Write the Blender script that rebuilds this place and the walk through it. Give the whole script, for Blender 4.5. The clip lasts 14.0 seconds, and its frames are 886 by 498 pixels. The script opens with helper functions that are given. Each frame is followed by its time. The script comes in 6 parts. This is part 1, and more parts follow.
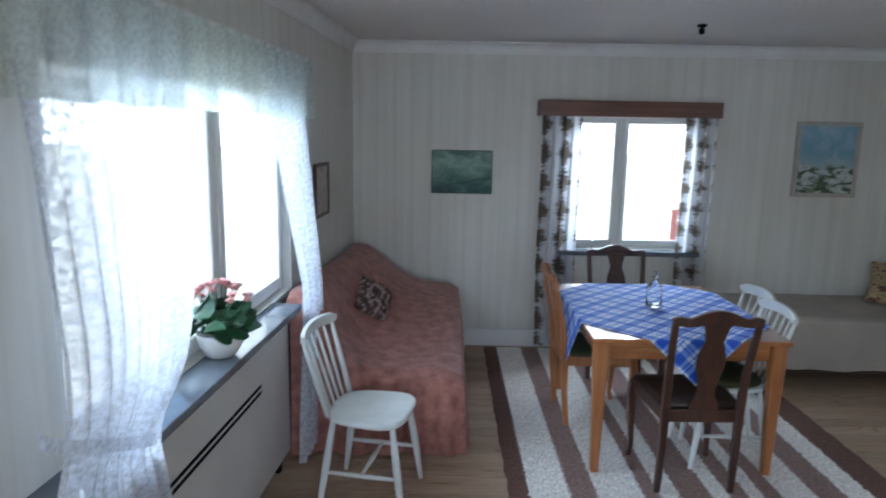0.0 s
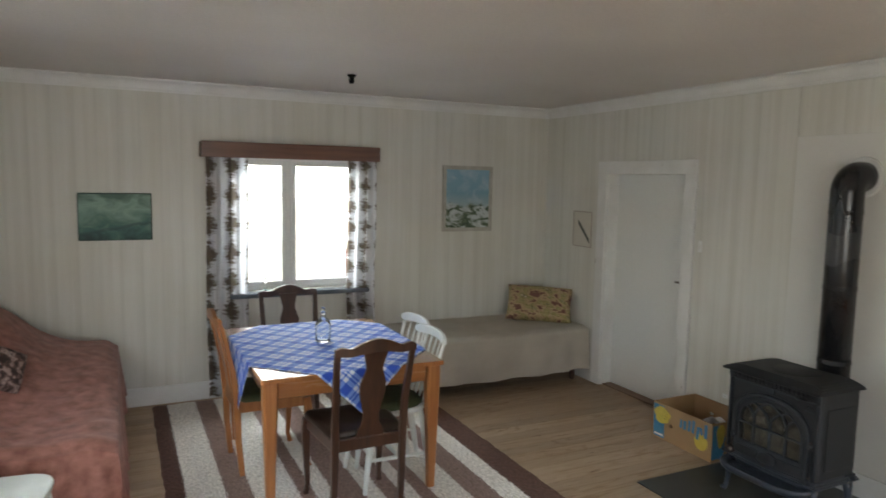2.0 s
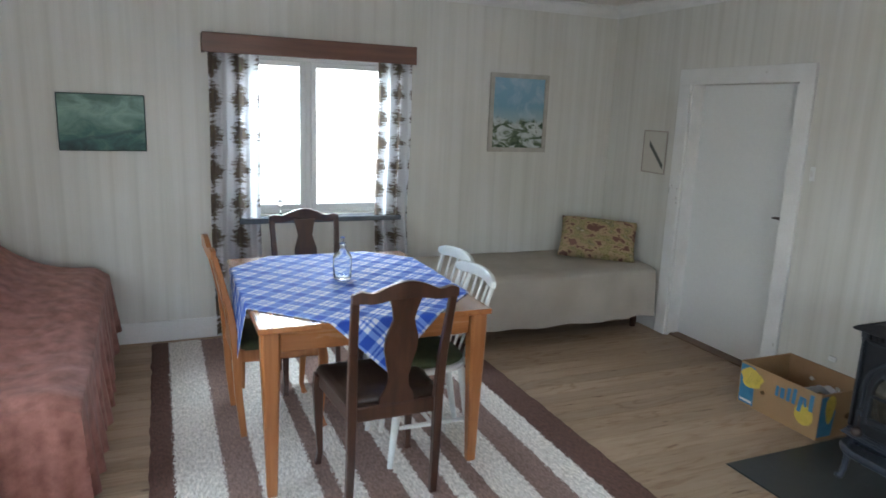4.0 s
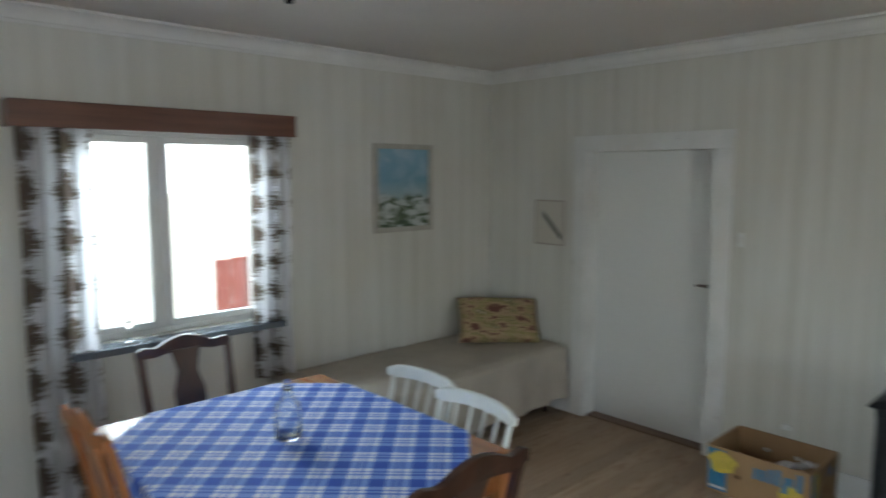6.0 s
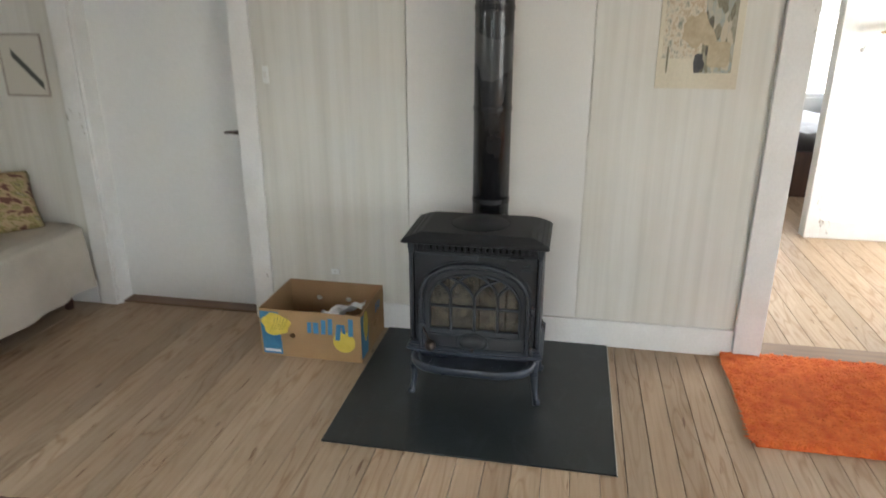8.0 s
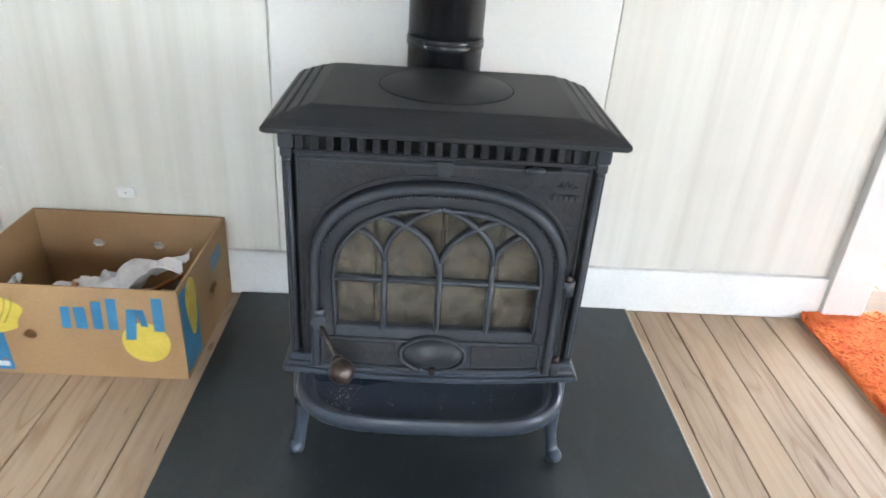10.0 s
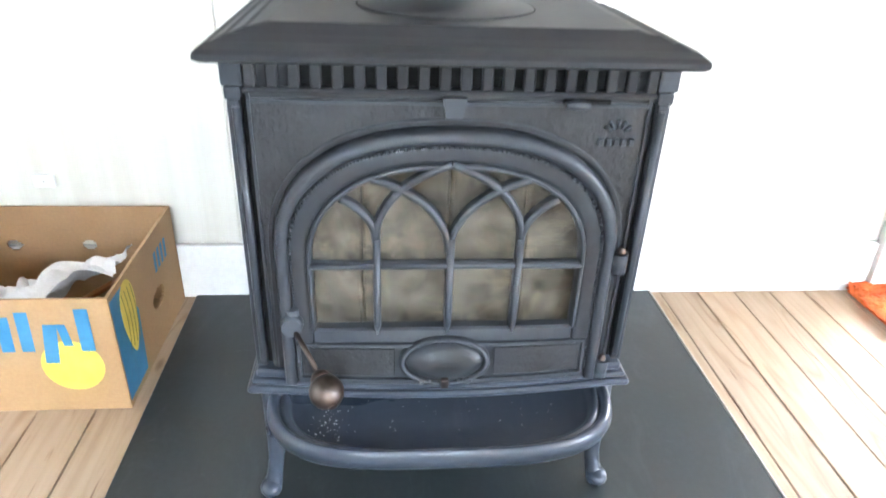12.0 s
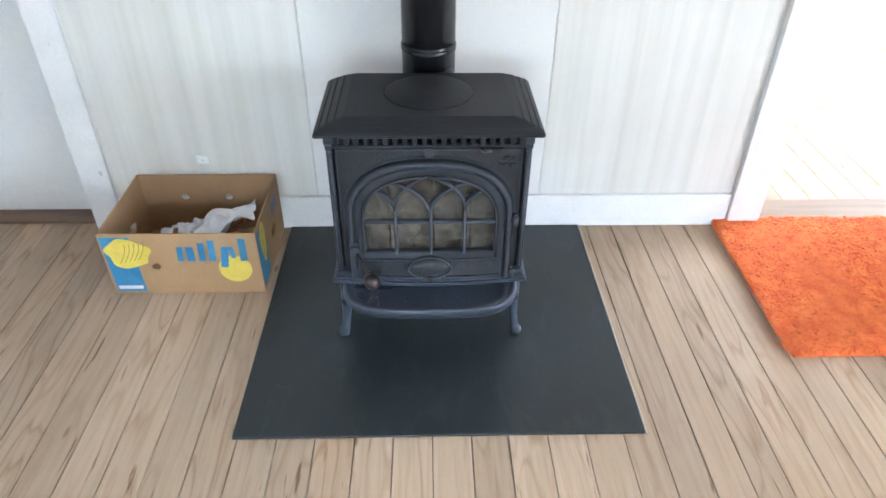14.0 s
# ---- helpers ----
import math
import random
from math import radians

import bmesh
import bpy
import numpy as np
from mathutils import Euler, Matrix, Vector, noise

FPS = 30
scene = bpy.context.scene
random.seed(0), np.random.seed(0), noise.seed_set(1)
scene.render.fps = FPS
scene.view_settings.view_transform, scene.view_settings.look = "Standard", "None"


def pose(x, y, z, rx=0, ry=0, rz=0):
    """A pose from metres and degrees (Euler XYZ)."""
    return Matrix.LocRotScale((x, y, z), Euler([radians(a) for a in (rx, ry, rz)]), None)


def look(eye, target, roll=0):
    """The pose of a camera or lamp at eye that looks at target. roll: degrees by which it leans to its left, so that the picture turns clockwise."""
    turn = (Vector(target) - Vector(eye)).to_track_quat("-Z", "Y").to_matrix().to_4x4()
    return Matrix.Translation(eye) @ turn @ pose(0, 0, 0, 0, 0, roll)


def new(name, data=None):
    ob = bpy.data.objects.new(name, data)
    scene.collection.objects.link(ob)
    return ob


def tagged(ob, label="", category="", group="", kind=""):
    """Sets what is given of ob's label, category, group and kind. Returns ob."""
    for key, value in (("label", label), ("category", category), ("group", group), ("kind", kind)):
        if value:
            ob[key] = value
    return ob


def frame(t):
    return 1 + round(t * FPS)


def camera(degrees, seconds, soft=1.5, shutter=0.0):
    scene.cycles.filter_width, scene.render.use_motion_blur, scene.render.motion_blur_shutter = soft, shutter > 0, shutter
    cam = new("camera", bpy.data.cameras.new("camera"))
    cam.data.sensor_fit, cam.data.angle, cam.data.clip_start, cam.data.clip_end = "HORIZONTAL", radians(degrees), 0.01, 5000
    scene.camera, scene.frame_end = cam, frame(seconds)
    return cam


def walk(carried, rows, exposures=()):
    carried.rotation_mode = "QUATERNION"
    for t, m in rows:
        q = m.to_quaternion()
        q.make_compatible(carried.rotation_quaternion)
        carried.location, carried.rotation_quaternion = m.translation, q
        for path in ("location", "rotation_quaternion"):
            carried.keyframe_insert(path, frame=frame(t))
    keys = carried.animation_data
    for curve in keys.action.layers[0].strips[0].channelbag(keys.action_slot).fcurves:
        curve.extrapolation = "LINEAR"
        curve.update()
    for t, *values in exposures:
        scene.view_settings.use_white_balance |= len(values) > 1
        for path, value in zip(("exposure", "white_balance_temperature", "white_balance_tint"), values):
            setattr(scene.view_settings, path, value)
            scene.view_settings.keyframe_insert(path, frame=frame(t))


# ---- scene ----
cam = camera(67.2, 14.0, 1.6, 0.35)
PATH = [
    (0, (0.166, 0.019, 1.75), (0.162, 1.988, 1.399), 1.0),
    (0.5, (0.229, -0.004, 1.806), (0.465, 1.966, 1.554), 0.1),
    (1, (0.251, -0.031, 1.746), (0.741, 1.898, 1.555), 1.1),
    (1.5, (0.274, -0.025, 1.752), (0.949, 1.847, 1.556), 1.4),
    (2, (0.318, -0.023, 1.73), (1.189, 1.766, 1.526), 1.1),
    (2.5, (0.413, 0.009, 1.711), (1.391, 1.728, 1.414), 0.3),
    (3, (0.62, 0.183, 1.642), (1.426, 1.952, 1.173), 1.4),
    (5.5, (0.401, 1.647, 1.571), (1.18, 3.472, 1.321), 1.9),
    (6, (0.274, 1.826, 1.669), (1.626, 3.283, 1.444), -0.0),
    (6.5, (0.287, 1.785, 1.661), (1.966, 2.858, 1.489), 1.1),
    (7, (0.263, 1.811, 1.71), (2.127, 2.515, 1.537), 1.0),
    (7.5, (0.454, 1.833, 1.599), (2.365, 2.288, 1.225), 1.3),
    (8, (0.914, 1.934, 1.583), (2.764, 2.293, 0.914), -0.1),
    (8.5, (1.319, 2.12, 1.518), (3.11, 2.32, 0.651), 3.0),
    (11, (2.622, 2.352, 0.852), (4.381, 2.17, -0.081), 3.5),
    (11.5, (2.608, 2.364, 0.84), (4.35, 2.187, -0.127), 3.0),
    (12, (2.596, 2.37, 0.892), (4.349, 2.198, -0.056), 2.4),
    (12.5, (2.477, 2.342, 1.187), (4.165, 2.16, 0.13), 4.4),
    (13, (2.244, 2.278, 1.429), (3.806, 2.175, 0.184), 5.9),
    (13.5, (2.022, 2.267, 1.459), (3.608, 2.226, 0.241), 0.2),
    (14, (1.828, 2.292, 1.486), (3.441, 2.246, 0.304), 0.5),
]
EXPOSURES = [(0.0, 1.74, 5400, 8), (0.5, 1.53, 5350, 8), (1.0, 1.7, 5800, 8), (1.5, 1.95, 6700, 8), (2.0, 1.95, 6700, 8), (2.5, 2.06, 6300, 8), (3.0, 2.25, 6100, 8), (5.5, 2.04, 5750, 6), (6.0, 1.77, 6050, 4), (6.5, 2.19, 6900, 6), (7.0, 2.69, 6800, 9), (7.5, 2.65, 6700, 9), (8.5, 2.78, 6200, 9), (11.0, 4.38, 5900, 9), (11.5, 4.59, 5850, 9), (12.0, 4.79, 5850, 9), (12.5, 4.44, 5850, 9), (13.0, 4.04, 5600, 9), (14.0, 3.74, 5550, 9)]
walk(cam, [(t, look(eye, target, roll)) for t, eye, target, roll in PATH], EXPOSURES)

# ---- world and light ----
world = bpy.data.worlds.new("world")
scene.world = world
world.use_nodes = True
wn = world.node_tree.nodes
sky = wn.new("ShaderNodeTexSky")
sky.sky_type, sky.sun_disc = "NISHITA", False
sky.sun_elevation, sky.sun_rotation = radians(60), radians(200)
sky.dust_density = 2.0
wn["Background"].inputs["Strength"].default_value = 0.15
world.node_tree.links.new(sky.outputs[0], wn["Background"].inputs["Color"])

sun = new("sun", bpy.data.lights.new("sun", "SUN"))
sun.data.energy, sun.data.angle, sun.data.color = 4.0, radians(0.6), (1.0, 0.95, 0.86)
sun.matrix_world = look((0, 0, 20), (0.34 * 5, 0.94 * 5, 20 - 5 * 1.732))


def window_lamp(name, eye, target, wide, high, watts, color):
    """The sky's light through one opening."""
    lamp = new(name, bpy.data.lights.new(name, "AREA"))
    lamp.data.shape, lamp.data.size, lamp.data.size_y = "RECTANGLE", wide, high
    lamp.data.energy, lamp.data.color = watts, color
    lamp.matrix_world = look(eye, target)
    return lamp


# ---- plan ----
WEST, EAST, NORTH, SOUTH, TOP = -0.567, 4.022, 5.337, -1.70, 2.42
SKEW = Matrix.Translation((WEST, NORTH, 0)) @ Matrix.Rotation(radians(-3.72), 4, "Z") @ Matrix.Translation((-WEST, -NORTH, 0))
WIN_N = (1.13, 2.13, 0.83, 1.89)      # window in the north wall: x0, x1, z0, z1
WIN_W = (1.62, 3.62, 0.875, 1.98)     # window in the west wall: y0, y1, z0, z1
FILL_WIN_S = (-0.75, 1.85, 0.875, 1.98)    # unseen window added in the south wall for fill, behind the start: x0, x1, z0, z1
DOOR_E = (3.575, 4.44, 0.0, 1.81)     # closed door: y0, y1, z0, z1
HALL_E = (0.14, 0.985, 0.0, 1.84)     # open doorway to the hall
HALL_X, HALL_S, HALL_N = 6.06, -1.25, 1.75
ROOM_X = 8.9

window_lamp("west_window_light", SKEW @ Vector((WEST - 0.85, 2.60, 2.32)), SKEW @ Vector((WEST + 1.15, 2.90, 0.25)), 1.9, 1.2, 32.0, (0.86, 0.94, 1.0))
window_lamp("north_window_light", (1.63, NORTH + 0.70, 2.25), (1.63, NORTH - 1.3, 0.35), 1.0, 0.70, 16.0, (0.9, 0.96, 1.0))
# fill light through the added south window, which is never in view
window_lamp("south_window_light", (0.55, SOUTH - 0.12, 1.42), (0.90, SOUTH + 2.0, 0.55), 2.4, 1.0, 10.0, (0.95, 0.97, 1.0))
window_lamp("hall_window_light", (5.1, HALL_S - 0.14, 1.45), (5.1, HALL_S + 2, 0.3), 1.0, 1.1, 15.0, (0.97, 0.98, 1.0))
window_lamp("bedroom_window_light", (ROOM_X + 0.16, -0.35, 1.35), (ROOM_X - 2, -0.35, 1.0), 0.95, 1.25, 5.0, (1.0, 0.98, 0.95))


# ---- materials ----
def links_of(m):
    m.use_nodes = True
    nt = m.node_tree
    return nt, nt.nodes, nt.links, nt.nodes["Principled BSDF"]


def coords(nt, scale=(1, 1, 1), space="world", turn=(0, 0, 0)):
    n, l = nt.nodes, nt.links
    mp = n.new("ShaderNodeMapping")
    mp.inputs["Scale"].default_value = scale
    mp.inputs["Rotation"].default_value = [radians(a) for a in turn]
    if space == "world":
        g = n.new("ShaderNodeNewGeometry")
        l.new(g.outputs["Position"], mp.inputs["Vector"])
    else:
        g = n.new("ShaderNodeTexCoord")
        l.new(g.outputs["UV" if space == "uv" else "Object"], mp.inputs["Vector"])
    return mp.outputs[0]


def noise_of(nt, vec, scale, detail=4.0, rough=0.55, distort=0.0):
    t = nt.nodes.new("ShaderNodeTexNoise")
    t.inputs["Scale"].default_value, t.inputs["Detail"].default_value = scale, detail
    t.inputs["Roughness"].default_value, t.inputs["Distortion"].default_value = rough, distort
    nt.links.new(vec, t.inputs["Vector"])
    return t.outputs["Fac"]


def ramp_of(nt, fac, stops):
    r = nt.nodes.new("ShaderNodeValToRGB")
    while len(r.color_ramp.elements) < len(stops):
        r.color_ramp.elements.new(0.5)
    for e, (p, c) in zip(r.color_ramp.elements, stops):
        e.position, e.color = p, (*c, 1) if len(c) == 3 else c
    nt.links.new(fac, r.inputs[0])
    return r.outputs[0]


def mix_of(nt, fac, a, b, kind="MIX"):
    m = nt.nodes.new("ShaderNodeMix")
    m.data_type, m.blend_type = "RGBA", kind
    for sock, v in ((m.inputs[0], fac), (m.inputs[6], a), (m.inputs[7], b)):
        if isinstance(v, (int, float)):
            sock.default_value = v
        elif isinstance(v, tuple):
            sock.default_value = (*v, 1)
        else:
            nt.links.new(v, sock)
    return m.outputs[2]


def math_of(nt, kind, a, b=0.0):
    m = nt.nodes.new("ShaderNodeMath")
    m.operation = kind
    for sock, v in ((m.inputs[0], a), (m.inputs[1], b)):
        if isinstance(v, (int, float)):
            sock.default_value = v
        else:
            nt.links.new(v, sock)
    return m.outputs[0]


def bump_of(nt, bsdf, height, strength, distance=0.002):
    b = nt.nodes.new("ShaderNodeBump")
    b.inputs["Strength"].default_value, b.inputs["Distance"].default_value = strength, distance
    nt.links.new(height, b.inputs["Height"])
    nt.links.new(b.outputs[0], bsdf.inputs["Normal"])


def surface(name, c1, c2, scale=6.0, stretch=(1, 1, 1), rough=0.6, metal=0.0, bump=0.15, fine=90.0, space="world", grain=0.12, depth=0.0015):
    """A painted, cast, woven or moulded surface: broad tone variation, fine grain, relief."""
    m = bpy.data.materials.new(name)
    nt, n, l, b = links_of(m)
    vec = coords(nt, stretch, space)
    broad = noise_of(nt, vec, scale, 2.5, 0.5)
    tiny = noise_of(nt, vec, fine, 3)
    base = ramp_of(nt, broad, [(0.3, c1), (0.7, c2)])
    dark = ramp_of(nt, tiny, [(0.25, (1 - grain,) * 3), (0.75, (1, 1, 1))])
    l.new(mix_of(nt, 1.0, base, dark, "MULTIPLY"), b.inputs["Base Color"])
    rr = math_of(nt, "ADD", math_of(nt, "MULTIPLY", broad, 0.16), rough - 0.08)
    l.new(rr, b.inputs["Roughness"])
    b.inputs["Metallic"].default_value = metal
    if bump:
        bump_of(nt, b, tiny, bump, depth)
    return m


def wood(name, dark, light, along="x", rough=0.45, ring=1.0, space="object", coat=0.0, line=28.0):
    """Grain that runs along one axis."""
    m = bpy.data.materials.new(name)
    nt, n, l, b = links_of(m)
    s = {"x": (0.06, 1, 1), "y": (1, 0.06, 1), "z": (1, 1, 0.06)}[along]
    vec = coords(nt, s, space)
    lines = noise_of(nt, vec, line * ring, 6, 0.6, 0.4)
    broad = noise_of(nt, vec, 4.0, 2)
    c = ramp_of(nt, lines, [(0.3, dark), (0.68, light)])
    tone = ramp_of(nt, broad, [(0.3, (0.8, 0.8, 0.8)), (0.7, (1, 1, 1))])
    l.new(mix_of(nt, 1.0, c, tone, "MULTIPLY"), b.inputs["Base Color"])
    l.new(math_of(nt, "ADD", math_of(nt, "MULTIPLY", lines, 0.2), rough - 0.1), b.inputs["Roughness"])
    b.inputs["Coat Weight"].default_value = coat
    b.inputs["Coat Roughness"].default_value = 0.2
    bump_of(nt, b, lines, 0.12, 0.001)
    return m


PHASE = 0.07 - 1.305 % 0.14


def wallboard(name, along):
    """Off-white wallboard printed with fine vertical streaks."""
    m = bpy.data.materials.new(name)
    nt, n, l, b = links_of(m)
    vec = coords(nt, (1, 1, 0.03))
    streak = noise_of(nt, vec, 95, 3, 0.6)
    wide = noise_of(nt, vec, 20, 1, 0.5)
    dirt = noise_of(nt, coords(nt), 1.3, 5)
    c = ramp_of(nt, streak, [(0.30, (0.668, 0.655, 0.608)), (0.62, (0.695, 0.685, 0.64))])
    w = ramp_of(nt, wide, [(0.36, (0.935, 0.93, 0.915)), (0.62, (1, 1, 1))])
    d = ramp_of(nt, dirt, [(0.3, (0.93, 0.915, 0.885)), (0.65, (1, 1, 1))])
    g, sep = n.new("ShaderNodeNewGeometry"), n.new("ShaderNodeSeparateXYZ")
    l.new(g.outputs["Position"], sep.inputs[0])
    f = math_of(nt, "FRACT", math_of(nt, "DIVIDE", math_of(nt, "ADD", sep.outputs[0 if along == "x" else 1], 14.0 + PHASE), 0.14))
    band = ramp_of(nt, math_of(nt, "ABSOLUTE", math_of(nt, "SUBTRACT", f, 0.5)), [(0.02, (0.945, 0.945, 0.94)), (0.11, (0.99, 0.99, 0.985)), (0.4, (1, 1, 1))])
    c = mix_of(nt, 1.0, c, band, "MULTIPLY")
    l.new(mix_of(nt, 1.0, mix_of(nt, 1.0, c, w, "MULTIPLY"), d, "MULTIPLY"), b.inputs["Base Color"])
    b.inputs["Roughness"].default_value = 0.55
    bump_of(nt, b, streak, 0.25, 0.0015)
    return m


def plank_floor(name):
    """Bare, scrubbed pine boards: long grain, knots, a tone of its own for each board."""
    m = bpy.data.materials.new(name)
    nt, n, l, b = links_of(m)
    info = n.new("ShaderNodeObjectInfo")
    g = n.new("ShaderNodeNewGeometry")
    off = n.new("ShaderNodeVectorMath")
    off.operation = "MULTIPLY_ADD"
    comb = n.new("ShaderNodeCombineXYZ")
    for i, k in enumerate((37.0, 11.0, 0.0)):
        l.new(math_of(nt, "MULTIPLY", info.outputs["Random"], k), comb.inputs[i])
    off.inputs[1].default_value = (1, 1, 1)
    l.new(g.outputs["Position"], off.inputs[0])
    l.new(comb.outputs[0], off.inputs[2])

    def mapped(s):
        mp = n.new("ShaderNodeMapping")
        mp.inputs["Scale"].default_value = s
        l.new(off.outputs[0], mp.inputs["Vector"])
        return mp.outputs[0]

    grain = noise_of(nt, mapped((0.05, 1, 1)), 60, 5, 0.6, 0.3)
    ring = noise_of(nt, mapped((0.16, 1, 1)), 9, 2, 0.4, 0.2)
    ringed = math_of(nt, "PINGPONG", math_of(nt, "MULTIPLY", ring, 9.0), 0.5)
    v = n.new("ShaderNodeTexVoronoi")
    v.inputs["Scale"].default_value = 3.4
    l.new(mapped((0.55, 1.6, 1)), v.inputs["Vector"])
    knot = ramp_of(nt, v.outputs["Distance"], [(0.02, (0.30, 0.21, 0.15)), (0.062, (1, 1, 1))])
    c = ramp_of(nt, grain, [(0.26, (0.34, 0.242, 0.158)), (0.46, (0.425, 0.318, 0.220)), (0.66, (0.47, 0.357, 0.255))])
    r = ramp_of(nt, ringed, [(0.0, (0.70, 0.60, 0.50)), (0.20, (1, 1, 1))])
    figured = ramp_of(nt, noise_of(nt, mapped((0.35, 1.2, 1)), 2.4, 2), [(0.42, (0.06,) * 3), (0.58, (0.85,) * 3)])
    c = mix_of(nt, figured, c, r, "MULTIPLY")
    fleck = noise_of(nt, mapped((0.09, 1, 1)), 34, 3, 0.6, 0.2)
    c = mix_of(nt, 1.0, c, ramp_of(nt, fleck, [(0.29, (0.42, 0.30, 0.22)), (0.345, (1, 1, 1))]), "MULTIPLY")
    c = mix_of(nt, 1.0, c, knot, "MULTIPLY")
    tone = ramp_of(nt, info.outputs["Random"], [(0.0, (0.82, 0.81, 0.79)), (0.5, (0.97, 0.93, 0.88)), (1.0, (1.07, 1.06, 1.04))])
    c = mix_of(nt, 1.0, c, tone, "MULTIPLY")
    wear = noise_of(nt, coords(nt), 1.1, 4)
    c = mix_of(nt, 1.0, c, ramp_of(nt, wear, [(0.35, (0.86, 0.84, 0.80)), (0.65, (1, 1, 1))]), "MULTIPLY")
    l.new(c, b.inputs["Base Color"])
    l.new(math_of(nt, "ADD", math_of(nt, "MULTIPLY", wear, 0.25), 0.40), b.inputs["Roughness"])
    bump_of(nt, b, grain, 0.2, 0.001)
    return m


def glass_mat(name, tint=(0.97, 0.99, 0.98)):
    m = bpy.data.materials.new(name)
    nt, n, l, b = links_of(m)
    b.inputs["Base Color"].default_value = (*tint, 1)
    b.inputs["Roughness"].default_value, b.inputs["IOR"].default_value = 0.02, 1.45
    b.inputs["Transmission Weight"].default_value = 1.0
    return m


WALL_X, WALL_Y = wallboard("wallboard", "x"), wallboard("wallboard_side", "y")
PLASTER = surface("ceiling_paint", (0.70, 0.66, 0.62), (0.78, 0.75, 0.71), 0.9, rough=0.7, bump=0.1)
WHITE = surface("white_gloss_paint", (0.74, 0.745, 0.72), (0.80, 0.80, 0.78), 0.7, rough=0.36, bump=0.05, fine=60, grain=0.05)
TRIM = surface("worn_trim_paint", (0.72, 0.71, 0.68), (0.80, 0.795, 0.775), 5.0, rough=0.42, bump=0.1, grain=0.08)
CHIPPED = surface("chipped_trim_paint", (0.72, 0.71, 0.68), (0.80, 0.795, 0.775), 5.0, rough=0.42, bump=0.1, grain=0.08)


def chip(m, under):
    """Paint flaked off in small ragged spots, showing the wood."""
    nt, n, l, b = links_of(m)
    spot = math_of(nt, "MULTIPLY", noise_of(nt, coords(nt, (1, 1, 0.5)), 34.0, 5, 0.7), noise_of(nt, coords(nt), 3.1, 2))
    old = b.inputs["Base Color"].links[0].from_socket
    l.new(mix_of(nt, ramp_of(nt, spot, [(0.40, (0, 0, 0)), (0.43, (0.75,) * 3)]), old, under), b.inputs["Base Color"])


chip(CHIPPED, (0.24, 0.20, 0.16))
PLATE = surface("smooth_fire_board", (0.68, 0.665, 0.625), (0.73, 0.715, 0.68), 1.4, rough=0.5, bump=0.05, grain=0.04)
BOARDS = plank_floor("pine_floorboards")
GAP = surface("dark_floor_gap", (0.05, 0.035, 0.02), (0.08, 0.06, 0.04), 9)
GLASS = glass_mat("window_glass")


# ---- mesh helpers ----
def block(bm, x0, x1, y0, y1, z0, z1, bevel=0.0, seg=2):
    """A box with softened edges, added to bm."""
    made = bmesh.ops.create_cube(bm, size=1.0)["verts"]
    for v in made:
        v.co = ((x0 + x1) / 2 + v.co.x * (x1 - x0), (y0 + y1) / 2 + v.co.y * (y1 - y0), (z0 + z1) / 2 + v.co.z * (z1 - z0))
    if bevel:
        edges = list({e for v in made for e in v.link_edges})
        bmesh.ops.bevel(bm, geom=edges, offset=bevel, segments=seg, affect="EDGES", profile=0.6)
    return bm


def grid(bm, nu, nv, place, close_u=False):
    """A sheet of nu by nv cells whose corner i, j lies at place(i / nu, j / nv)."""
    uv = bm.loops.layers.uv.verify()
    rows = [[bm.verts.new(place(i / nu, j / nv)) for j in range(nv + 1)] for i in range(nu + (0 if close_u else 1))]
    for i in range(nu):
        a, c = rows[i], rows[(i + 1) % len(rows)]
        for j in range(nv):
            f = bm.faces.new((a[j], c[j], c[j + 1], a[j + 1]))
            f.smooth = True
            for loop, (p, q) in zip(f.loops, ((i, j), (i + 1, j), (i + 1, j + 1), (i, j + 1))):
                loop[uv].uv = (p / nu, q / nv)
    return rows


def lathe(bm, profile, at=(0, 0, 0), seg=24, cap=True):
    """A turned shape: profile of (radius, height) round the z axis."""
    rows = [[bm.verts.new((at[0] + r * math.cos(2 * math.pi * k / seg), at[1] + r * math.sin(2 * math.pi * k / seg), at[2] + z)) for k in range(seg)] for r, z in profile]
    for a, c in zip(rows, rows[1:]):
        for k in range(seg):
            f = bm.faces.new((a[k], a[(k + 1) % seg], c[(k + 1) % seg], c[k]))
            f.smooth = True
    if cap:
        bm.faces.new(rows[0][::-1])
        bm.faces.new(rows[-1])
    return bm


def tube(bm, points, radii, seg=10, flat=1.0, up=(0, 0, 1)):
    """A rod along points; radii one number or one for each point; flat squeezes it along up."""
    pts = [Vector(p) for p in points]
    if isinstance(radii, (int, float)):
        radii = [radii] * len(pts)
    run = (pts[-1] - pts[0]).normalized()
    ref = Vector(up)
    if abs(run.dot(ref)) > 0.5:
        ref = Vector((0, 1, 0)) if abs(run.y) < 0.6 else Vector((1, 0, 0))
    rows = []
    for i, p in enumerate(pts):
        t = (pts[min(i + 1, len(pts) - 1)] - pts[max(i - 1, 0)]).normalized()
        side = t.cross(ref).normalized()
        over = side.cross(t).normalized()
        rows.append([bm.verts.new(p + radii[i] * (side * math.cos(2 * math.pi * k / seg) + over * flat * math.sin(2 * math.pi * k / seg))) for k in range(seg)])
    for a, c in zip(rows, rows[1:]):
        for k in range(seg):
            f = bm.faces.new((a[k], a[(k + 1) % seg], c[(k + 1) % seg], c[k]))
            f.smooth = True
    bm.faces.new(rows[0][::-1])
    bm.faces.new(rows[-1])
    return bm


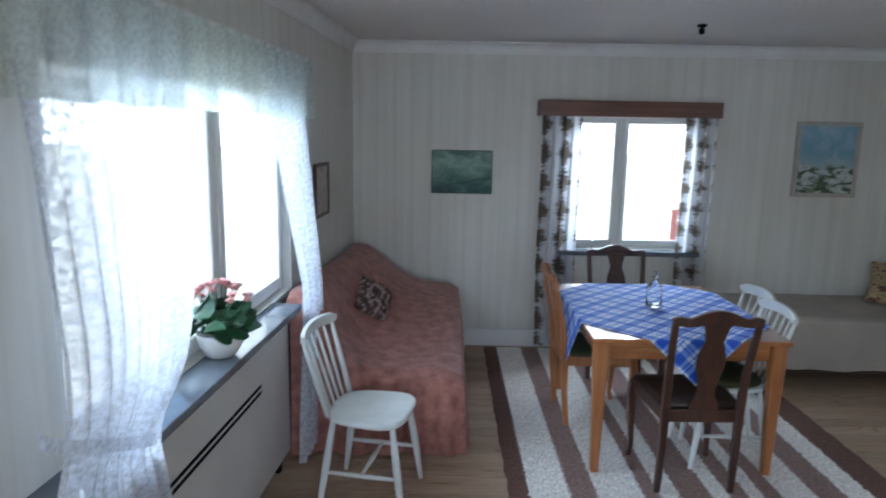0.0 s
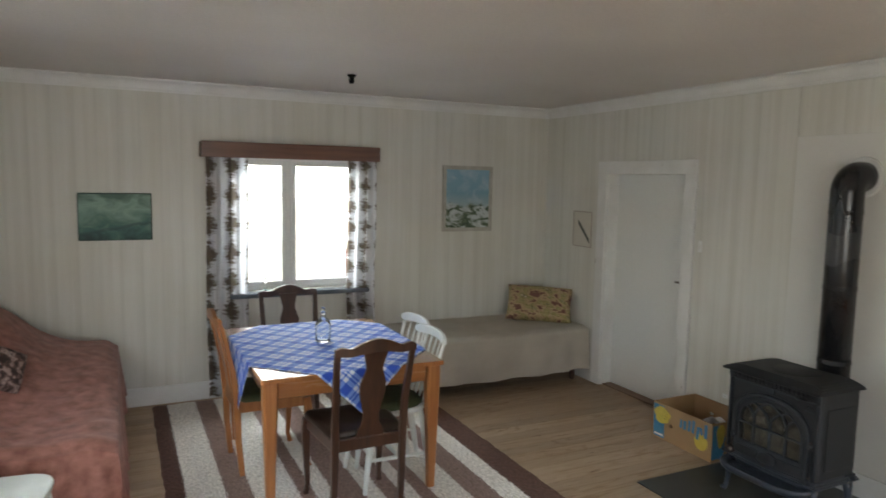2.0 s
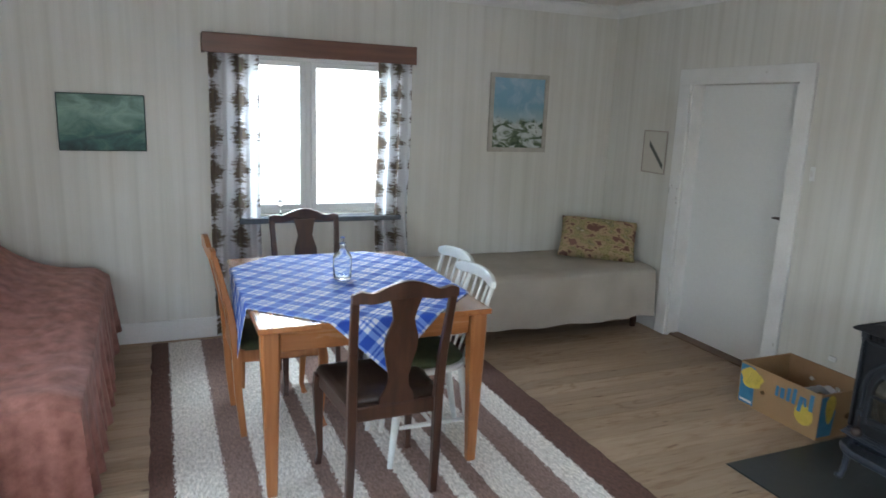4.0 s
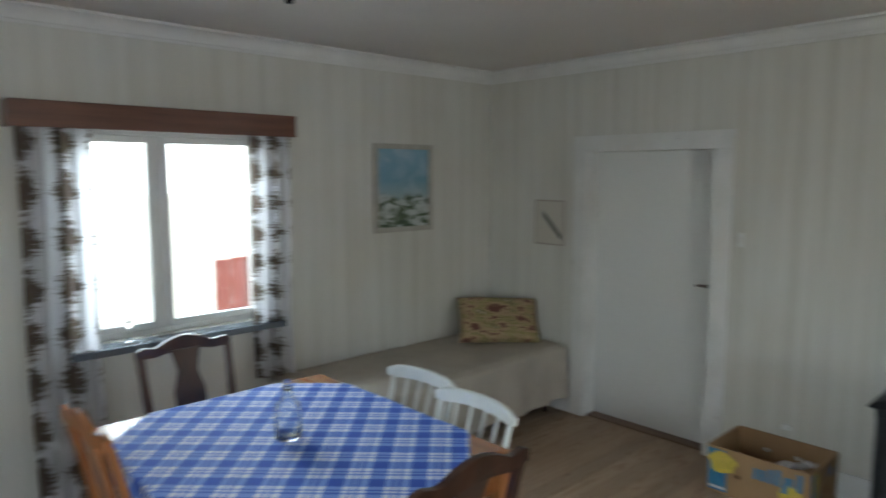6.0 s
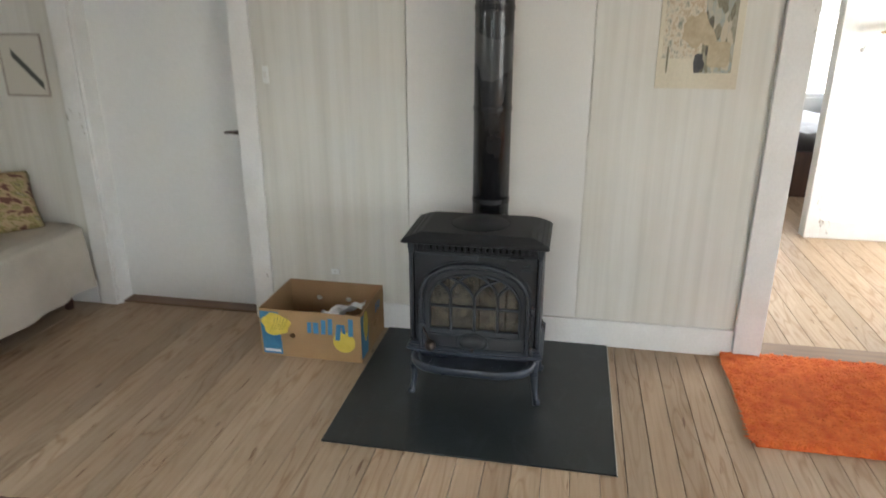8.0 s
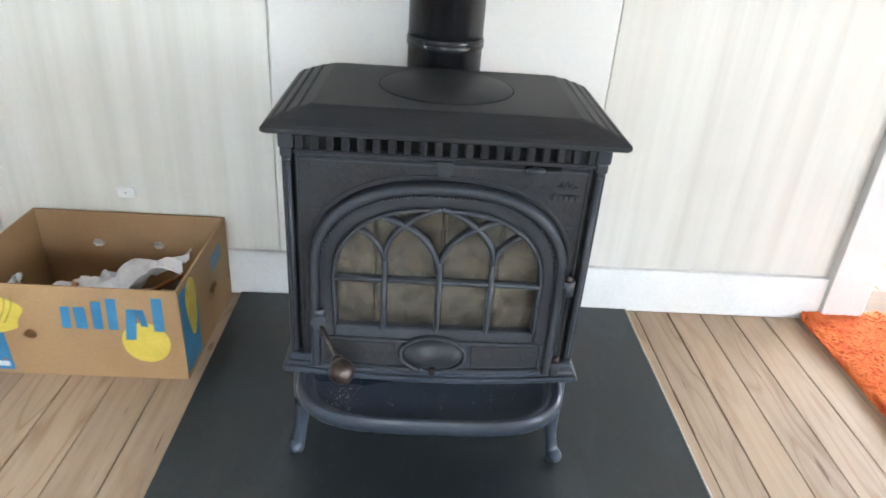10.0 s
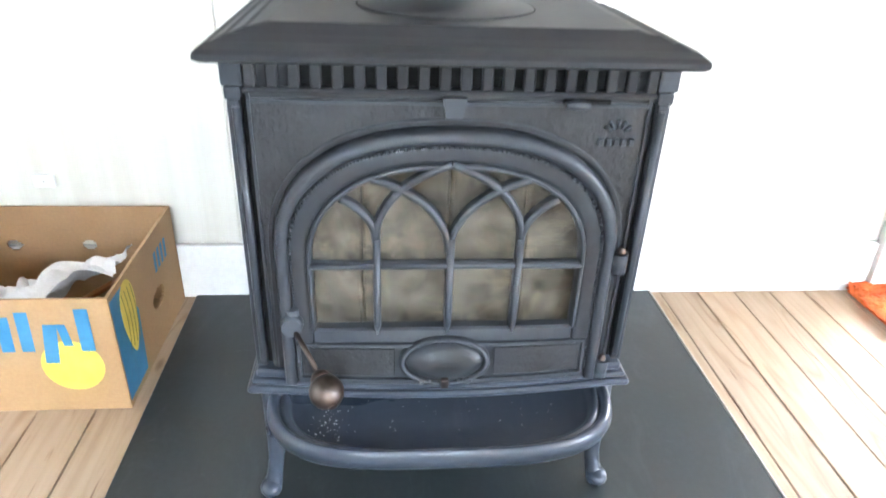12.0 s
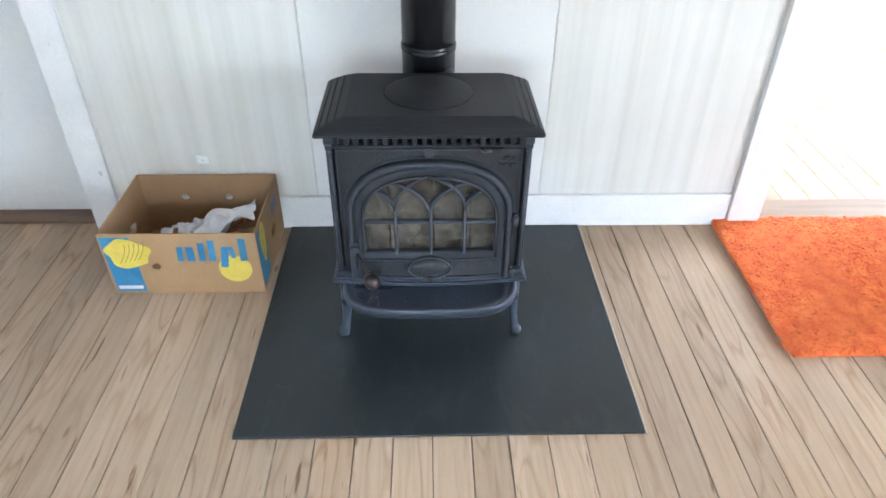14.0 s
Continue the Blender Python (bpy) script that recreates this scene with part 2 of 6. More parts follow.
def bar(bm, points, wide, high, up=(0, 0, 1)):
    """A rail of rectangular section along points; wide and high one number or one for each point."""
    pts = [Vector(p) for p in points]
    ws = [wide] * len(pts) if isinstance(wide, (int, float)) else wide
    hs = [high] * len(pts) if isinstance(high, (int, float)) else high
    rows = []
    for i, p in enumerate(pts):
        t = (pts[min(i + 1, len(pts) - 1)] - pts[max(i - 1, 0)]).normalized()
        side = t.cross(Vector(up)).normalized()
        over = side.cross(t).normalized()
        c = 0.25
        ring = [(1, 1 - c), (1 - c, 1), (c - 1, 1), (-1, 1 - c), (-1, c - 1), (c - 1, -1), (1 - c, -1), (1, c - 1)]
        rows.append([bm.verts.new(p + side * (a * ws[i] / 2) + over * (b * hs[i] / 2)) for a, b in ring])
    for a, c in zip(rows, rows[1:]):
        for k in range(8):
            bm.faces.new((a[k], a[(k + 1) % 8], c[(k + 1) % 8], c[k]))
    bm.faces.new(rows[0][::-1])
    bm.faces.new(rows[-1])
    return bm


def outline(bm, pts, depth, axis="x"):
    """A flat board of the outline pts (a, b), as thick as depth along axis (a, b are the other two axes in order)."""
    def at(a, b, d):
        return {"x": (d, a, b), "y": (a, d, b), "z": (a, b, d)}[axis]
    one = [bm.verts.new(at(a, b, 0)) for a, b in pts]
    two = [bm.verts.new(at(a, b, depth)) for a, b in pts]
    bm.faces.new(one)
    bm.faces.new(two[::-1])
    for k in range(len(pts)):
        bm.faces.new((one[k], two[k], two[(k + 1) % len(pts)], one[(k + 1) % len(pts)]))
    return bm


def mesh_of(name, bm, material, smooth=None):
    bmesh.ops.recalc_face_normals(bm, faces=bm.faces[:])
    me = bpy.data.meshes.new(name)
    bm.to_mesh(me)
    bm.free()
    me.materials.append(material)
    if smooth is not None:
        me.shade_smooth() if smooth else me.shade_flat()
    return me


def part(name, bm, material, parent=None, label="", m=None, smooth=None):
    """bm as ONE mesh object under a thing or a part."""
    ob = new(name, mesh_of(name, bm, material, smooth))
    if parent is not None:
        ob.parent = parent
    if m is not None:
        ob.matrix_basis = m
    if label:
        ob["label"] = label
    return ob


def thing(name, label, category, m=None, group=""):
    ob = new(name)
    ob.empty_display_size = 0.1
    if m is not None:
        ob.matrix_basis = m
    return tagged(ob, label, category, group)


def setting(ob, label, category="", m=None):
    if m is not None:
        ob.matrix_basis = m
    return tagged(ob, label, category, kind="structure")


def wall(name, material, axis, at, thick, a0, a1, z1, holes, label, m=None):
    """A wall with openings. axis: the one it runs along; at: its face towards the room; thick: signed, away from the room; holes: (a0, a1, z0, z1)."""
    bm = bmesh.new()
    cuts_a = sorted({a0, a1, *(h[i] for h in holes for i in (0, 1))})
    cuts_z = sorted({0.0, z1, *(h[i] for h in holes for i in (2, 3))})
    na, nz = len(cuts_a) - 1, len(cuts_z) - 1

    def solid(i, k):
        if not (0 <= i < na and 0 <= k < nz):
            return False
        a, z = (cuts_a[i] + cuts_a[i + 1]) / 2, (cuts_z[k] + cuts_z[k + 1]) / 2
        return not any(h[0] < a < h[1] and h[2] < z < h[3] for h in holes)

    seen = {}

    def vert(i, k, d):
        key = (i, k, d)
        if key not in seen:
            depth = at + (thick if d else 0)
            seen[key] = bm.verts.new((cuts_a[i], depth, cuts_z[k]) if axis == "x" else (depth, cuts_a[i], cuts_z[k]))
        return seen[key]

    for i in range(na):
        for k in range(nz):
            if not solid(i, k):
                continue
            for d in (0, 1):
                bm.faces.new((vert(i, k, d), vert(i + 1, k, d), vert(i + 1, k + 1, d), vert(i, k + 1, d)))
            for di, dk, p, q in ((-1, 0, (0, 0), (0, 1)), (1, 0, (1, 0), (1, 1)), (0, -1, (0, 0), (1, 0)), (0, 1, (0, 1), (1, 1))):
                if not solid(i + di, k + dk):
                    bm.faces.new((vert(i + p[0], k + p[1], 0), vert(i + q[0], k + q[1], 0), vert(i + q[0], k + q[1], 1), vert(i + p[0], k + p[1], 1)))
    return setting(part(name, bm, material), label, "wall", m)


# ---- structure ----
wall("wall_north", WALL_X, "x", NORTH, 0.16, -0.75, EAST + 0.14, TOP, [WIN_N], "off-white streaked wallboard wall with a two-pane window")
wall("wall_west", WALL_Y, "y", WEST, -0.16, SOUTH - 0.7, NORTH + 0.1, TOP, [WIN_W], "off-white streaked wallboard wall with a wide window", SKEW)
wall("wall_east", WALL_Y, "y", EAST, 0.14, SOUTH, NORTH, TOP, [DOOR_E, HALL_E], "off-white streaked wallboard wall with two doorways")
wall("wall_south", WALL_X, "x", SOUTH, -0.14, -1.2, EAST + 0.14, TOP, [FILL_WIN_S], "off-white wallboard wall with an added, unseen window")
wall("wall_hall_east", WHITE, "y", HALL_X, 0.1, HALL_S, HALL_N, TOP, [(0.2, 1.0, 0.0, 1.86)], "white painted hall wall with an open doorway")
wall("wall_hall_south", WHITE, "x", HALL_S, -0.12, EAST + 0.14, HALL_X + 0.1, TOP, [(4.55, 5.65, 0.85, 2.0)], "white painted hall wall with a window")
wall("wall_hall_north", WHITE, "x", HALL_N, 0.12, EAST + 0.14, HALL_X + 0.1, TOP, [], "white painted hall wall")
wall("wall_bedroom_east", WHITE, "y", ROOM_X, 0.12, -1.6, 2.4, TOP, [(-0.85, 0.15, 0.7, 2.0)], "white bedroom wall with a window")
wall("wall_bedroom_south", WHITE, "x", -1.6, -0.12, HALL_X + 0.1, ROOM_X + 0.12, TOP, [], "white bedroom wall")
wall("wall_bedroom_north", WHITE, "x", 2.4, 0.12, HALL_X + 0.1, ROOM_X + 0.12, TOP, [], "white bedroom wall")

bm = bmesh.new()
block(bm, -1.7, ROOM_X + 0.2, SOUTH - 0.2, NORTH + 0.2, TOP, TOP + 0.15)
setting(part("ceiling", bm, PLASTER), "smooth cream painted ceiling", "ceiling")

floor = setting(new("floor"), "bare scrubbed pine floorboards running towards the stove wall", "floor")
bm = bmesh.new()
block(bm, -1.7, ROOM_X + 0.2, SOUTH - 0.2, NORTH + 0.2, -0.12, -0.02)
part("subfloor", bm, GAP, floor, "dark gaps between the boards")


def coving(name, axis, at, side, a0, a1, m=None):
    """A hollow-moulded cornice between wall and ceiling."""
    bm = bmesh.new()
    prof = [(0.0, -0.088), (0.008, -0.088), (0.010, -0.075), (0.014, -0.071)]
    prof += [(0.014 + 0.042 * (1 - math.cos(radians(a))), -0.071 + 0.058 * math.sin(radians(a))) for a in range(10, 91, 10)]
    prof += [(0.060, -0.013), (0.060, 0.0), (0.0, 0.0)]
    rows = []
    for a in (a0, a1):
        rows.append([bm.verts.new((a, at + side * o, TOP + z - 0.001) if axis == "x" else (at + side * o, a, TOP + z - 0.001)) for o, z in prof])
    for k in range(len(prof)):
        bm.faces.new((rows[0][k], rows[0][(k + 1) % len(prof)], rows[1][(k + 1) % len(prof)], rows[1][k]))
    bm.faces.new(rows[0])
    bm.faces.new(rows[1][::-1])
    setting(part(name, bm, TRIM), "cream moulded cornice under the ceiling", "cornice", m)


coving("trim_cornice_north", "x", NORTH, -1, WEST - 0.05, EAST)
coving("trim_cornice_east", "y", EAST, -1, SOUTH, NORTH)
coving("trim_cornice_west", "y", WEST, 1, SOUTH - 0.3, NORTH, SKEW)
coving("trim_cornice_south", "x", SOUTH, 1, -1.1, EAST)


def skirting(name, axis, at, side, a0, a1, high=0.14, m=None):
    bm = bmesh.new()
    d0, d1 = sorted((at, at + side * 0.018))
    if axis == "x":
        block(bm, a0, a1, d0, d1, 0.0, high, 0.005)
    else:
        block(bm, d0, d1, a0, a1, 0.0, high, 0.005)
    setting(part(name, bm, CHIPPED), "white painted skirting board", "skirting", m)


skirting("baseboard_north", "x", NORTH, -1, WEST - 0.02, EAST)
skirting("baseboard_east_1", "y", EAST, -1, 1.112, 3.462)
skirting("baseboard_east_2", "y", EAST, -1, 4.553, NORTH - 0.02)
skirting("baseboard_east_3", "y", EAST, -1, SOUTH, 0.012)
skirting("baseboard_west", "y", WEST, 1, SOUTH, NORTH - 0.03, 0.1, SKEW)
skirting("baseboard_hall_1", "y", HALL_X, -1, HALL_S, 0.1)
skirting("baseboard_hall_2", "y", HALL_X, -1, 1.1, HALL_N)


def casing(name, y0, y1, z1, wide=0.105, x=EAST, side=-1, proud=0.02, group="door casings"):
    """A plain architrave round an opening in a wall that runs along y."""
    t = setting(new(name), "white painted plain wooden door casing, chipped", "door casing")
    d0, d1 = sorted((x, x + side * proud))
    bm = block(bmesh.new(), d0, d1, y0 - wide, y0, 0, z1, 0.004)
    part("side_board", bm, CHIPPED, t)
    bm = block(bmesh.new(), d0, d1, y1, y1 + wide, 0, z1, 0.004)
    part("side_board", bm, CHIPPED, t)
    bm = block(bmesh.new(), d0 - 0.002 * (side < 0), d1 + 0.002 * (side > 0), y0 - wide, y1 + wide, z1, z1 + wide, 0.004)
    part("head_board", bm, CHIPPED, t)
    return t


casing("door_casing_1", DOOR_E[0], DOOR_E[1], DOOR_E[3])
casing("door_casing_2", HALL_E[0], HALL_E[1], HALL_E[3], 0.125, proud=0.03)
casing("door_casing_3", 0.2, 1.0, 1.86, 0.1, HALL_X)

# ---- more materials ----
IRON = surface("blue_black_enamelled_iron", (0.0115, 0.0125, 0.0140), (0.019, 0.0205, 0.0230), 9.0, rough=0.33, metal=0.0, bump=0.10, fine=120, grain=0.18, space="object", depth=0.0008)
TOP_IRON = surface("matt_black_iron_top", (0.014, 0.015, 0.017), (0.022, 0.023, 0.026), 6.0, rough=0.48, bump=0.2, fine=200, grain=0.2, space="object", depth=0.0008)
IRON_ROUGH = surface("cast_iron_panel", (0.012, 0.0135, 0.016), (0.021, 0.023, 0.027), 14.0, rough=0.36, bump=1.0, fine=130, grain=0.3, space="object", depth=0.0022)


def worn_lit_edges(m, pale, amount):
    """Paler colour along proud edges: rubbed paint together with a painted edge highlight."""
    nt, n, l, b = links_of(m)
    g = n.new("ShaderNodeNewGeometry")
    worn = noise_of(nt, coords(nt, (1, 1, 1), "object"), 45, 3)
    edge = ramp_of(nt, math_of(nt, "ADD", g.outputs["Pointiness"], math_of(nt, "MULTIPLY", math_of(nt, "SUBTRACT", worn, 0.5), 0.05)), [(0.515, (0, 0, 0)), (0.57, (amount,) * 3)])
    old = b.inputs["Base Color"].links[0].from_socket
    l.new(mix_of(nt, edge, old, pale), b.inputs["Base Color"])


worn_lit_edges(IRON, (0.10, 0.115, 0.14), 0.22)
# lighter, bluer copy of the iron: sky reflection on the lower parts painted in
LIT_IRON = surface("sky_lit_blue_iron", (0.028, 0.035, 0.048), (0.042, 0.052, 0.069), 9.0, (1, 0.35, 1), rough=0.29, bump=0.08, fine=100, grain=0.15, space="object", depth=0.0006)
PIPE_MAT = surface("black_enamelled_flue", (0.012, 0.012, 0.013), (0.022, 0.022, 0.024), 3.0, rough=0.26, bump=0.04, fine=60)
SLATE = surface("dark_hearth_plate", (0.0145, 0.0185, 0.0195), (0.023, 0.028, 0.0295), 2.2, rough=0.31, bump=0.06, fine=90, grain=0.22)


def scuff(m, pale):
    """Dust smears and small pale marks left on a dark sheet."""
    nt, n, l, b = links_of(m)
    smear = ramp_of(nt, noise_of(nt, coords(nt, (1.0, 2.2, 1)), 5.0, 6, 0.72, 0.8), [(0.52, (0, 0, 0)), (0.74, (0.22,) * 3)])
    mark = ramp_of(nt, noise_of(nt, coords(nt, (1.0, 0.35, 1)), 46.0, 4, 0.7, 0.4), [(0.66, (0, 0, 0)), (0.74, (0.30,) * 3)])
    old = b.inputs["Base Color"].links[0].from_socket
    l.new(mix_of(nt, math_of(nt, "MAXIMUM", smear, mark), old, pale), b.inputs["Base Color"])


scuff(SLATE, (0.085, 0.10, 0.105))
scuff(LIT_IRON, (0.12, 0.13, 0.15))
# for black parts, and for strips that paint the shade in slots and gaps
BLACK = surface("black_parts_and_shade", (0.006, 0.006, 0.006), (0.012, 0.012, 0.012), 10)
for m, shine in ((IRON, 0.28), (IRON_ROUGH, 0.42), (TOP_IRON, 0.25), (LIT_IRON, 0.5), (SLATE, 0.48), (BLACK, 0.05)):
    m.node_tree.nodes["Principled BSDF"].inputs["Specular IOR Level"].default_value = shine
STEEL = surface("bare_steel", (0.50, 0.48, 0.45), (0.62, 0.60, 0.57), 30.0, rough=0.3, metal=1.0, bump=0.1)
TARNISH = surface("tarnished_nickel", (0.07, 0.055, 0.048), (0.16, 0.13, 0.115), 40.0, rough=0.38, metal=1.0, bump=0.1, space="object")
SOOT = surface("sooty_firebrick", (0.075, 0.068, 0.055), (0.34, 0.305, 0.25), 9.0, rough=0.8, bump=0.15, fine=40, grain=0.3, space="object")
OAK_X = wood("golden_stained_pine", (0.30, 0.105, 0.030), (0.46, 0.185, 0.06), "x", 0.26, coat=0.9)
OAK_Y = wood("golden_stained_pine_long", (0.30, 0.105, 0.030), (0.46, 0.185, 0.06), "y", 0.24, coat=1.0)
OAK_Z = wood("golden_stained_pine_upright", (0.30, 0.105, 0.030), (0.46, 0.185, 0.06), "z", 0.35, coat=0.3)
MAHOG = wood("dark_mahogany", (0.032, 0.012, 0.007), (0.075, 0.028, 0.015), "z", 0.32, coat=0.4)
PELMET_WOOD = wood("red_brown_stained_wood", (0.105, 0.038, 0.020), (0.185, 0.072, 0.038), "x", 0.38, coat=0.2)
CHAIR_WHITE = surface("aged_white_chair_paint", (0.66, 0.68, 0.65), (0.76, 0.78, 0.75), 9.0, rough=0.38, bump=0.08, grain=0.07)
OLIVE = surface("olive_green_upholstery", (0.06, 0.075, 0.028), (0.10, 0.115, 0.05), 25.0, rough=0.85, bump=0.5, fine=380, grain=0.4)
LEATHER = surface("dark_brown_seat_leather", (0.022, 0.013, 0.009), (0.04, 0.024, 0.016), 9.0, rough=0.4, bump=0.3, fine=200)
SPREAD = surface("grey_beige_bedspread", (0.46, 0.41, 0.34), (0.55, 0.50, 0.42), 4.0, rough=0.9, bump=0.5, fine=260, grain=0.22, depth=0.002)
ROSE = surface("rose_damask_cover", (0.25, 0.092, 0.064), (0.48, 0.21, 0.165), 16.0, rough=0.72, bump=0.45, fine=240, grain=0.25, depth=0.002)
ROSE.node_tree.nodes["Principled BSDF"].inputs["Sheen Weight"].default_value = 0.15
CARD = surface("brown_corrugated_card", (0.34, 0.205, 0.095), (0.41, 0.26, 0.128), 5.0, rough=0.75, bump=0.15, fine=150, grain=0.12)
CARD_IN = surface("bare_card_inside", (0.28, 0.16, 0.072), (0.34, 0.205, 0.10), 5.0, rough=0.8, bump=0.15, fine=150, grain=0.12)
INK_BLUE = surface("blue_print", (0.035, 0.18, 0.34), (0.055, 0.23, 0.42), 20.0, rough=0.6, bump=0.05)
INK_YELLOW = surface("yellow_print", (0.62, 0.48, 0.06), (0.72, 0.56, 0.10), 20.0, rough=0.6, bump=0.05)
INK_GREEN = surface("olive_print", (0.20, 0.19, 0.03), (0.28, 0.26, 0.05), 20.0, rough=0.6, bump=0.05)
PAPER = surface("crumpled_white_paper", (0.68, 0.68, 0.70), (0.80, 0.80, 0.82), 12.0, rough=0.7, bump=0.2)
CLAY = surface("white_glazed_pot", (0.72, 0.70, 0.66), (0.80, 0.78, 0.75), 8.0, rough=0.25, bump=0.03)
LEAF = surface("begonia_leaf", (0.02, 0.075, 0.035), (0.045, 0.13, 0.055), 40.0, rough=0.4, bump=0.3, fine=200)
PETAL = surface("pink_petal", (0.72, 0.33, 0.32), (0.86, 0.56, 0.52), 60.0, rough=0.6, bump=0.2, fine=200)
STRAW = surface("straw", (0.45, 0.30, 0.13), (0.60, 0.43, 0.22), 60.0, rough=0.8, bump=0.6, fine=300)
RED_PAINT = surface("falu_red_paint", (0.15, 0.045, 0.038), (0.21, 0.068, 0.056), 6.0, rough=0.9, bump=0.5, stretch=(1, 1, 0.1))
# ground paled so that outdoor glare sits in its colour
LAWN = surface("glare_pale_ground", (0.34, 0.33, 0.27), (0.46, 0.45, 0.38), 3.0, rough=0.95, bump=0.6, fine=60)
BARK = surface("birch_bark", (0.30, 0.28, 0.25), (0.55, 0.53, 0.50), 8.0, rough=0.9, bump=0.6)
FOLIAGE = surface("birch_leaf", (0.045, 0.085, 0.018), (0.09, 0.14, 0.035), 5.0, rough=0.6, bump=0.1)
HEATER = surface("cream_heater_enamel", (0.62, 0.60, 0.56), (0.70, 0.68, 0.64), 3.0, rough=0.45, bump=0.05, grain=0.05)
SILL_STONE = surface("dark_slate_sill", (0.085, 0.10, 0.12), (0.14, 0.16, 0.18), 8.0, rough=0.12, bump=0.06)
CALENDAR = surface("yellowed_calendar_card", (0.62, 0.56, 0.43), (0.70, 0.65, 0.52), 5.0, rough=0.7, bump=0.05)
FRAME_GREY = surface("pale_painted_frame", (0.42, 0.39, 0.33), (0.52, 0.49, 0.43), 14.0, rough=0.55, bump=0.15)


def cloth_pattern(name, kind):
    """Printed or woven cloth in the sheet's own uv, light passing through part of it."""
    m = bpy.data.materials.new(name)
    nt, n, l, b = links_of(m)
    vec = coords(nt, (1, 1, 1), "uv")
    sep = n.new("ShaderNodeSeparateXYZ")
    l.new(vec, sep.inputs[0])
    u, v = sep.outputs[0], sep.outputs[1]
    weave = noise_of(nt, coords(nt), 420, 2)
    if kind == "check":
        def bands(c):
            f = math_of(nt, "FRACT", math_of(nt, "MULTIPLY", c, 10.0))
            wide = math_of(nt, "LESS_THAN", math_of(nt, "ABSOLUTE", math_of(nt, "SUBTRACT", f, 0.30)), 0.21)
            thin = math_of(nt, "LESS_THAN", math_of(nt, "ABSOLUTE", math_of(nt, "SUBTRACT", f, 0.74)), 0.045)
            thin2 = math_of(nt, "LESS_THAN", math_of(nt, "ABSOLUTE", math_of(nt, "SUBTRACT", f, 0.90)), 0.035)
            return math_of(nt, "MAXIMUM", wide, math_of(nt, "MULTIPLY", math_of(nt, "MAXIMUM", thin, thin2), 0.8))
        amount = math_of(nt, "MULTIPLY", math_of(nt, "ADD", bands(u), bands(v)), 0.5)
        col = ramp_of(nt, amount, [(0.0, (0.76, 0.80, 0.88)), (0.45, (0.20, 0.33, 0.76)), (0.95, (0.02, 0.085, 0.52))])
        b.inputs["Roughness"].default_value = 0.75
    elif kind == "foliage":
        # columns of brown leaf motifs, repeating down the cloth
        fy = math_of(nt, "FRACT", math_of(nt, "MULTIPLY", v, 8.5))
        fx = math_of(nt, "FRACT", math_of(nt, "ADD", math_of(nt, "MULTIPLY", u, 1.9), 0.38))
        dy = math_of(nt, "ABSOLUTE", math_of(nt, "SUBTRACT", fy, 0.5))
        dx = math_of(nt, "ABSOLUTE", math_of(nt, "SUBTRACT", fx, 0.5))
        comb = n.new("ShaderNodeCombineXYZ")
        l.new(math_of(nt, "MULTIPLY", fx, 7.0), comb.inputs[0])
        l.new(math_of(nt, "MULTIPLY", fy, 9.0), comb.inputs[1])
        t = noise_of(nt, comb.outputs[0], 1.0, 4, 0.7)
        d = math_of(nt, "ADD", math_of(nt, "MULTIPLY", dx, 0.95), math_of(nt, "MULTIPLY", dy, 0.62))
        twig = noise_of(nt, coords(nt, (3.5, 105, 1), "uv"), 1.0, 4, 0.75)
        ink = math_of(nt, "SUBTRACT", math_of(nt, "ADD", math_of(nt, "MULTIPLY", t, 0.45), math_of(nt, "MULTIPLY", twig, 1.1)), math_of(nt, "ADD", d, 0.345))
        base = ramp_of(nt, noise_of(nt, vec, 20, 3), [(0.3, (0.085, 0.062, 0.05)), (0.55, (0.16, 0.11, 0.075)), (0.7, (0.15, 0.15, 0.07))])
        mask = ramp_of(nt, ink, [(0.03, (0, 0, 0)), (0.20, (0.95, 0.95, 0.95))])
        col = mix_of(nt, mask, (0.86, 0.87, 0.90), base)
        b.inputs["Roughness"].default_value = 0.85
    else:
        t = noise_of(nt, vec, 5.5 if kind == "autumn" else 6, 4, 0.6, 0.3)
        col = ramp_of(nt, t, [(0.34, (0.15, 0.06, 0.04)), (0.41, (0.14, 0.055, 0.038)), (0.44, (0.42, 0.29, 0.16)), (0.50, (0.45, 0.34, 0.20)), (0.53, (0.20, 0.16, 0.045)), (0.57, (0.42, 0.36, 0.17)), (0.62, (0.13, 0.11, 0.04)), (0.67, (0.62, 0.53, 0.38))] if kind == "autumn" else
                      [(0.40, (0.03, 0.018, 0.014)), (0.50, (0.10, 0.055, 0.045)), (0.58, (0.40, 0.29, 0.26)), (0.66, (0.07, 0.045, 0.04))])
        b.inputs["Roughness"].default_value = 0.8
    l.new(mix_of(nt, 1.0, col, ramp_of(nt, weave, [(0.2, (0.85, 0.85, 0.85)), (0.8, (1, 1, 1))]), "MULTIPLY"), b.inputs["Base Color"])
    bump_of(nt, b, weave, 0.3, 0.001)
    if kind == "foliage":
        tr = n.new("ShaderNodeBsdfTranslucent")
        l.new(col, tr.inputs["Color"])
        mx = n.new("ShaderNodeMixShader")
        mx.inputs[0].default_value = 0.68
        l.new(b.outputs[0], mx.inputs[1])
        l.new(tr.outputs[0], mx.inputs[2])
        l.new(mx.outputs[0], n["Material Output"].inputs[0])
    return m


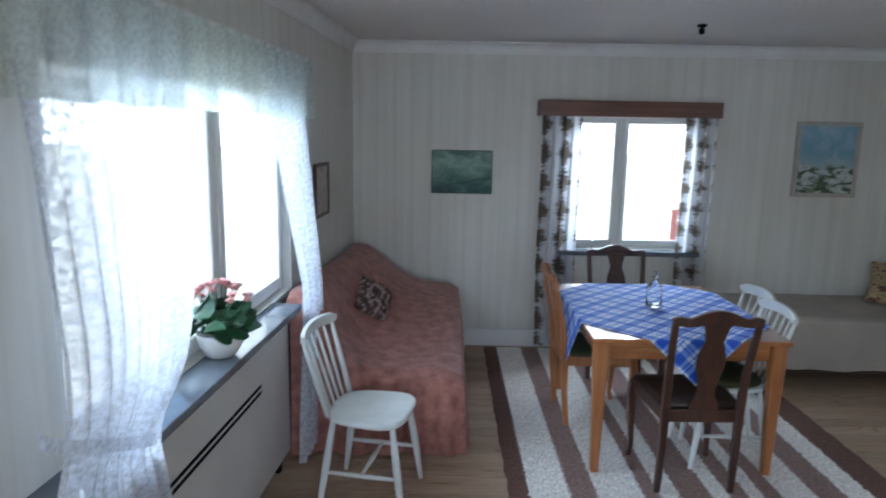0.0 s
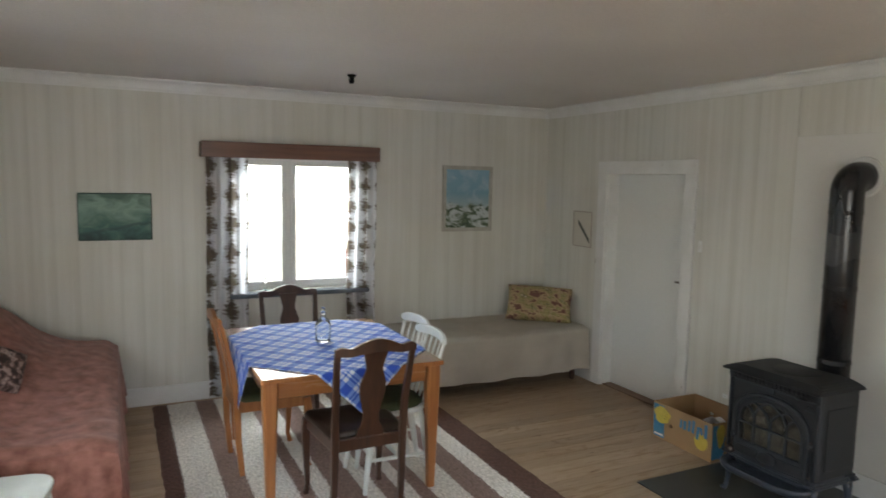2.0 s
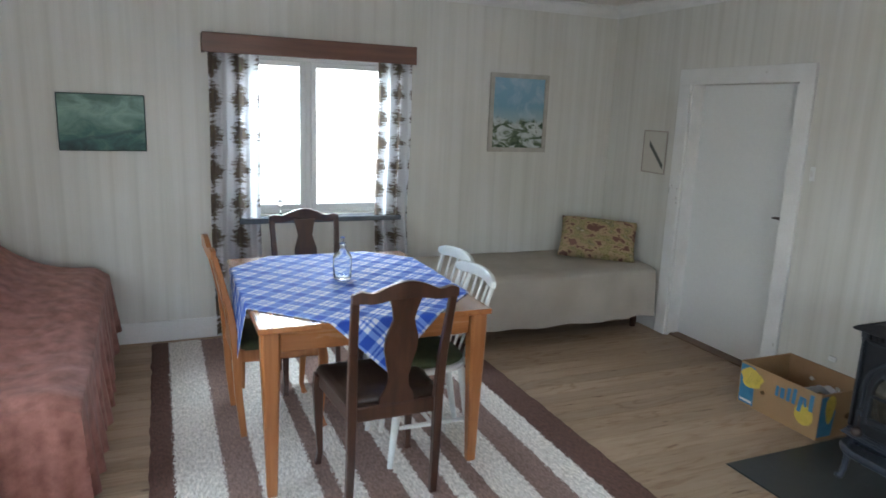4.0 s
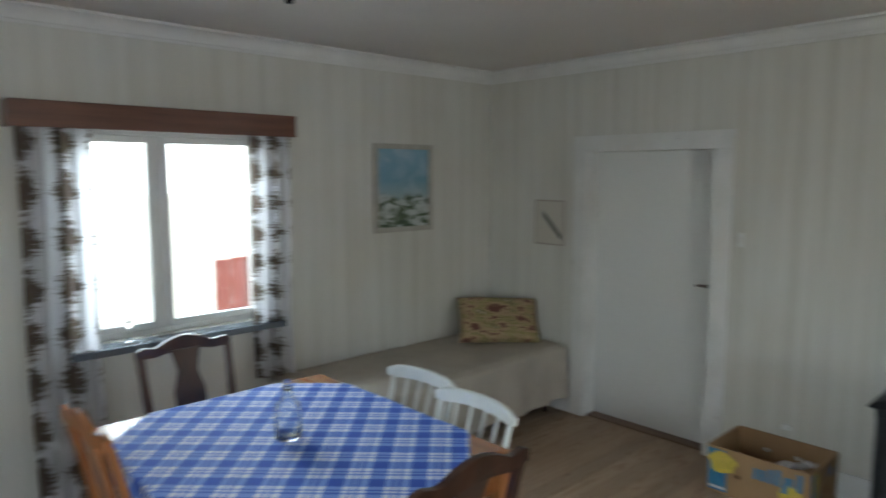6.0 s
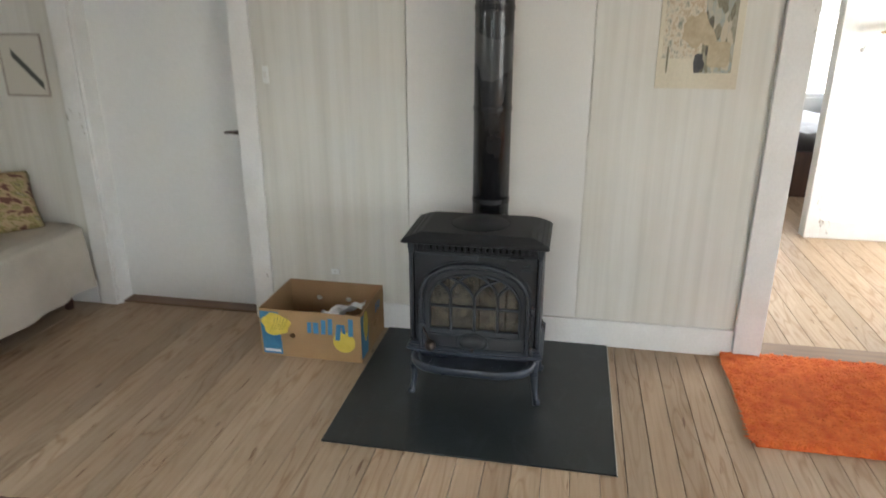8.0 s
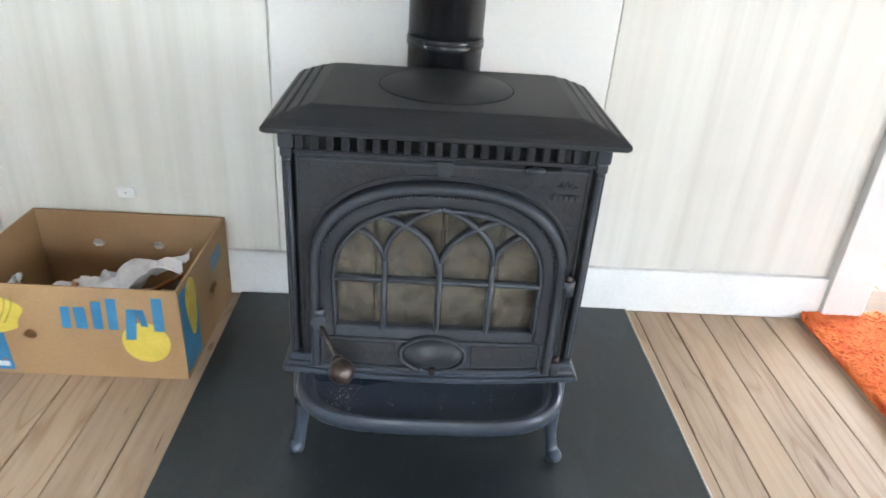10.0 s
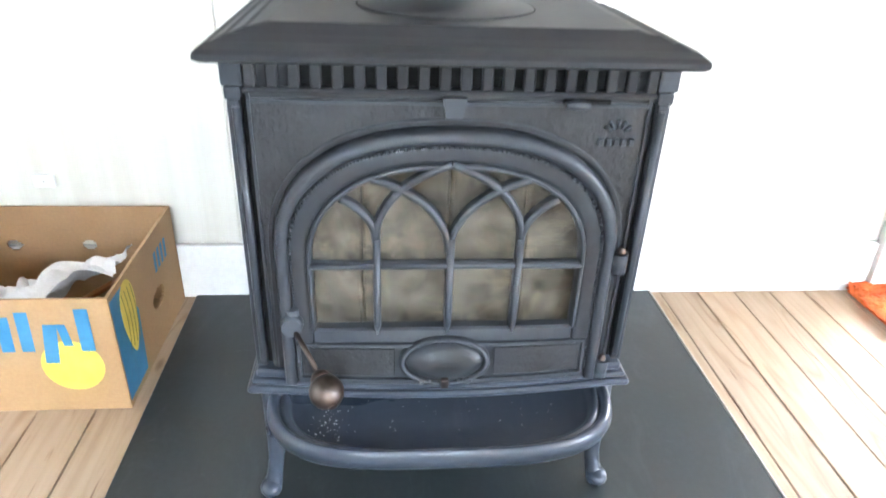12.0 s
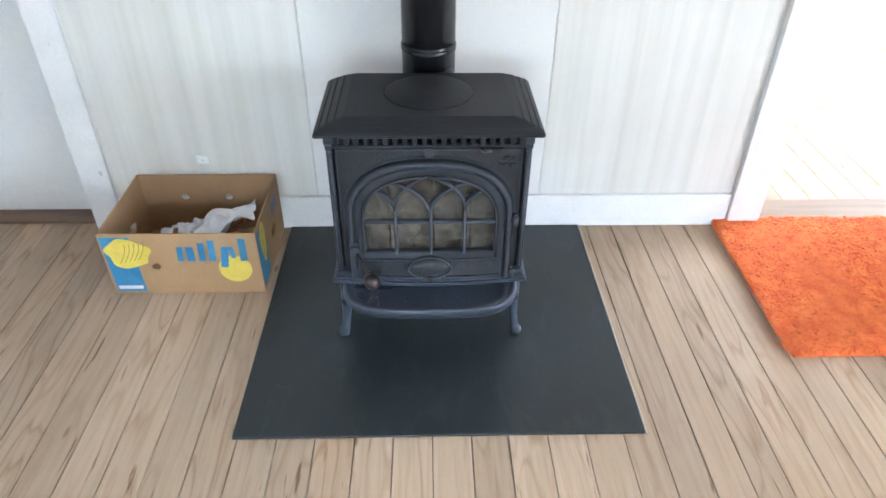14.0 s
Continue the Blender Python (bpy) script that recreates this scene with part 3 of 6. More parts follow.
def sheer(name, clear, tint=(0.80, 0.83, 0.86)):
    """Thin white net: part open, part glowing with the light behind it."""
    m = bpy.data.materials.new(name)
    nt, n, l, b = links_of(m)
    d, t, c = n.new("ShaderNodeBsdfDiffuse"), n.new("ShaderNodeBsdfTranslucent"), n.new("ShaderNodeBsdfTransparent")
    d.inputs[0].default_value = t.inputs[0].default_value = (*tint, 1)
    body, out = n.new("ShaderNodeMixShader"), n.new("ShaderNodeMixShader")
    body.inputs[0].default_value = 0.62
    l.new(d.outputs[0], body.inputs[1])
    l.new(t.outputs[0], body.inputs[2])
    lace = noise_of(nt, coords(nt), 64, 4, 0.7)
    l.new(ramp_of(nt, lace, [(0.40, (clear + 0.15,) * 3), (0.58, (max(clear - 0.2, 0.02),) * 3)]), out.inputs[0])
    l.new(body.outputs[0], out.inputs[1])
    l.new(c.outputs[0], out.inputs[2])
    l.new(out.outputs[0], n["Material Output"].inputs[0])
    return m


def striped_pile(name):
    """Cream and brown stripes of long wool pile."""
    m = bpy.data.materials.new(name)
    nt, n, l, b = links_of(m)
    g = n.new("ShaderNodeNewGeometry")
    sep = n.new("ShaderNodeSeparateXYZ")
    l.new(g.outputs["Position"], sep.inputs[0])
    tuft = noise_of(nt, coords(nt, (1, 0.45, 1)), 85, 5, 0.75)
    edge = noise_of(nt, coords(nt, (1, 0.6, 1)), 75, 5, 0.75)
    x = math_of(nt, "ADD", sep.outputs[0], math_of(nt, "MULTIPLY", math_of(nt, "SUBTRACT", edge, 0.5), 0.075))
    fac = math_of(nt, "DIVIDE", math_of(nt, "SUBTRACT", x, 0.50), 2.02)
    cream, dark, mid = (0.74, 0.715, 0.67), (0.125, 0.065, 0.05), (0.25, 0.17, 0.145)
    stripes = [(0.000, dark), (0.047, cream), (0.145, mid), (0.214, cream), (0.326, mid), (0.367, cream), (0.414, mid), (0.491, cream), (0.533, mid), (0.581, cream), (0.621, mid), (0.664, cream), (0.749, mid), (0.823, cream), (0.889, dark)]
    col = ramp_of(nt, fac, stripes)
    col.node.color_ramp.interpolation = "CONSTANT"
    fleck = ramp_of(nt, tuft, [(0.34, (0.66, 0.62, 0.58)), (0.50, (1, 1, 1)), (0.64, (1.35, 1.33, 1.31))])
    l.new(mix_of(nt, 1.0, col, fleck, "MULTIPLY"), b.inputs["Base Color"])
    b.inputs["Roughness"].default_value = 0.95
    bump_of(nt, b, tuft, 0.6, 0.005)
    return m


def canvas(name, kind):
    """A painting's own colours, in uv."""
    m = bpy.data.materials.new(name)
    nt, n, l, b = links_of(m)
    vec = coords(nt, (1, 1, 1), "uv")
    sep = n.new("ShaderNodeSeparateXYZ")
    l.new(vec, sep.inputs[0])
    u, v = sep.outputs[0], sep.outputs[1]
    big, fine = noise_of(nt, vec, 3.2, 4, 0.6, 0.6), noise_of(nt, vec, 14, 4, 0.6)
    if kind == "green":
        s = math_of(nt, "ADD", math_of(nt, "MULTIPLY", v, 0.5), math_of(nt, "MULTIPLY", big, 0.75))
        col = ramp_of(nt, s, [(0.30, (0.010, 0.040, 0.040)), (0.46, (0.045, 0.13, 0.11)), (0.60, (0.13, 0.24, 0.19)), (0.74, (0.24, 0.37, 0.30)), (0.92, (0.07, 0.14, 0.11))])
        wave = math_of(nt, "ABSOLUTE", math_of(nt, "SUBTRACT", v, math_of(nt, "ADD", math_of(nt, "MULTIPLY", u, 0.28), math_of(nt, "MULTIPLY", big, 0.22))))
        col = mix_of(nt, ramp_of(nt, wave, [(0.01, (0.7, 0.7, 0.7)), (0.05, (0, 0, 0))]), col, (0.02, 0.06, 0.06))
    elif kind == "sea":
        col = ramp_of(nt, v, [(0.40, (0.34, 0.44, 0.46)), (0.60, (0.20, 0.36, 0.46)), (0.98, (0.24, 0.42, 0.55))])
        cloud = ramp_of(nt, big, [(0.48, (0, 0, 0)), (0.68, (0.55, 0.55, 0.55))])
        col = mix_of(nt, cloud, col, (0.52, 0.60, 0.64))
        sand = ramp_of(nt, noise_of(nt, coords(nt, (1.0, 2.1, 1), "uv", (0, 0, 28)), 3.4, 4, 0.6, 0.8), [(0.38, (0.035, 0.065, 0.035)), (0.46, (0.12, 0.16, 0.09)), (0.52, (0.44, 0.48, 0.46)), (0.62, (0.58, 0.62, 0.60)), (0.68, (0.09, 0.13, 0.07))])
        crest = math_of(nt, "ADD", v, math_of(nt, "MULTIPLY", math_of(nt, "SUBTRACT", noise_of(nt, coords(nt, (1, 0.1, 1), "uv"), 4.0, 3), 0.5), 0.30))
        col = mix_of(nt, ramp_of(nt, crest, [(0.36, (1, 1, 1)), (0.42, (0, 0, 0))]), col, sand)
    elif kind == "feather":
        line = math_of(nt, "ABSOLUTE", math_of(nt, "ADD", math_of(nt, "SUBTRACT", v, 0.93), math_of(nt, "MULTIPLY", u, 0.85)))
        inside = math_of(nt, "MULTIPLY", math_of(nt, "GREATER_THAN", u, 0.25), math_of(nt, "LESS_THAN", u, 0.92))
        mask = math_of(nt, "MULTIPLY", ramp_of(nt, math_of(nt, "ADD", line, math_of(nt, "MULTIPLY", fine, 0.06)), [(0.07, (1, 1, 1)), (0.13, (0, 0, 0))]), inside)
        col = mix_of(nt, mask, (0.58, 0.55, 0.48), (0.07, 0.075, 0.065))
    elif kind == "interior":
        v3 = n.new("ShaderNodeTexVoronoi")
        v3.inputs["Scale"].default_value = 7.0
        l.new(vec, v3.inputs["Vector"])
        col = ramp_of(nt, math_of(nt, "ADD", math_of(nt, "MULTIPLY", v3.outputs["Color"], 0.75), math_of(nt, "MULTIPLY", fine, 0.3)),
                      [(0.22, (0.07, 0.065, 0.05)), (0.36, (0.20, 0.19, 0.13)), (0.5, (0.34, 0.32, 0.24)), (0.62, (0.30, 0.34, 0.32)), (0.78, (0.50, 0.44, 0.33))])
    elif kind == "sketch":
        col = ramp_of(nt, noise_of(nt, vec, 6.0, 5, 0.7), [(0.36, (0.22, 0.24, 0.20)), (0.44, (0.46, 0.43, 0.34)), (0.50, (0.64, 0.58, 0.46)), (0.60, (0.40, 0.31, 0.20)), (0.66, (0.62, 0.56, 0.44))])
    else:
        col = ramp_of(nt, big, [(0.35, (0.42, 0.36, 0.30)), (0.5, (0.56, 0.50, 0.43)), (0.65, (0.34, 0.30, 0.27))])
    l.new(col, b.inputs["Base Color"])
    b.inputs["Roughness"].default_value = 0.55
    bump_of(nt, b, fine, 0.3, 0.001)
    return m


CHECK = cloth_pattern("blue_white_check", "check")
CURTAIN = cloth_pattern("leaf_print_curtain", "foliage")
AUTUMN = cloth_pattern("autumn_print", "autumn")
DUSKY = cloth_pattern("dusky_pink_print", "dusky")
NET = sheer("white_net", 0.22, (0.75, 0.78, 0.85))
NET_DENSE = sheer("gathered_valance_net", 0.12, (0.70, 0.77, 0.73))
RYA = striped_pile("striped_wool_pile")
SHAG = surface("orange_shag", (0.70, 0.115, 0.022), (0.87, 0.225, 0.052), 22.0, rough=0.9, bump=0.1, grain=0.15)
CLEAR = glass_mat("clear_drinking_glass")
STOVE_GLASS = glass_mat("sooty_stove_glass", (0.86, 0.82, 0.74))


def grime(m):
    """Grey ash film and soot spots on the glass, thickest in the upper corner panes."""
    nt, n, l, b = links_of(m)
    vec = coords(nt, (1, 1, 1), "object")
    film = ramp_of(nt, noise_of(nt, vec, 9.0, 6, 0.7, 0.6), [(0.40, (0.03,) * 3), (0.68, (0.75,) * 3)])
    haze = n.new("ShaderNodeBsdfDiffuse")
    l.new(ramp_of(nt, noise_of(nt, vec, 31.0, 5, 0.7), [(0.38, (0.02, 0.018, 0.015)), (0.60, (0.17, 0.155, 0.125))]), haze.inputs[0])
    mx = n.new("ShaderNodeMixShader")
    l.new(film, mx.inputs[0])
    l.new(b.outputs[0], mx.inputs[1])
    l.new(haze.outputs[0], mx.inputs[2])
    l.new(mx.outputs[0], n["Material Output"].inputs[0])


grime(STOVE_GLASS)


# ---- outside ----
bm = bmesh.new()
grid(bm, 60, 60, lambda a, b: (-1800 + 3600 * a, -1800 + 3600 * b, -0.55 + 0.1 * noise.noise((a * 30, b * 30, 0))))
setting(part("ground", bm, LAWN), "ground around the house, paled to stand in for outdoor glare", "lawn")

# added emissive sheets beyond the garden; their glow whitens the view through the windows
GLOW = bpy.data.materials.new("whiteout_glow")
nt, n, l, b = links_of(GLOW)
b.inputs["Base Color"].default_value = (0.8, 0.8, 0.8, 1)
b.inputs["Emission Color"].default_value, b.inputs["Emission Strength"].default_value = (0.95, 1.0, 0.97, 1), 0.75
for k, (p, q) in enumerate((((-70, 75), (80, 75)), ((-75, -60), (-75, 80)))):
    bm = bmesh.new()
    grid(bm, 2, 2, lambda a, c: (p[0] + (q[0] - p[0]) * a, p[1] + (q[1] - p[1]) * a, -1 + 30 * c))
    setting(part(f"backdrop_{k + 1}", bm, GLOW), "added glowing white sheet that whitens the view outdoors", "backdrop")

gate = thing("garden_fence", "falu-red painted upright plank fence outside the north window", "fence")
for i in range(9):
    h = 0.98 + 0.01 * (i % 3)
    bm = block(bmesh.new(), 2.53 + i * 0.135, 2.655 + i * 0.135, 6.93, 6.955, -0.66, h, 0.004, 1)
    part("plank", bm, RED_PAINT, gate)
for z in (0.05, 0.75):
    part("rail", block(bmesh.new(), 2.55, 3.72, 6.956, 7.0, z, z + 0.09, 0.004, 1), RED_PAINT, gate)


def tree(at, high, spread, seed):
    """A birch: tapered trunk, limbs, and a crown of many small leaves."""
    rng = random.Random(seed)
    t = thing("birch_tree", "leafy green birch tree on the lawn outside", "tree", pose(*at))
    tips = []
    bm = tube(bmesh.new(), [(0.08 * math.sin(k), 0.06 * math.cos(k * 1.3) - 0.06, k * high / 8) for k in range(8)], [0.17 - 0.019 * k for k in range(8)], 9)
    for k in range(16):
        z, a = high * rng.uniform(0.22, 0.85), rng.uniform(0, 6.28)
        reach = spread * rng.uniform(0.5, 1.0) * (1.15 - z / high * 0.6)
        pts = [(reach * s * math.cos(a + s * 0.3), reach * s * math.sin(a + s * 0.3), z + reach * 0.45 * s - 0.35 * reach * s * s) for s in (0, 0.35, 0.7, 1.0)]
        tube(bm, pts, [0.05, 0.035, 0.02, 0.008], 6)
        tips += pts[1:]
    part("trunk", bm, BARK, t)
    bm = bmesh.new()
    for p in tips:
        for _ in range(95):
            c = Vector(p) + Vector((rng.gauss(0, 0.42), rng.gauss(0, 0.42), rng.gauss(-0.15, 0.38)))
            s = rng.uniform(0.035, 0.075)
            q = Euler((rng.uniform(0, 6.28), rng.uniform(0, 6.28), rng.uniform(0, 6.28))).to_matrix()
            bm.faces.new([bm.verts.new(c + q @ Vector(o) * s) for o in ((-1, 0, 0), (0, -0.55, 0.1), (1.1, 0, 0), (0, 0.55, 0.1))])
    tagged(part("crown", bm, FOLIAGE, t), kind="stuff")


tree((-6.5, 0.6, -0.6), 6.5, 2.1, 3)
tree((-8.0, 5.2, -0.6), 7.0, 2.3, 5)


# ---- windows ----
def sash(parent, a0, a1, z0, z1, d0, d1, axis, rail=0.045):
    """One casement: four rails and its pane."""
    def put(name, p0, p1, q0, q1, e0, e1, material, bevel=0.004):
        bm = block(bmesh.new(), p0, p1, e0, e1, q0, q1, bevel, 1) if axis == "x" else block(bmesh.new(), e0, e1, p0, p1, q0, q1, bevel, 1)
        return part(name, bm, material, parent)
    put("stile", a0, a0 + rail, z0, z1, d0, d1, WHITE)
    put("stile", a1 - rail, a1, z0, z1, d0, d1, WHITE)
    put("rail", a0 + rail, a1 - rail, z0, z0 + rail, d0, d1, WHITE)
    put("rail", a0 + rail, a1 - rail, z1 - rail, z1, d0, d1, WHITE)
    mid = (d0 + d1) / 2
    pane = put("pane", a0 + rail - 0.004, a1 - rail + 0.004, z0 + rail - 0.004, z1 - rail + 0.004, mid - 0.002, mid + 0.002, GLASS, 0)
    pane.visible_shadow = False


x0, x1, z0, z1 = WIN_N
win = setting(new("window_1"), "white painted two-pane casement window, shut", "window")
for p0, p1, q0, q1 in ((x0, x0 + 0.035, z0, z1), (x1 - 0.035, x1, z0, z1), (x0 + 0.035, x1 - 0.035, z0, z0 + 0.03), (x0 + 0.035, x1 - 0.035, z1 - 0.03, z1), (1.535, 1.575, z0 + 0.03, z1 - 0.03)):
    part("window_frame", block(bmesh.new(), p0, p1, NORTH + 0.05, NORTH + 0.12, q0, q1, 0.004, 1), WHITE, win)
sash(win, x0 + 0.036, 1.534, z0 + 0.031, z1 - 0.031, NORTH + 0.04, NORTH + 0.08, "x", 0.036)
sash(win, 1.576, x1 - 0.036, z0 + 0.031, z1 - 0.031, NORTH + 0.04, NORTH + 0.08, "x", 0.036)
part("window_sill", block(bmesh.new(), x0 - 0.06, x1 + 0.06, NORTH - 0.12, NORTH + 0.05, 0.79, 0.826, 0.006), SILL_STONE, win, "dark polished sill board")

y0, y1, z0, z1 = WIN_W
win = setting(new("window_2"), "white painted wide casement window with one mullion", "window", SKEW)
for p0, p1, q0, q1 in ((y0, y0 + 0.04, z0, z1), (y1 - 0.04, y1, z0, z1), (y0 + 0.04, y1 - 0.04, z0, z0 + 0.035), (y0 + 0.04, y1 - 0.04, z1 - 0.035, z1), (2.72, 2.78, z0 + 0.035, z1 - 0.035)):
    part("window_frame", block(bmesh.new(), WEST - 0.13, WEST - 0.05, p0, p1, q0, q1, 0.004, 1), WHITE, win)
sash(win, y0 + 0.041, 2.719, z0 + 0.036, z1 - 0.036, WEST - 0.08, WEST - 0.04, "y", 0.04)
sash(win, 2.781, y1 - 0.041, z0 + 0.036, z1 - 0.036, WEST - 0.08, WEST - 0.04, "y", 0.04)
part("window_sill", block(bmesh.new(), WEST - 0.05, WEST + 0.15, 1.45, 3.30, 0.838, 0.872, 0.006), SILL_STONE, win, "dark polished slate sill")
part("window_apron", block(bmesh.new(), WEST + 0.001, WEST + 0.02, 1.5, 3.3, 0.76, 0.837, 0.003, 1), TRIM, win)

door = setting(new("door_1"), "closed plain white painted door with a dark lever handle", "door")
part("leaf", block(bmesh.new(), EAST + 0.105, EAST + 0.138, DOOR_E[0] + 0.012, DOOR_E[1] - 0.012, 0.015, DOOR_E[3] - 0.0005, 0.001, 1), WHITE, door)
for a0, a1, q0, q1 in ((DOOR_E[0], DOOR_E[0] + 0.012, 0, DOOR_E[3]), (DOOR_E[1] - 0.012, DOOR_E[1], 0, DOOR_E[3])):
    part("jamb", block(bmesh.new(), EAST + 0.001, EAST + 0.139, a0, a1, q0, q1), TRIM, door)
part("threshold", block(bmesh.new(), EAST + 0.02, EAST + 0.139, DOOR_E[0] + 0.013, DOOR_E[1] - 0.013, 0.0, 0.014, 0.004, 1), wood("worn_threshold", (0.12, 0.07, 0.04), (0.22, 0.13, 0.08), "y"), door)
bm = bmesh.new()
tube(bm, [(EAST + 0.105, 3.63, 1.0), (EAST + 0.065, 3.63, 1.0)], 0.011, 10)
tube(bm, [(EAST + 0.066, 3.625, 1.0), (EAST + 0.064, 3.66, 1.002), (EAST + 0.066, 3.70, 0.999)], [0.011, 0.009, 0.007], 10)
part("door_handle", bm, TARNISH, door, "dark metal lever handle")
part("handle_plate", block(bmesh.new(), EAST + 0.099, EAST + 0.105, 3.618, 3.642, 0.94, 1.03, 0.003, 1), TRIM, door)

bm = block(bmesh.new(), EAST - 0.006, EAST + 0.139, HALL_E[0], HALL_E[1], 0.0, 0.022, 0.006)
setting(part("door_threshold", bm, wood("pine_threshold", (0.17, 0.10, 0.055), (0.27, 0.17, 0.10), "y")), "worn pine threshold of the open doorway", "threshold")
for a0, a1 in ((HALL_E[0], HALL_E[0] + 0.01), (HALL_E[1] - 0.01, HALL_E[1])):
    setting(part("door_jamb", block(bmesh.new(), EAST + 0.001, EAST + 0.139, a0, a1, 0.023, HALL_E[3] - 0.002), TRIM), "white painted door jamb", "door jamb")

# smooth fire board on the wall behind the stove
fire = block(bmesh.new(), EAST - 0.014, EAST - 0.0005, 1.865, 2.705, 0.145, 2.035, 0.003, 1)
setting(part("trim_fire_board", fire, PLATE), "smooth white fire board on the wall behind the stove", "wall panel")


# wallboard sheets on the stove wall, a finger's gap from the fire board, the casings and the skirting
for k, (a0, a1) in enumerate(((1.117, 1.860), (2.710, 3.456))):
    sheet = block(bmesh.new(), EAST - 0.005, EAST - 0.0005, a0, a1, 0.146, TOP - 0.090, 0.001, 1)
    setting(part(f"trim_wall_sheet_{k + 1}", sheet, WALL_Y), "streaked off-white wallboard sheet with a dark butt joint", "wall panel")


# ---- curtains ----
def pelmet():
    t = thing("curtain_pelmet", "red-brown stained wooden pelmet box above the north window", "pelmet")
    part("front_board", block(bmesh.new(), 0.872, 2.266, 5.19, 5.21, 1.872, 1.99, 0.004), PELMET_WOOD, t)
    part("top_board", block(bmesh.new(), 0.874, 2.264, 5.211, NORTH - 0.001, 1.972, 1.988, 0.002, 1), PELMET_WOOD, t)
    for a in (0.872, 2.248):
        part("end_board", block(bmesh.new(), a, a + 0.018, 5.211, NORTH - 0.001, 1.874, 1.971, 0.002, 1), PELMET_WOOD, t)
    part("rod", tube(bmesh.new(), [(0.891, 5.27, 1.93), (2.247, 5.27, 1.93)], 0.006, 8), STEEL, t)


def drape(x0, x1, z0, z1, at, folds, seed, flare=0.06):
    rng = random.Random(seed)
    ph = [rng.uniform(0, 6.28) for _ in range(4)]

    def place(a, b):
        z = z1 + (z0 - z1) * b
        spread = 1 + flare * b * b
        x = (x0 + x1) / 2 + (x1 - x0) * (a - 0.5) * spread + 0.012 * math.sin(7 * b + ph[0]) * b
        y = at + 0.026 * math.sin(2 * math.pi * folds * a + ph[1] + 0.5 * math.sin(3 * b + ph[2])) * (0.55 + 0.5 * b) + 0.01 * math.sin(17 * a + ph[3] + 2 * b)
        return (x, y, z)
    bm = bmesh.new()
    grid(bm, 72, 40, place)
    ob = part("leaf_print_curtain", bm, CURTAIN)
    return tagged(ob, "white curtain printed with brown and green leaf columns", "curtain", "curtains of the north window")


pelmet()
drape(0.905, 1.215, 0.035, 1.925, 5.262, 4.2, 1)
drape(2.015, 2.262, 0.50, 1.925, 5.262, 3.3, 2)

val = thing("window_valance", "gathered pale green-white net valance over the west window", "valance", SKEW)
bm = bmesh.new()
grid(bm, 150, 10, lambda a, b: (WEST + 0.12 + 0.014 * math.sin(95 * a + 2 * math.sin(9 * a)) * (0.4 + 0.6 * b), 1.30 + 2.37 * a, 2.10 - 0.30 * b - 0.003 * b * math.sin(60 * a)))
part("net_frill", bm, NET_DENSE, val)
part("rail", block(bmesh.new(), WEST + 0.102, WEST + 0.118, 1.29, 3.67, 2.085, 2.105, 0.003, 1), WHITE, val)
for a in (1.31, 3.65):
    part("bracket", block(bmesh.new(), WEST + 0.0005, WEST + 0.101, a - 0.012, a + 0.012, 2.087, 2.103), WHITE, val)


def net(rows, seed, off, folds, bulge=0.11):
    """A net curtain swept aside. rows: height, near edge and far edge, from the rail down."""
    rng = random.Random(seed)
    ph = rng.uniform(0, 6)
    z0, z1 = rows[-1][0], rows[0][0]

    def place(a, b):
        z = z1 + (z0 - z1) * b
        k = next((i for i in range(len(rows) - 2) if rows[i + 1][0] <= z), len(rows) - 2)
        f = min(1.0, max(0.0, (rows[k][0] - z) / (rows[k][0] - rows[k + 1][0])))
        lo, hi = (rows[k][i] + (rows[k + 1][i] - rows[k][i]) * f for i in (1, 2))
        y = lo + (hi - lo) * a + 0.012 * math.sin(23 * a + 3 * b + ph) * b
        deep = 0.007 + 0.007 * min(1.0, 0.45 / (hi - lo))
        x = WEST + off + bulge * min(1.0, b * 1.8) + deep * math.sin(2 * math.pi * folds * a + ph + 0.9 * math.sin(4 * b + 6 * a)) + 0.005 * math.sin(47 * a + 5 * b)
        return (x, y, z)
    bm = bmesh.new()
    grid(bm, 120, 48, place)
    ob = part("net_curtain", bm, NET, smooth=True)
    ob.matrix_basis = SKEW
    return tagged(ob, "sheer white lace net curtain pulled aside at the window", "curtain", "net curtains of the west window")


net([(2.08, 1.40, 2.24), (1.6, 1.40, 2.16), (1.25, 1.39, 2.03), (1.05, 1.36, 1.91), (0.95, 1.32, 1.75), (0.90, 1.31, 1.73), (0.40, 1.28, 1.84)], 1, 0.07, 9)
net([(2.08, 2.95, 3.62), (1.6, 3.06, 3.60), (1.0, 3.20, 3.56), (0.75, 3.20, 3.58), (0.08, 3.14, 3.64)], 2, 0.07, 7)
bm = bmesh.new()
grid(bm, 40, 6, lambda a, b: (WEST + 0.210 + 0.004 * math.sin(31 * a), 1.24 + 0.45 * a, 1.155 - 0.215 * a ** 0.8 - 0.035 * b))
tie = part("curtain_tie", bm, NET, smooth=True)
tie.matrix_basis = SKEW
tagged(tie, "pale gathered band that ties the net curtain back", "curtain tie")



# ---- stove ----
def smoothstep(a, b, v):
    k = min(1.0, max(0.0, (v - a) / (b - a)))
    return k * k * (3 - 2 * k)


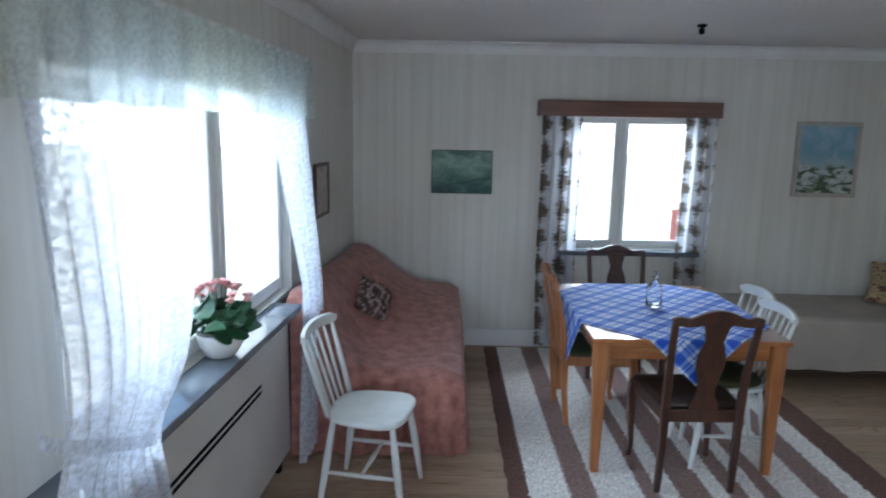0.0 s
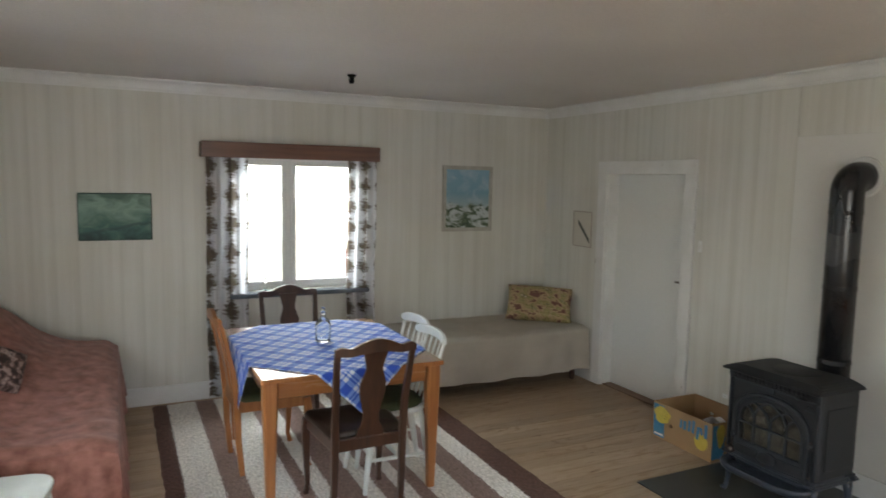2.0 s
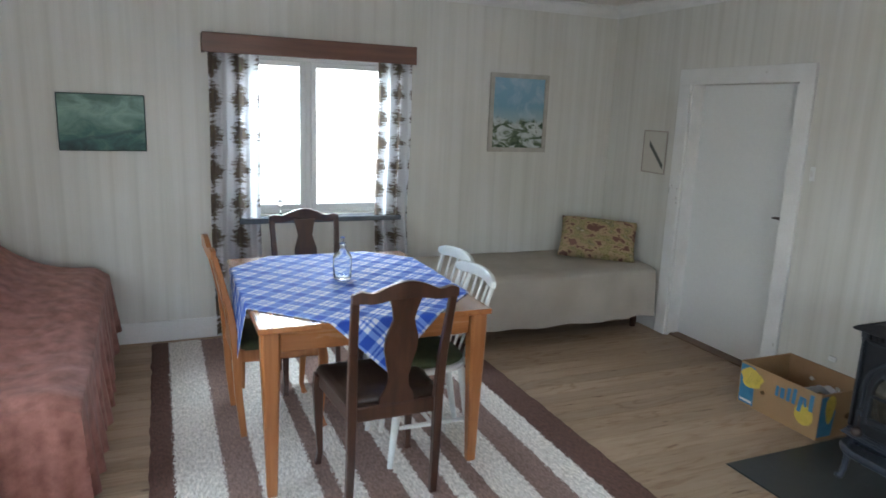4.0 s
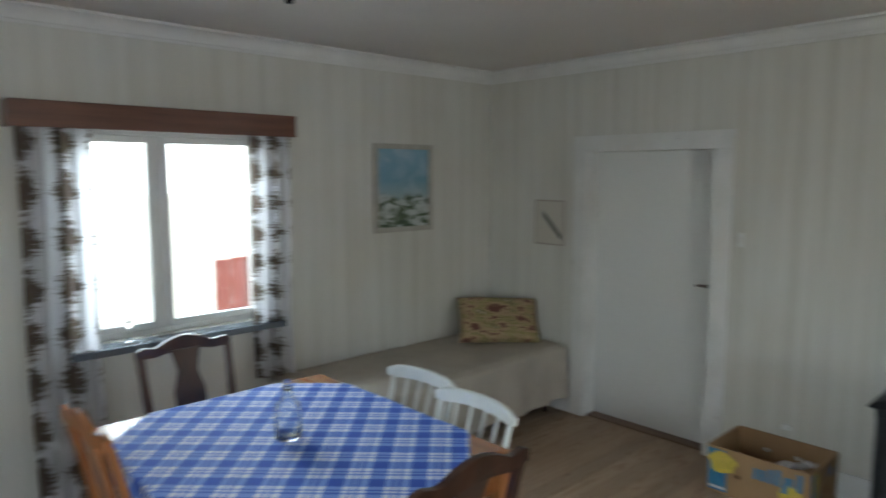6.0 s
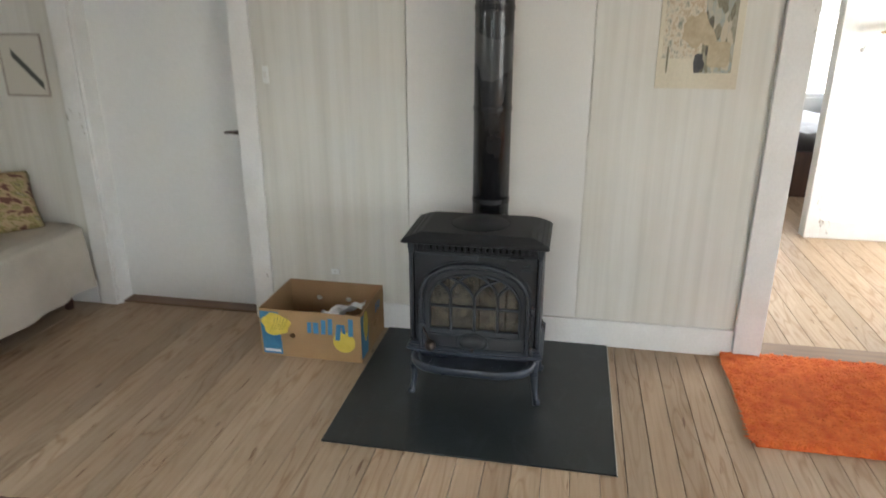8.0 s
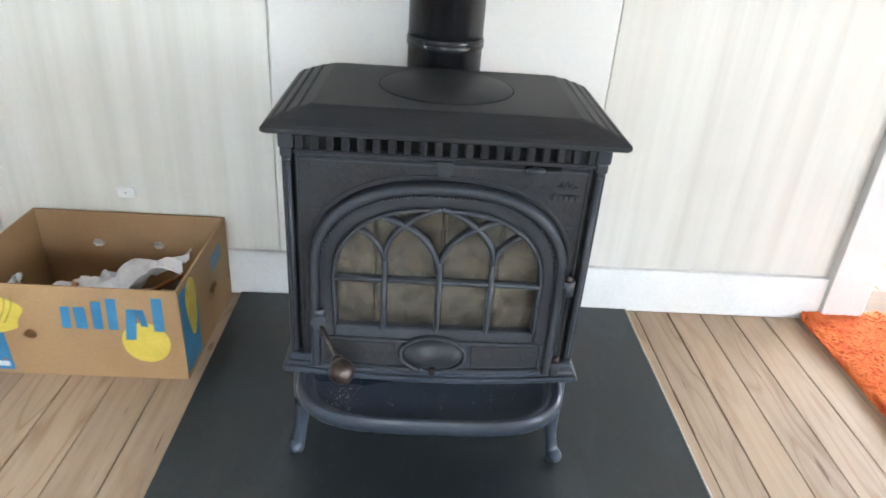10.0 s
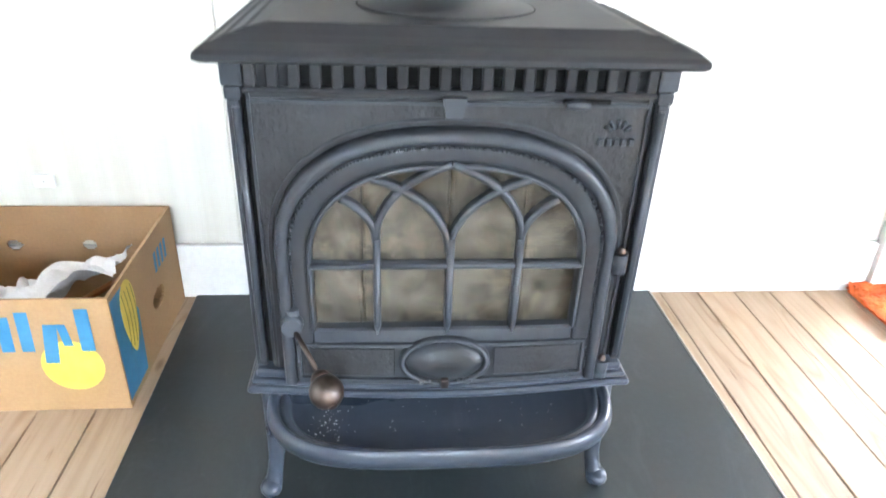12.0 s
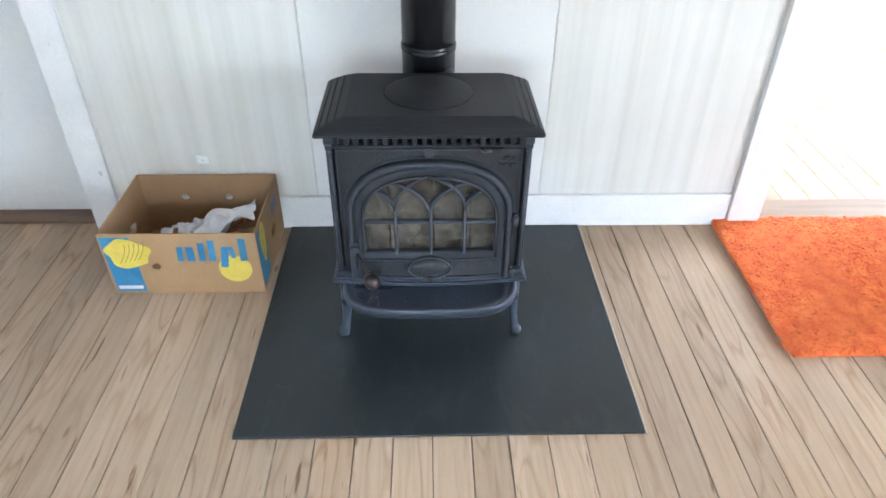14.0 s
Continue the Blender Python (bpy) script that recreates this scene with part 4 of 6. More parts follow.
def bow(t):
    """The lower front of the stove swells forwards in the middle."""
    low = ("door", "door_frame", "panel_border", "rough_panel", "draught_ring", "draught_disc", "draught_tab", "bead_moulding", "base_moulding", "front_plate")
    for ob in [c for d in t.children for c in (d, *d.children)]:
        if ob.name.split(".")[0] not in low:
            continue
        bm = bmesh.new()
        bm.from_mesh(ob.data)
        wide = [e for e in bm.edges if abs(e.verts[0].co.y - e.verts[1].co.y) > 0.12]
        if wide:
            bmesh.ops.subdivide_edges(bm, edges=wide, cuts=14, use_grid_fill=True)
        for v in bm.verts:
            if v.co.x < 0.015:
                v.co.x -= 0.020 * max(0.0, 1 - (v.co.y / 0.262) ** 2) * (1 - smoothstep(0.262, 0.345, v.co.z))
        bm.to_mesh(ob.data)
        bm.free()


def stove():
    """Local axes: front towards -x, the front plate at x = 0, y across, z up from the hearth plate."""
    t = thing("wood_stove", "blue-black cast iron wood stove with an arched glass door", "stove", pose(3.390, 2.2855, 0.010))
    D, H = 0.318, 0.265          # depth of the body, half its width
    # firebox: back, sides, floor
    bm = bmesh.new()
    block(bm, D - 0.012, D, -H + 0.012, H - 0.012, 0.235, 0.695, 0.003, 1)
    part("back_plate", bm, IRON, t)
    for s in (-1, 1):
        bm = bmesh.new()
        block(bm, 0.02, D - 0.012, min(s * H, s * (H - 0.014)), max(s * H, s * (H - 0.014)), 0.235, 0.695, 0.003, 1)
        block(bm, 0.06, D - 0.04, min(s * (H + 0.001), s * (H + 0.006)), max(s * (H + 0.001), s * (H + 0.006)), 0.30, 0.62, 0.003, 1)
        part("side_plate", bm, IRON_ROUGH, t)
        # corner post with a small capital
        bm = bmesh.new()
        block(bm, -0.004, 0.024, min(s * (H - 0.009), s * (H + 0.006)), max(s * (H - 0.009), s * (H + 0.006)), 0.262, 0.655, 0.004)
        block(bm, -0.008, 0.03, min(s * (H - 0.016), s * (H + 0.010)), max(s * (H - 0.016), s * (H + 0.010)), 0.672, 0.703, 0.004)
        block(bm, -0.005, 0.027, min(s * (H - 0.012), s * (H + 0.008)), max(s * (H - 0.012), s * (H + 0.008)), 0.655, 0.6715, 0.004)
        tube(bm, [(-0.005, s * (H - 0.005), 0.275), (-0.005, s * (H - 0.005), 0.648)], 0.005, 8)
        part("corner_post", bm, IRON, t)
        # black strip paints the shade between post and front plate
        part("side_gap", block(bmesh.new(), 0.009, 0.013, min(s * 0.2470, s * 0.2570), max(s * 0.2470, s * 0.2570), 0.262, 0.66), BLACK, t, "black strip standing in for shade beside the front plate")
    bm = bmesh.new()
    block(bm, 0.06, D - 0.02, -H + 0.03, H - 0.03, 0.25, 0.262)
    for k, (a0, a1, lean) in enumerate(((-0.236, -0.125, 0.0), (-0.122, -0.012, 0.004), (-0.009, 0.118, 0.002), (0.121, 0.236, 0.006))):
        block(bm, 0.085 + lean, 0.12, a0, a1, 0.262, 0.62, 0.004, 1)
    part("firebrick_lining", bm, SOOT, t, "pale sooty firebrick behind the glass")
    # base flange
    bm = bmesh.new()
    for o, a, c in ((0.0, 0.222, 0.233), (-0.006, 0.233, 0.242), (-0.013, 0.242, 0.256)):
        block(bm, -0.018 - o, D + 0.012 + o, -H - 0.022 - o, H + 0.022 + o, a, c, 0.003, 1)
    part("base_moulding", bm, LIT_IRON, t)
    # arch shapes: y from -1 to 1 across, z up
    def arch(w, spring, top, low, n=28):
        """Outline of a flat-topped basket arch: half width w, sides from low up to spring, crown at top."""
        pts = [(-w, low)]
        pts += [(-w * math.copysign(abs(math.cos(a)) ** 0.82, math.cos(a)), spring + (top - spring) * math.sin(a) ** 0.92) for a in [math.pi * k / n for k in range(n + 1)]]
        return pts + [(w, low)]

    def ring(bm, outer, inner, x0, x1, round_=0.0):
        """A frame between two outlines with the same number of points, from x0 (back) to x1 (front)."""
        rows = [[bm.verts.new((x, y, z)) for y, z in o] for o, x in ((outer, x0), (outer, x1 + round_), (([((a[0] * 0.75 + b[0] * 0.25), (a[1] * 0.75 + b[1] * 0.25)) for a, b in zip(outer, inner)]), x1), (([((a[0] * 0.25 + b[0] * 0.75), (a[1] * 0.25 + b[1] * 0.75)) for a, b in zip(outer, inner)]), x1), (inner, x1 + round_), (inner, x0))]
        for a, c in zip(rows, rows[1:]):
            for k in range(len(outer) - 1):
                f = bm.faces.new((a[k], a[k + 1], c[k + 1], c[k]))
                f.smooth = True
        return bm

    # front plate with the arched opening and a raised border
    bm = bmesh.new()
    big = arch(0.2315, 0.457, 0.6245, 0.256)
    n = len(big)
    rim = []
    for k, (y, z) in enumerate(big):
        f = k / (n - 1)
        if f < 0.2:
            rim.append((-0.248, 0.256 + (0.664 - 0.256) * f / 0.2))
        elif f > 0.8:
            rim.append((0.248, 0.256 + (0.664 - 0.256) * (1 - f) / 0.2))
        else:
            rim.append((-0.248 + 0.496 * (f - 0.2) / 0.6, 0.664))
    ring(bm, rim, big, 0.012, 0.004)
    part("front_plate", bm, IRON_ROUGH, t, "rough cast front plate", smooth=False)
    bm = bmesh.new()
    bar(bm, [(0.002, -0.247, 0.6535), (0.002, 0.247, 0.6535)], 0.006, 0.005)
    for s in (-1, 1):
        bar(bm, [(0.002, s * 0.2465, 0.262), (0.002, s * 0.2465, 0.664)], 0.004, 0.004, (1, 0, 0))
    outer = [(-0.241, 0.256), *arch(0.239, 0.458, 0.634, 0.256)[1:-1], (0.241, 0.256)]
    ring(bm, outer, arch(0.2325, 0.458, 0.6265, 0.256), 0.006, 0.000)
    part("plate_border", bm, IRON, t)
    # dentil vent row under the top
    bm = bmesh.new()
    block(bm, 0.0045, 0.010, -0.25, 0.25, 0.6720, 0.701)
    # black block behind the dentils paints the slots' shade
    part("vent_void", bm, BLACK, t, "black strip standing in for shade in the air slots")
    bm = bmesh.new()
    block(bm, -0.006, 0.018, -0.252, 0.252, 0.6630, 0.6710, 0.002, 1)
    block(bm, -0.006, 0.018, -0.252, 0.252, 0.7015, 0.706, 0.001, 1)
    for k in range(20):
        y = -0.2415 + k * 0.02542
        block(bm, -0.008, 0.004, y - 0.0068, y + 0.0068, 0.6712, 0.7012, 0.002, 1)
    for y in (-0.2288, -0.2034, 0.2288, 0.2034, 0.2543 - 0.0005):
        if abs(y) < 0.25:
            block(bm, 0.002, 0.018, y - 0.006, y + 0.006, 0.670, 0.702)
    part("dentil_grille", bm, TOP_IRON, t, "row of cast dentils with air slots")
    # keystone and air lever
    bm = outline(bmesh.new(), [(-0.015, 0.6625), (0.015, 0.6625), (0.010, 0.637), (-0.010, 0.637)], -0.014, "x")
    bmesh.ops.translate(bm, verts=bm.verts[:], vec=(0.004, 0, 0))
    part("keystone", bm, IRON, t)
    # slot shade as a black block, not an opening
    part("lever_slot", block(bmesh.new(), -0.001, 0.003, -0.196, -0.134, 0.652, 0.661, 0.002, 1), BLACK, t)
    part("air_lever", tube(bmesh.new(), [(-0.010, -0.136, 0.656), (-0.010, -0.150, 0.6562), (-0.010, -0.166, 0.656)], [0.004, 0.007, 0.0045], 10), IRON, t)
    bm = bmesh.new()
    for y in (-0.230, -0.220, -0.210, -0.200, -0.190):
        block(bm, -0.0005, 0.0042, y - 0.0036, y + 0.0036, 0.601, 0.611, 0.001, 1)
    for k in range(5):
        a = radians(20 + 35 * k)
        tube(bm, [(0.002, -0.21 + 0.008 * math.cos(a), 0.619 + 0.005 * math.sin(a)), (0.002, -0.21 + 0.018 * math.cos(a), 0.621 + 0.014 * math.sin(a))], 0.0024, 6)
    part("cast_emblem", bm, IRON, t, "small raised cast emblem")
    # top plate: hipped, with stepped edges and a round lid
    bm = bmesh.new()
    # front edge, half width and height of each step; the ends carry three flutes
    steps = [(-0.038, 0.290, 0.706), (-0.043, 0.294, 0.709), (-0.043, 0.294, 0.716), (-0.038, 0.290, 0.7205), (-0.024, 0.2815, 0.7262), (-0.022, 0.2775, 0.7250), (-0.010, 0.2640, 0.7322),
             (-0.008, 0.2600, 0.7308), (0.003, 0.2440, 0.7382), (0.005, 0.2400, 0.7368), (0.014, 0.2200, 0.7425)]
    rows = []
    for x, y, z in steps:
        back = 0.312 if z < 0.72 else 0.306
        rows.append([bm.verts.new(p) for p in ((x, -y, z), (x, y, z), (back, y, z), (back, -y, z))])
    for a, c in zip(rows, rows[1:]):
        for k in range(4):
            bm.faces.new((a[k], a[(k + 1) % 4], c[(k + 1) % 4], c[k]))
    bm.faces.new(rows[0][::-1])
    bm.faces.new(rows[-1])
    bmesh.ops.bevel(bm, geom=[e for e in bm.edges if abs(e.verts[0].co.z - e.verts[1].co.z) > 0.0005], offset=0.003, segments=2, affect="EDGES")
    part("top_plate", bm, TOP_IRON, t, "stepped hipped top plate", smooth=False)
    bm = lathe(bmesh.new(), [(0.121, 0.7415), (0.121, 0.7433), (0.1185, 0.7446), (0.0, 0.7448)], (0.172, 0, 0), 56)
    # black ring on the plate paints the groove's shade
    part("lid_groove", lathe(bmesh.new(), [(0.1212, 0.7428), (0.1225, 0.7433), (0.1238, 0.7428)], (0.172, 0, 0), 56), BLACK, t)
    part("lid", bm, TOP_IRON, t, "round cook lid flush in the top")
    # door
    door = part("door", ring(bmesh.new(), arch(0.2305, 0.457, 0.6225, 0.240), arch(0.2135, 0.453, 0.604, 0.240), 0.012, -0.016, 0.006), IRON, t, "arched door with gothic tracery")
    bm = ring(bmesh.new(), arch(0.2130, 0.453, 0.6035, 0.240), arch(0.188, 0.440, 0.578, 0.240), 0.012, -0.009, 0.002)
    ring(bm, arch(0.189, 0.440, 0.579, 0.330), arch(0.183, 0.438, 0.572, 0.330), 0.012, -0.014, 0.003)
    block(bm, -0.009, 0.012, -0.1878, 0.1878, 0.240, 0.330, 0.003, 1)
    part("door_frame", bm, IRON, door)
    bm = bmesh.new()
    path = arch(0.2105, 0.453, 0.6005, 0.262, 60)
    dense = []
    for (a, b), (c, d) in zip(path, path[1:]):
        m = max(1, round(math.hypot(c - a, d - b) / 0.0058))
        dense += [(a + (c - a) * k / m, b + (d - b) * k / m) for k in range(m)]
    for k, (y, z) in enumerate(dense):
        bmesh.ops.create_icosphere(bm, subdivisions=1, radius=0.0024, matrix=Matrix.Translation((-0.0105, y, z)))
    tagged(part("bead_moulding", bm, IRON, door, "row of fine cast beads", smooth=True), kind="stuff")
    # tracery: uprights, one cross bar and interlaced pointed arches
    bm = bmesh.new()
    ups = [-0.097, -0.003, 0.096]
    def clipped(pts):
        keep = []
        for y, z in pts:
            u = abs(y) / 0.186
            lim = 0.440 + 0.145 * max(0.0, 1 - u ** 2.4) ** 0.5
            if z < lim and abs(y) < 0.187:
                keep.append((-0.005, y, z))
        return keep
    for u in ups:
        bar(bm, [(-0.005, u, 0.330), (-0.005, u, 0.474)], 0.010, 0.015, (1, 0, 0))
        tube(bm, [(-0.012, u, 0.322), (-0.013, u, 0.34), (-0.012, u, 0.474)], [0.0015, 0.0052, 0.0052], 8)
    bar(bm, [(-0.004, -0.186, 0.432), (-0.004, 0.186, 0.432)], 0.010, 0.010)
    tube(bm, [(-0.010, -0.186, 0.432), (-0.010, 0.186, 0.432)], 0.0048, 8)
    for u, s, z0, ra, rb, end in ((-0.097, 1, 0.476, 0.168, 0.113, 65), (0.097, -1, 0.476, 0.168, 0.113, 65), (0.0, 1, 0.452, 0.150, 0.112, 88), (0.0, -1, 0.452, 0.150, 0.112, 88),
                                  (-0.097, -1, 0.470, 0.105, 0.075, 88), (0.097, 1, 0.470, 0.105, 0.075, 88)):
        pts = [(u + s * (ra * (1 - math.cos(a))), z0 + rb * math.sin(a)) for a in [radians(end * k / 16) for k in range(0, 17)]]
        keep = clipped(pts)
        if len(keep) > 2:
            bar(bm, keep, 0.010, 0.014, (1, 0, 0))
            tube(bm, [(p[0] - 0.006, p[1], p[2]) for p in keep], 0.0052, 8)
    part("tracery", bm, IRON, door, "cast gothic window tracery")
    bm = outline(bmesh.new(), arch(0.187, 0.440, 0.575, 0.328), 0.004, "x")
    bmesh.ops.translate(bm, verts=bm.verts[:], vec=(0.006, 0, 0))
    pane = part("pane", bm, STOVE_GLASS, door, "smoky glass")
    pane.visible_shadow = False
    # lower panel, oval draught plate
    bm = bmesh.new()
    for z in (0.252, 0.307):
        bar(bm, [(-0.011, -0.205, z), (-0.011, 0.208, z)], 0.006, 0.005)
    for y in (-0.205, 0.208):
        bar(bm, [(-0.011, y, 0.252), (-0.011, y, 0.307)], 0.005, 0.006, (1, 0, 0))
    part("panel_border", bm, IRON, door)
    for a0, a1 in ((-0.200, -0.072), (0.072, 0.203)):
        part("rough_panel", block(bmesh.new(), -0.0102, -0.008, a0, a1, 0.258, 0.301, 0.001, 1), IRON_ROUGH, door, "pitted cast panel")
    bm = bmesh.new()
    oval = [(0.066 * math.cos(a), 0.283 + 0.036 * math.sin(a)) for a in [2 * math.pi * k / 40 for k in range(41)]]
    ring(bm, oval, [(y * 0.86, 0.283 + (z - 0.283) * 0.84) for y, z in oval], -0.006, -0.018, 0.004)
    for y, r in ((-0.034, 0.006), (-0.022, 0.005), (0.022, 0.005), (0.034, 0.006)):
        bmesh.ops.create_icosphere(bm, subdivisions=2, radius=r, matrix=Matrix.Translation((-0.014, y, 0.253)))
    part("draught_ring", bm, IRON, door, smooth=True)
    bm = bmesh.new()
    rows = [[bm.verts.new((x, 0.0565 * k * math.cos(a), 0.283 + 0.0302 * k * math.sin(a))) for a in [2 * math.pi * i / 36 for i in range(36)]] for k, x in ((1.0, -0.009), (0.96, -0.014), (0.6, -0.0175), (0.1, -0.019))]
    for a, c in zip(rows, rows[1:]):
        for k in range(36):
            bm.faces.new((a[k], a[(k + 1) % 36], c[(k + 1) % 36], c[k])).smooth = True
    bm.faces.new(rows[-1])
    part("draught_disc", bm, IRON, door, "smooth oval draught disc")
    part("draught_tab", block(bmesh.new(), -0.024, -0.014, -0.006, 0.006, 0.245, 0.261, 0.003), TARNISH, door)
    # hinges
    for z in (0.437, 0.255):
        bm = bmesh.new()
        tube(bm, [(-0.012, -0.2385, z - 0.016), (-0.012, -0.2385, z + 0.014)], 0.0105, 12)
        block(bm, -0.013, -0.004, -0.246, -0.212, z - 0.013, z - 0.001, 0.003, 1)
        tube(bm, [(-0.010, -0.2385, z), (-0.008, -0.216, z - 0.002)], [0.009, 0.006], 8)
        hinge = part("hinge", bm, IRON, t)
        part("hinge_pin", tube(bmesh.new(), [(-0.012, -0.2385, z + 0.013), (-0.012, -0.2385, z + 0.018), (-0.012, -0.2385, z + 0.024)], [0.006, 0.0065, 0.003], 10), TARNISH, hinge, "brassy hinge pin")
    bm = bmesh.new()
    tube(bm, [(-0.004, 0.2135, 0.345), (-0.030, 0.2135, 0.345)], [0.016, 0.014], 14)
    tube(bm, [(-0.010, 0.2135, 0.336), (-0.012, 0.2135, 0.368)], [0.011, 0.010], 12)
    handle = part("door_latch", bm, IRON, t)
    part("handle_rod", tube(bmesh.new(), [(-0.028, 0.208, 0.338), (-0.052, 0.190, 0.318), (-0.082, 0.172, 0.302)], 0.0038, 8), TARNISH, handle, "bare steel rod")
    tip, way = Vector((-0.100, 0.163, 0.293)), Vector((-0.037, -0.0185, -0.0185)).normalized()
    bm = tube(bmesh.new(), [tip + way * (0.0235 * math.sin(radians(d))) for d in range(-80, 81, 16)], [0.0235 * math.cos(radians(d)) for d in range(-80, 81, 16)], 18)
    tube(bm, [tip + way * 0.0225, tip + way * 0.0245], [0.007, 0.005], 12)
    part("knob_collar", tube(bmesh.new(), [tip - way * 0.030, tip - way * 0.022, tip - way * 0.018], [0.009, 0.0145, 0.0135], 14), TARNISH, handle, "worn collar")
    part("handle_knob", bm, TARNISH, handle, "round worn brown knob")
    # ash lip
    bm = bmesh.new()
    def lip(k, m=30):
        return [(0.030 - k * 0.168 * max(0.0, math.sin(a)) ** 0.62, -(0.262 - (1 - k) * 0.262) * math.copysign(abs(math.cos(a)) ** 0.55, math.cos(a))) for a in [math.pi * i / m for i in range(m + 1)]]
    edge = lip(1.0)
    prof = [(0.855, 0.193), (0.868, 0.196), (0.882, 0.2065), (0.90, 0.2095), (0.917, 0.2075), (0.927, 0.2045), (0.937, 0.2115), (0.958, 0.2145), (0.978, 0.2125), (0.993, 0.206), (1.0, 0.198), (0.993, 0.1935), (0.988, 0.187), (0.965, 0.179), (0.93, 0.179)]
    rows = []
    for k, z in [(0.02, 0.190), (0.5, 0.189), (0.80, 0.190), *prof, (0.5, 0.176), (0.02, 0.176)]:
        rows.append([bm.verts.new((0.030 + (x - 0.030) * k, y * (k if k > 0.85 else k), z)) for x, y in edge])
    for a, c in zip(rows, rows[1:]):
        for k in range(len(edge) - 1):
            bm.faces.new((a[k], a[k + 1], c[k + 1], c[k])).smooth = True
    block(bm, 0.02, 0.07, -0.25, 0.25, 0.178, 0.2155)
    part("ash_lip", bm, LIT_IRON, t, "rounded ash shelf, dusty with ash, its blue sky sheen painted in")
    bm = bmesh.new()
    rng = random.Random(4)
    for _ in range(60):
        y = 0.165 + rng.gauss(0, 0.012)
        x = -0.055 + rng.gauss(0, 0.022)
        s = rng.uniform(0.0004, 0.0014)
        bm.faces.new([bm.verts.new((x + s * a, y + s * b, 0.1935)) for a, b in ((-1, -0.6), (0.9, -0.8), (1, 0.7), (-0.7, 1))])
    for _ in range(45):
        s = rng.uniform(0.0003, 0.0009)
        x, y = rng.uniform(-0.08, 0.0), rng.uniform(-0.17, 0.2)
        bm.faces.new([bm.verts.new((x + s * a, y + s * b, 0.1935)) for a, b in ((-1, -0.6), (0.9, -0.8), (1, 0.7), (-0.7, 1))])
    tagged(part("ash_specks", bm, PAPER, t, "pale spilled ash"), kind="stuff")
    # four cabriole legs
    for sx, x in ((1, 0.020), (-1, 0.285)):
        for s in (-1, 1):
            bm = bmesh.new()
            pts = [(x, s * 0.248, 0.217), (x - 0.006 * sx, s * 0.252, 0.17), (x - 0.006 * sx, s * 0.257, 0.11), (x - 0.004 * sx, s * 0.262, 0.06), (x - 0.008 * sx, s * 0.267, 0.025), (x - 0.018 * sx, s * 0.272, 0.008), (x - 0.024 * sx, s * 0.274, 0.0)]
            tube(bm, pts, [0.027, 0.022, 0.016, 0.0125, 0.013, 0.017, 0.013], 12)
            bmesh.ops.create_icosphere(bm, subdivisions=2, radius=0.017, matrix=Matrix.Translation((x - 0.020 * sx, s * 0.273, 0.0135)) @ Matrix.Diagonal((1.25, 1.0, 0.78, 1)))
            part("leg", bm, LIT_IRON, t, smooth=True)
    bow(t)
    return t


stove()

flue = thing("stove_pipe", "glossy black enamelled flue pipe with an elbow into the wall", "flue pipe")
bm = bmesh.new()
PX, PY, PR = 3.872, 2.284, 0.083
bend = [(PX + 0.085 * (1 - math.cos(a)), PY, 1.708 + 0.085 * math.sin(a)) for a in [radians(k) for k in range(0, 91, 10)]]
tube(bm, [(PX, PY, 0.66), (PX, PY, 1.30), (PX, PY, 1.708), *bend[1:], (EAST - 0.016, PY, 1.793)], PR, 40)
part("pipe", bm, PIPE_MAT, flue)
for z in (0.775, 1.187, 1.60):
    bm = lathe(bmesh.new(), [(PR + 0.0005, z - 0.012), (PR + 0.003, z - 0.008), (PR + 0.003, z - 0.002), (PR + 0.001, z), (PR + 0.003, z + 0.002), (PR + 0.003, z + 0.008), (PR + 0.0005, z + 0.012)], (PX, PY, 0), 40, False)
    part("pipe_seam", bm, PIPE_MAT, flue)
bm = tube(bmesh.new(), [(3.690, PY, 0.62), (PX, PY, 0.62)], 0.07, 28)
tube(bm, [(PX, PY, 0.54), (PX, PY, 0.675)], PR + 0.004, 32)
part("outlet_collar", bm, PIPE_MAT, flue)
bm = tube(bmesh.new(), [(EAST - 0.0155, PY, 1.793), (EAST - 0.028, PY, 1.793)], [0.112, 0.106], 40)
part("wall_collar", bm, WHITE, flue, "white wall collar")

hearth = thing("hearth_plate", "matt black steel hearth plate on the floorboards, dusty and scuffed", "hearth plate")
part("plate", block(bmesh.new(), 2.989, 4.002, 1.70, 2.825, 0.001, 0.009, 0.002, 1), SLATE, hearth)
# the bevelled edge's reflection, painted as a thin pale strip
part("edge_strip", block(bmesh.new(), 2.985, 4.002, 1.6955, 1.6995, 0.001, 0.010, 0.001, 1), FRAME_GREY, hearth, "pale strip standing in for the bevelled edge's reflection")


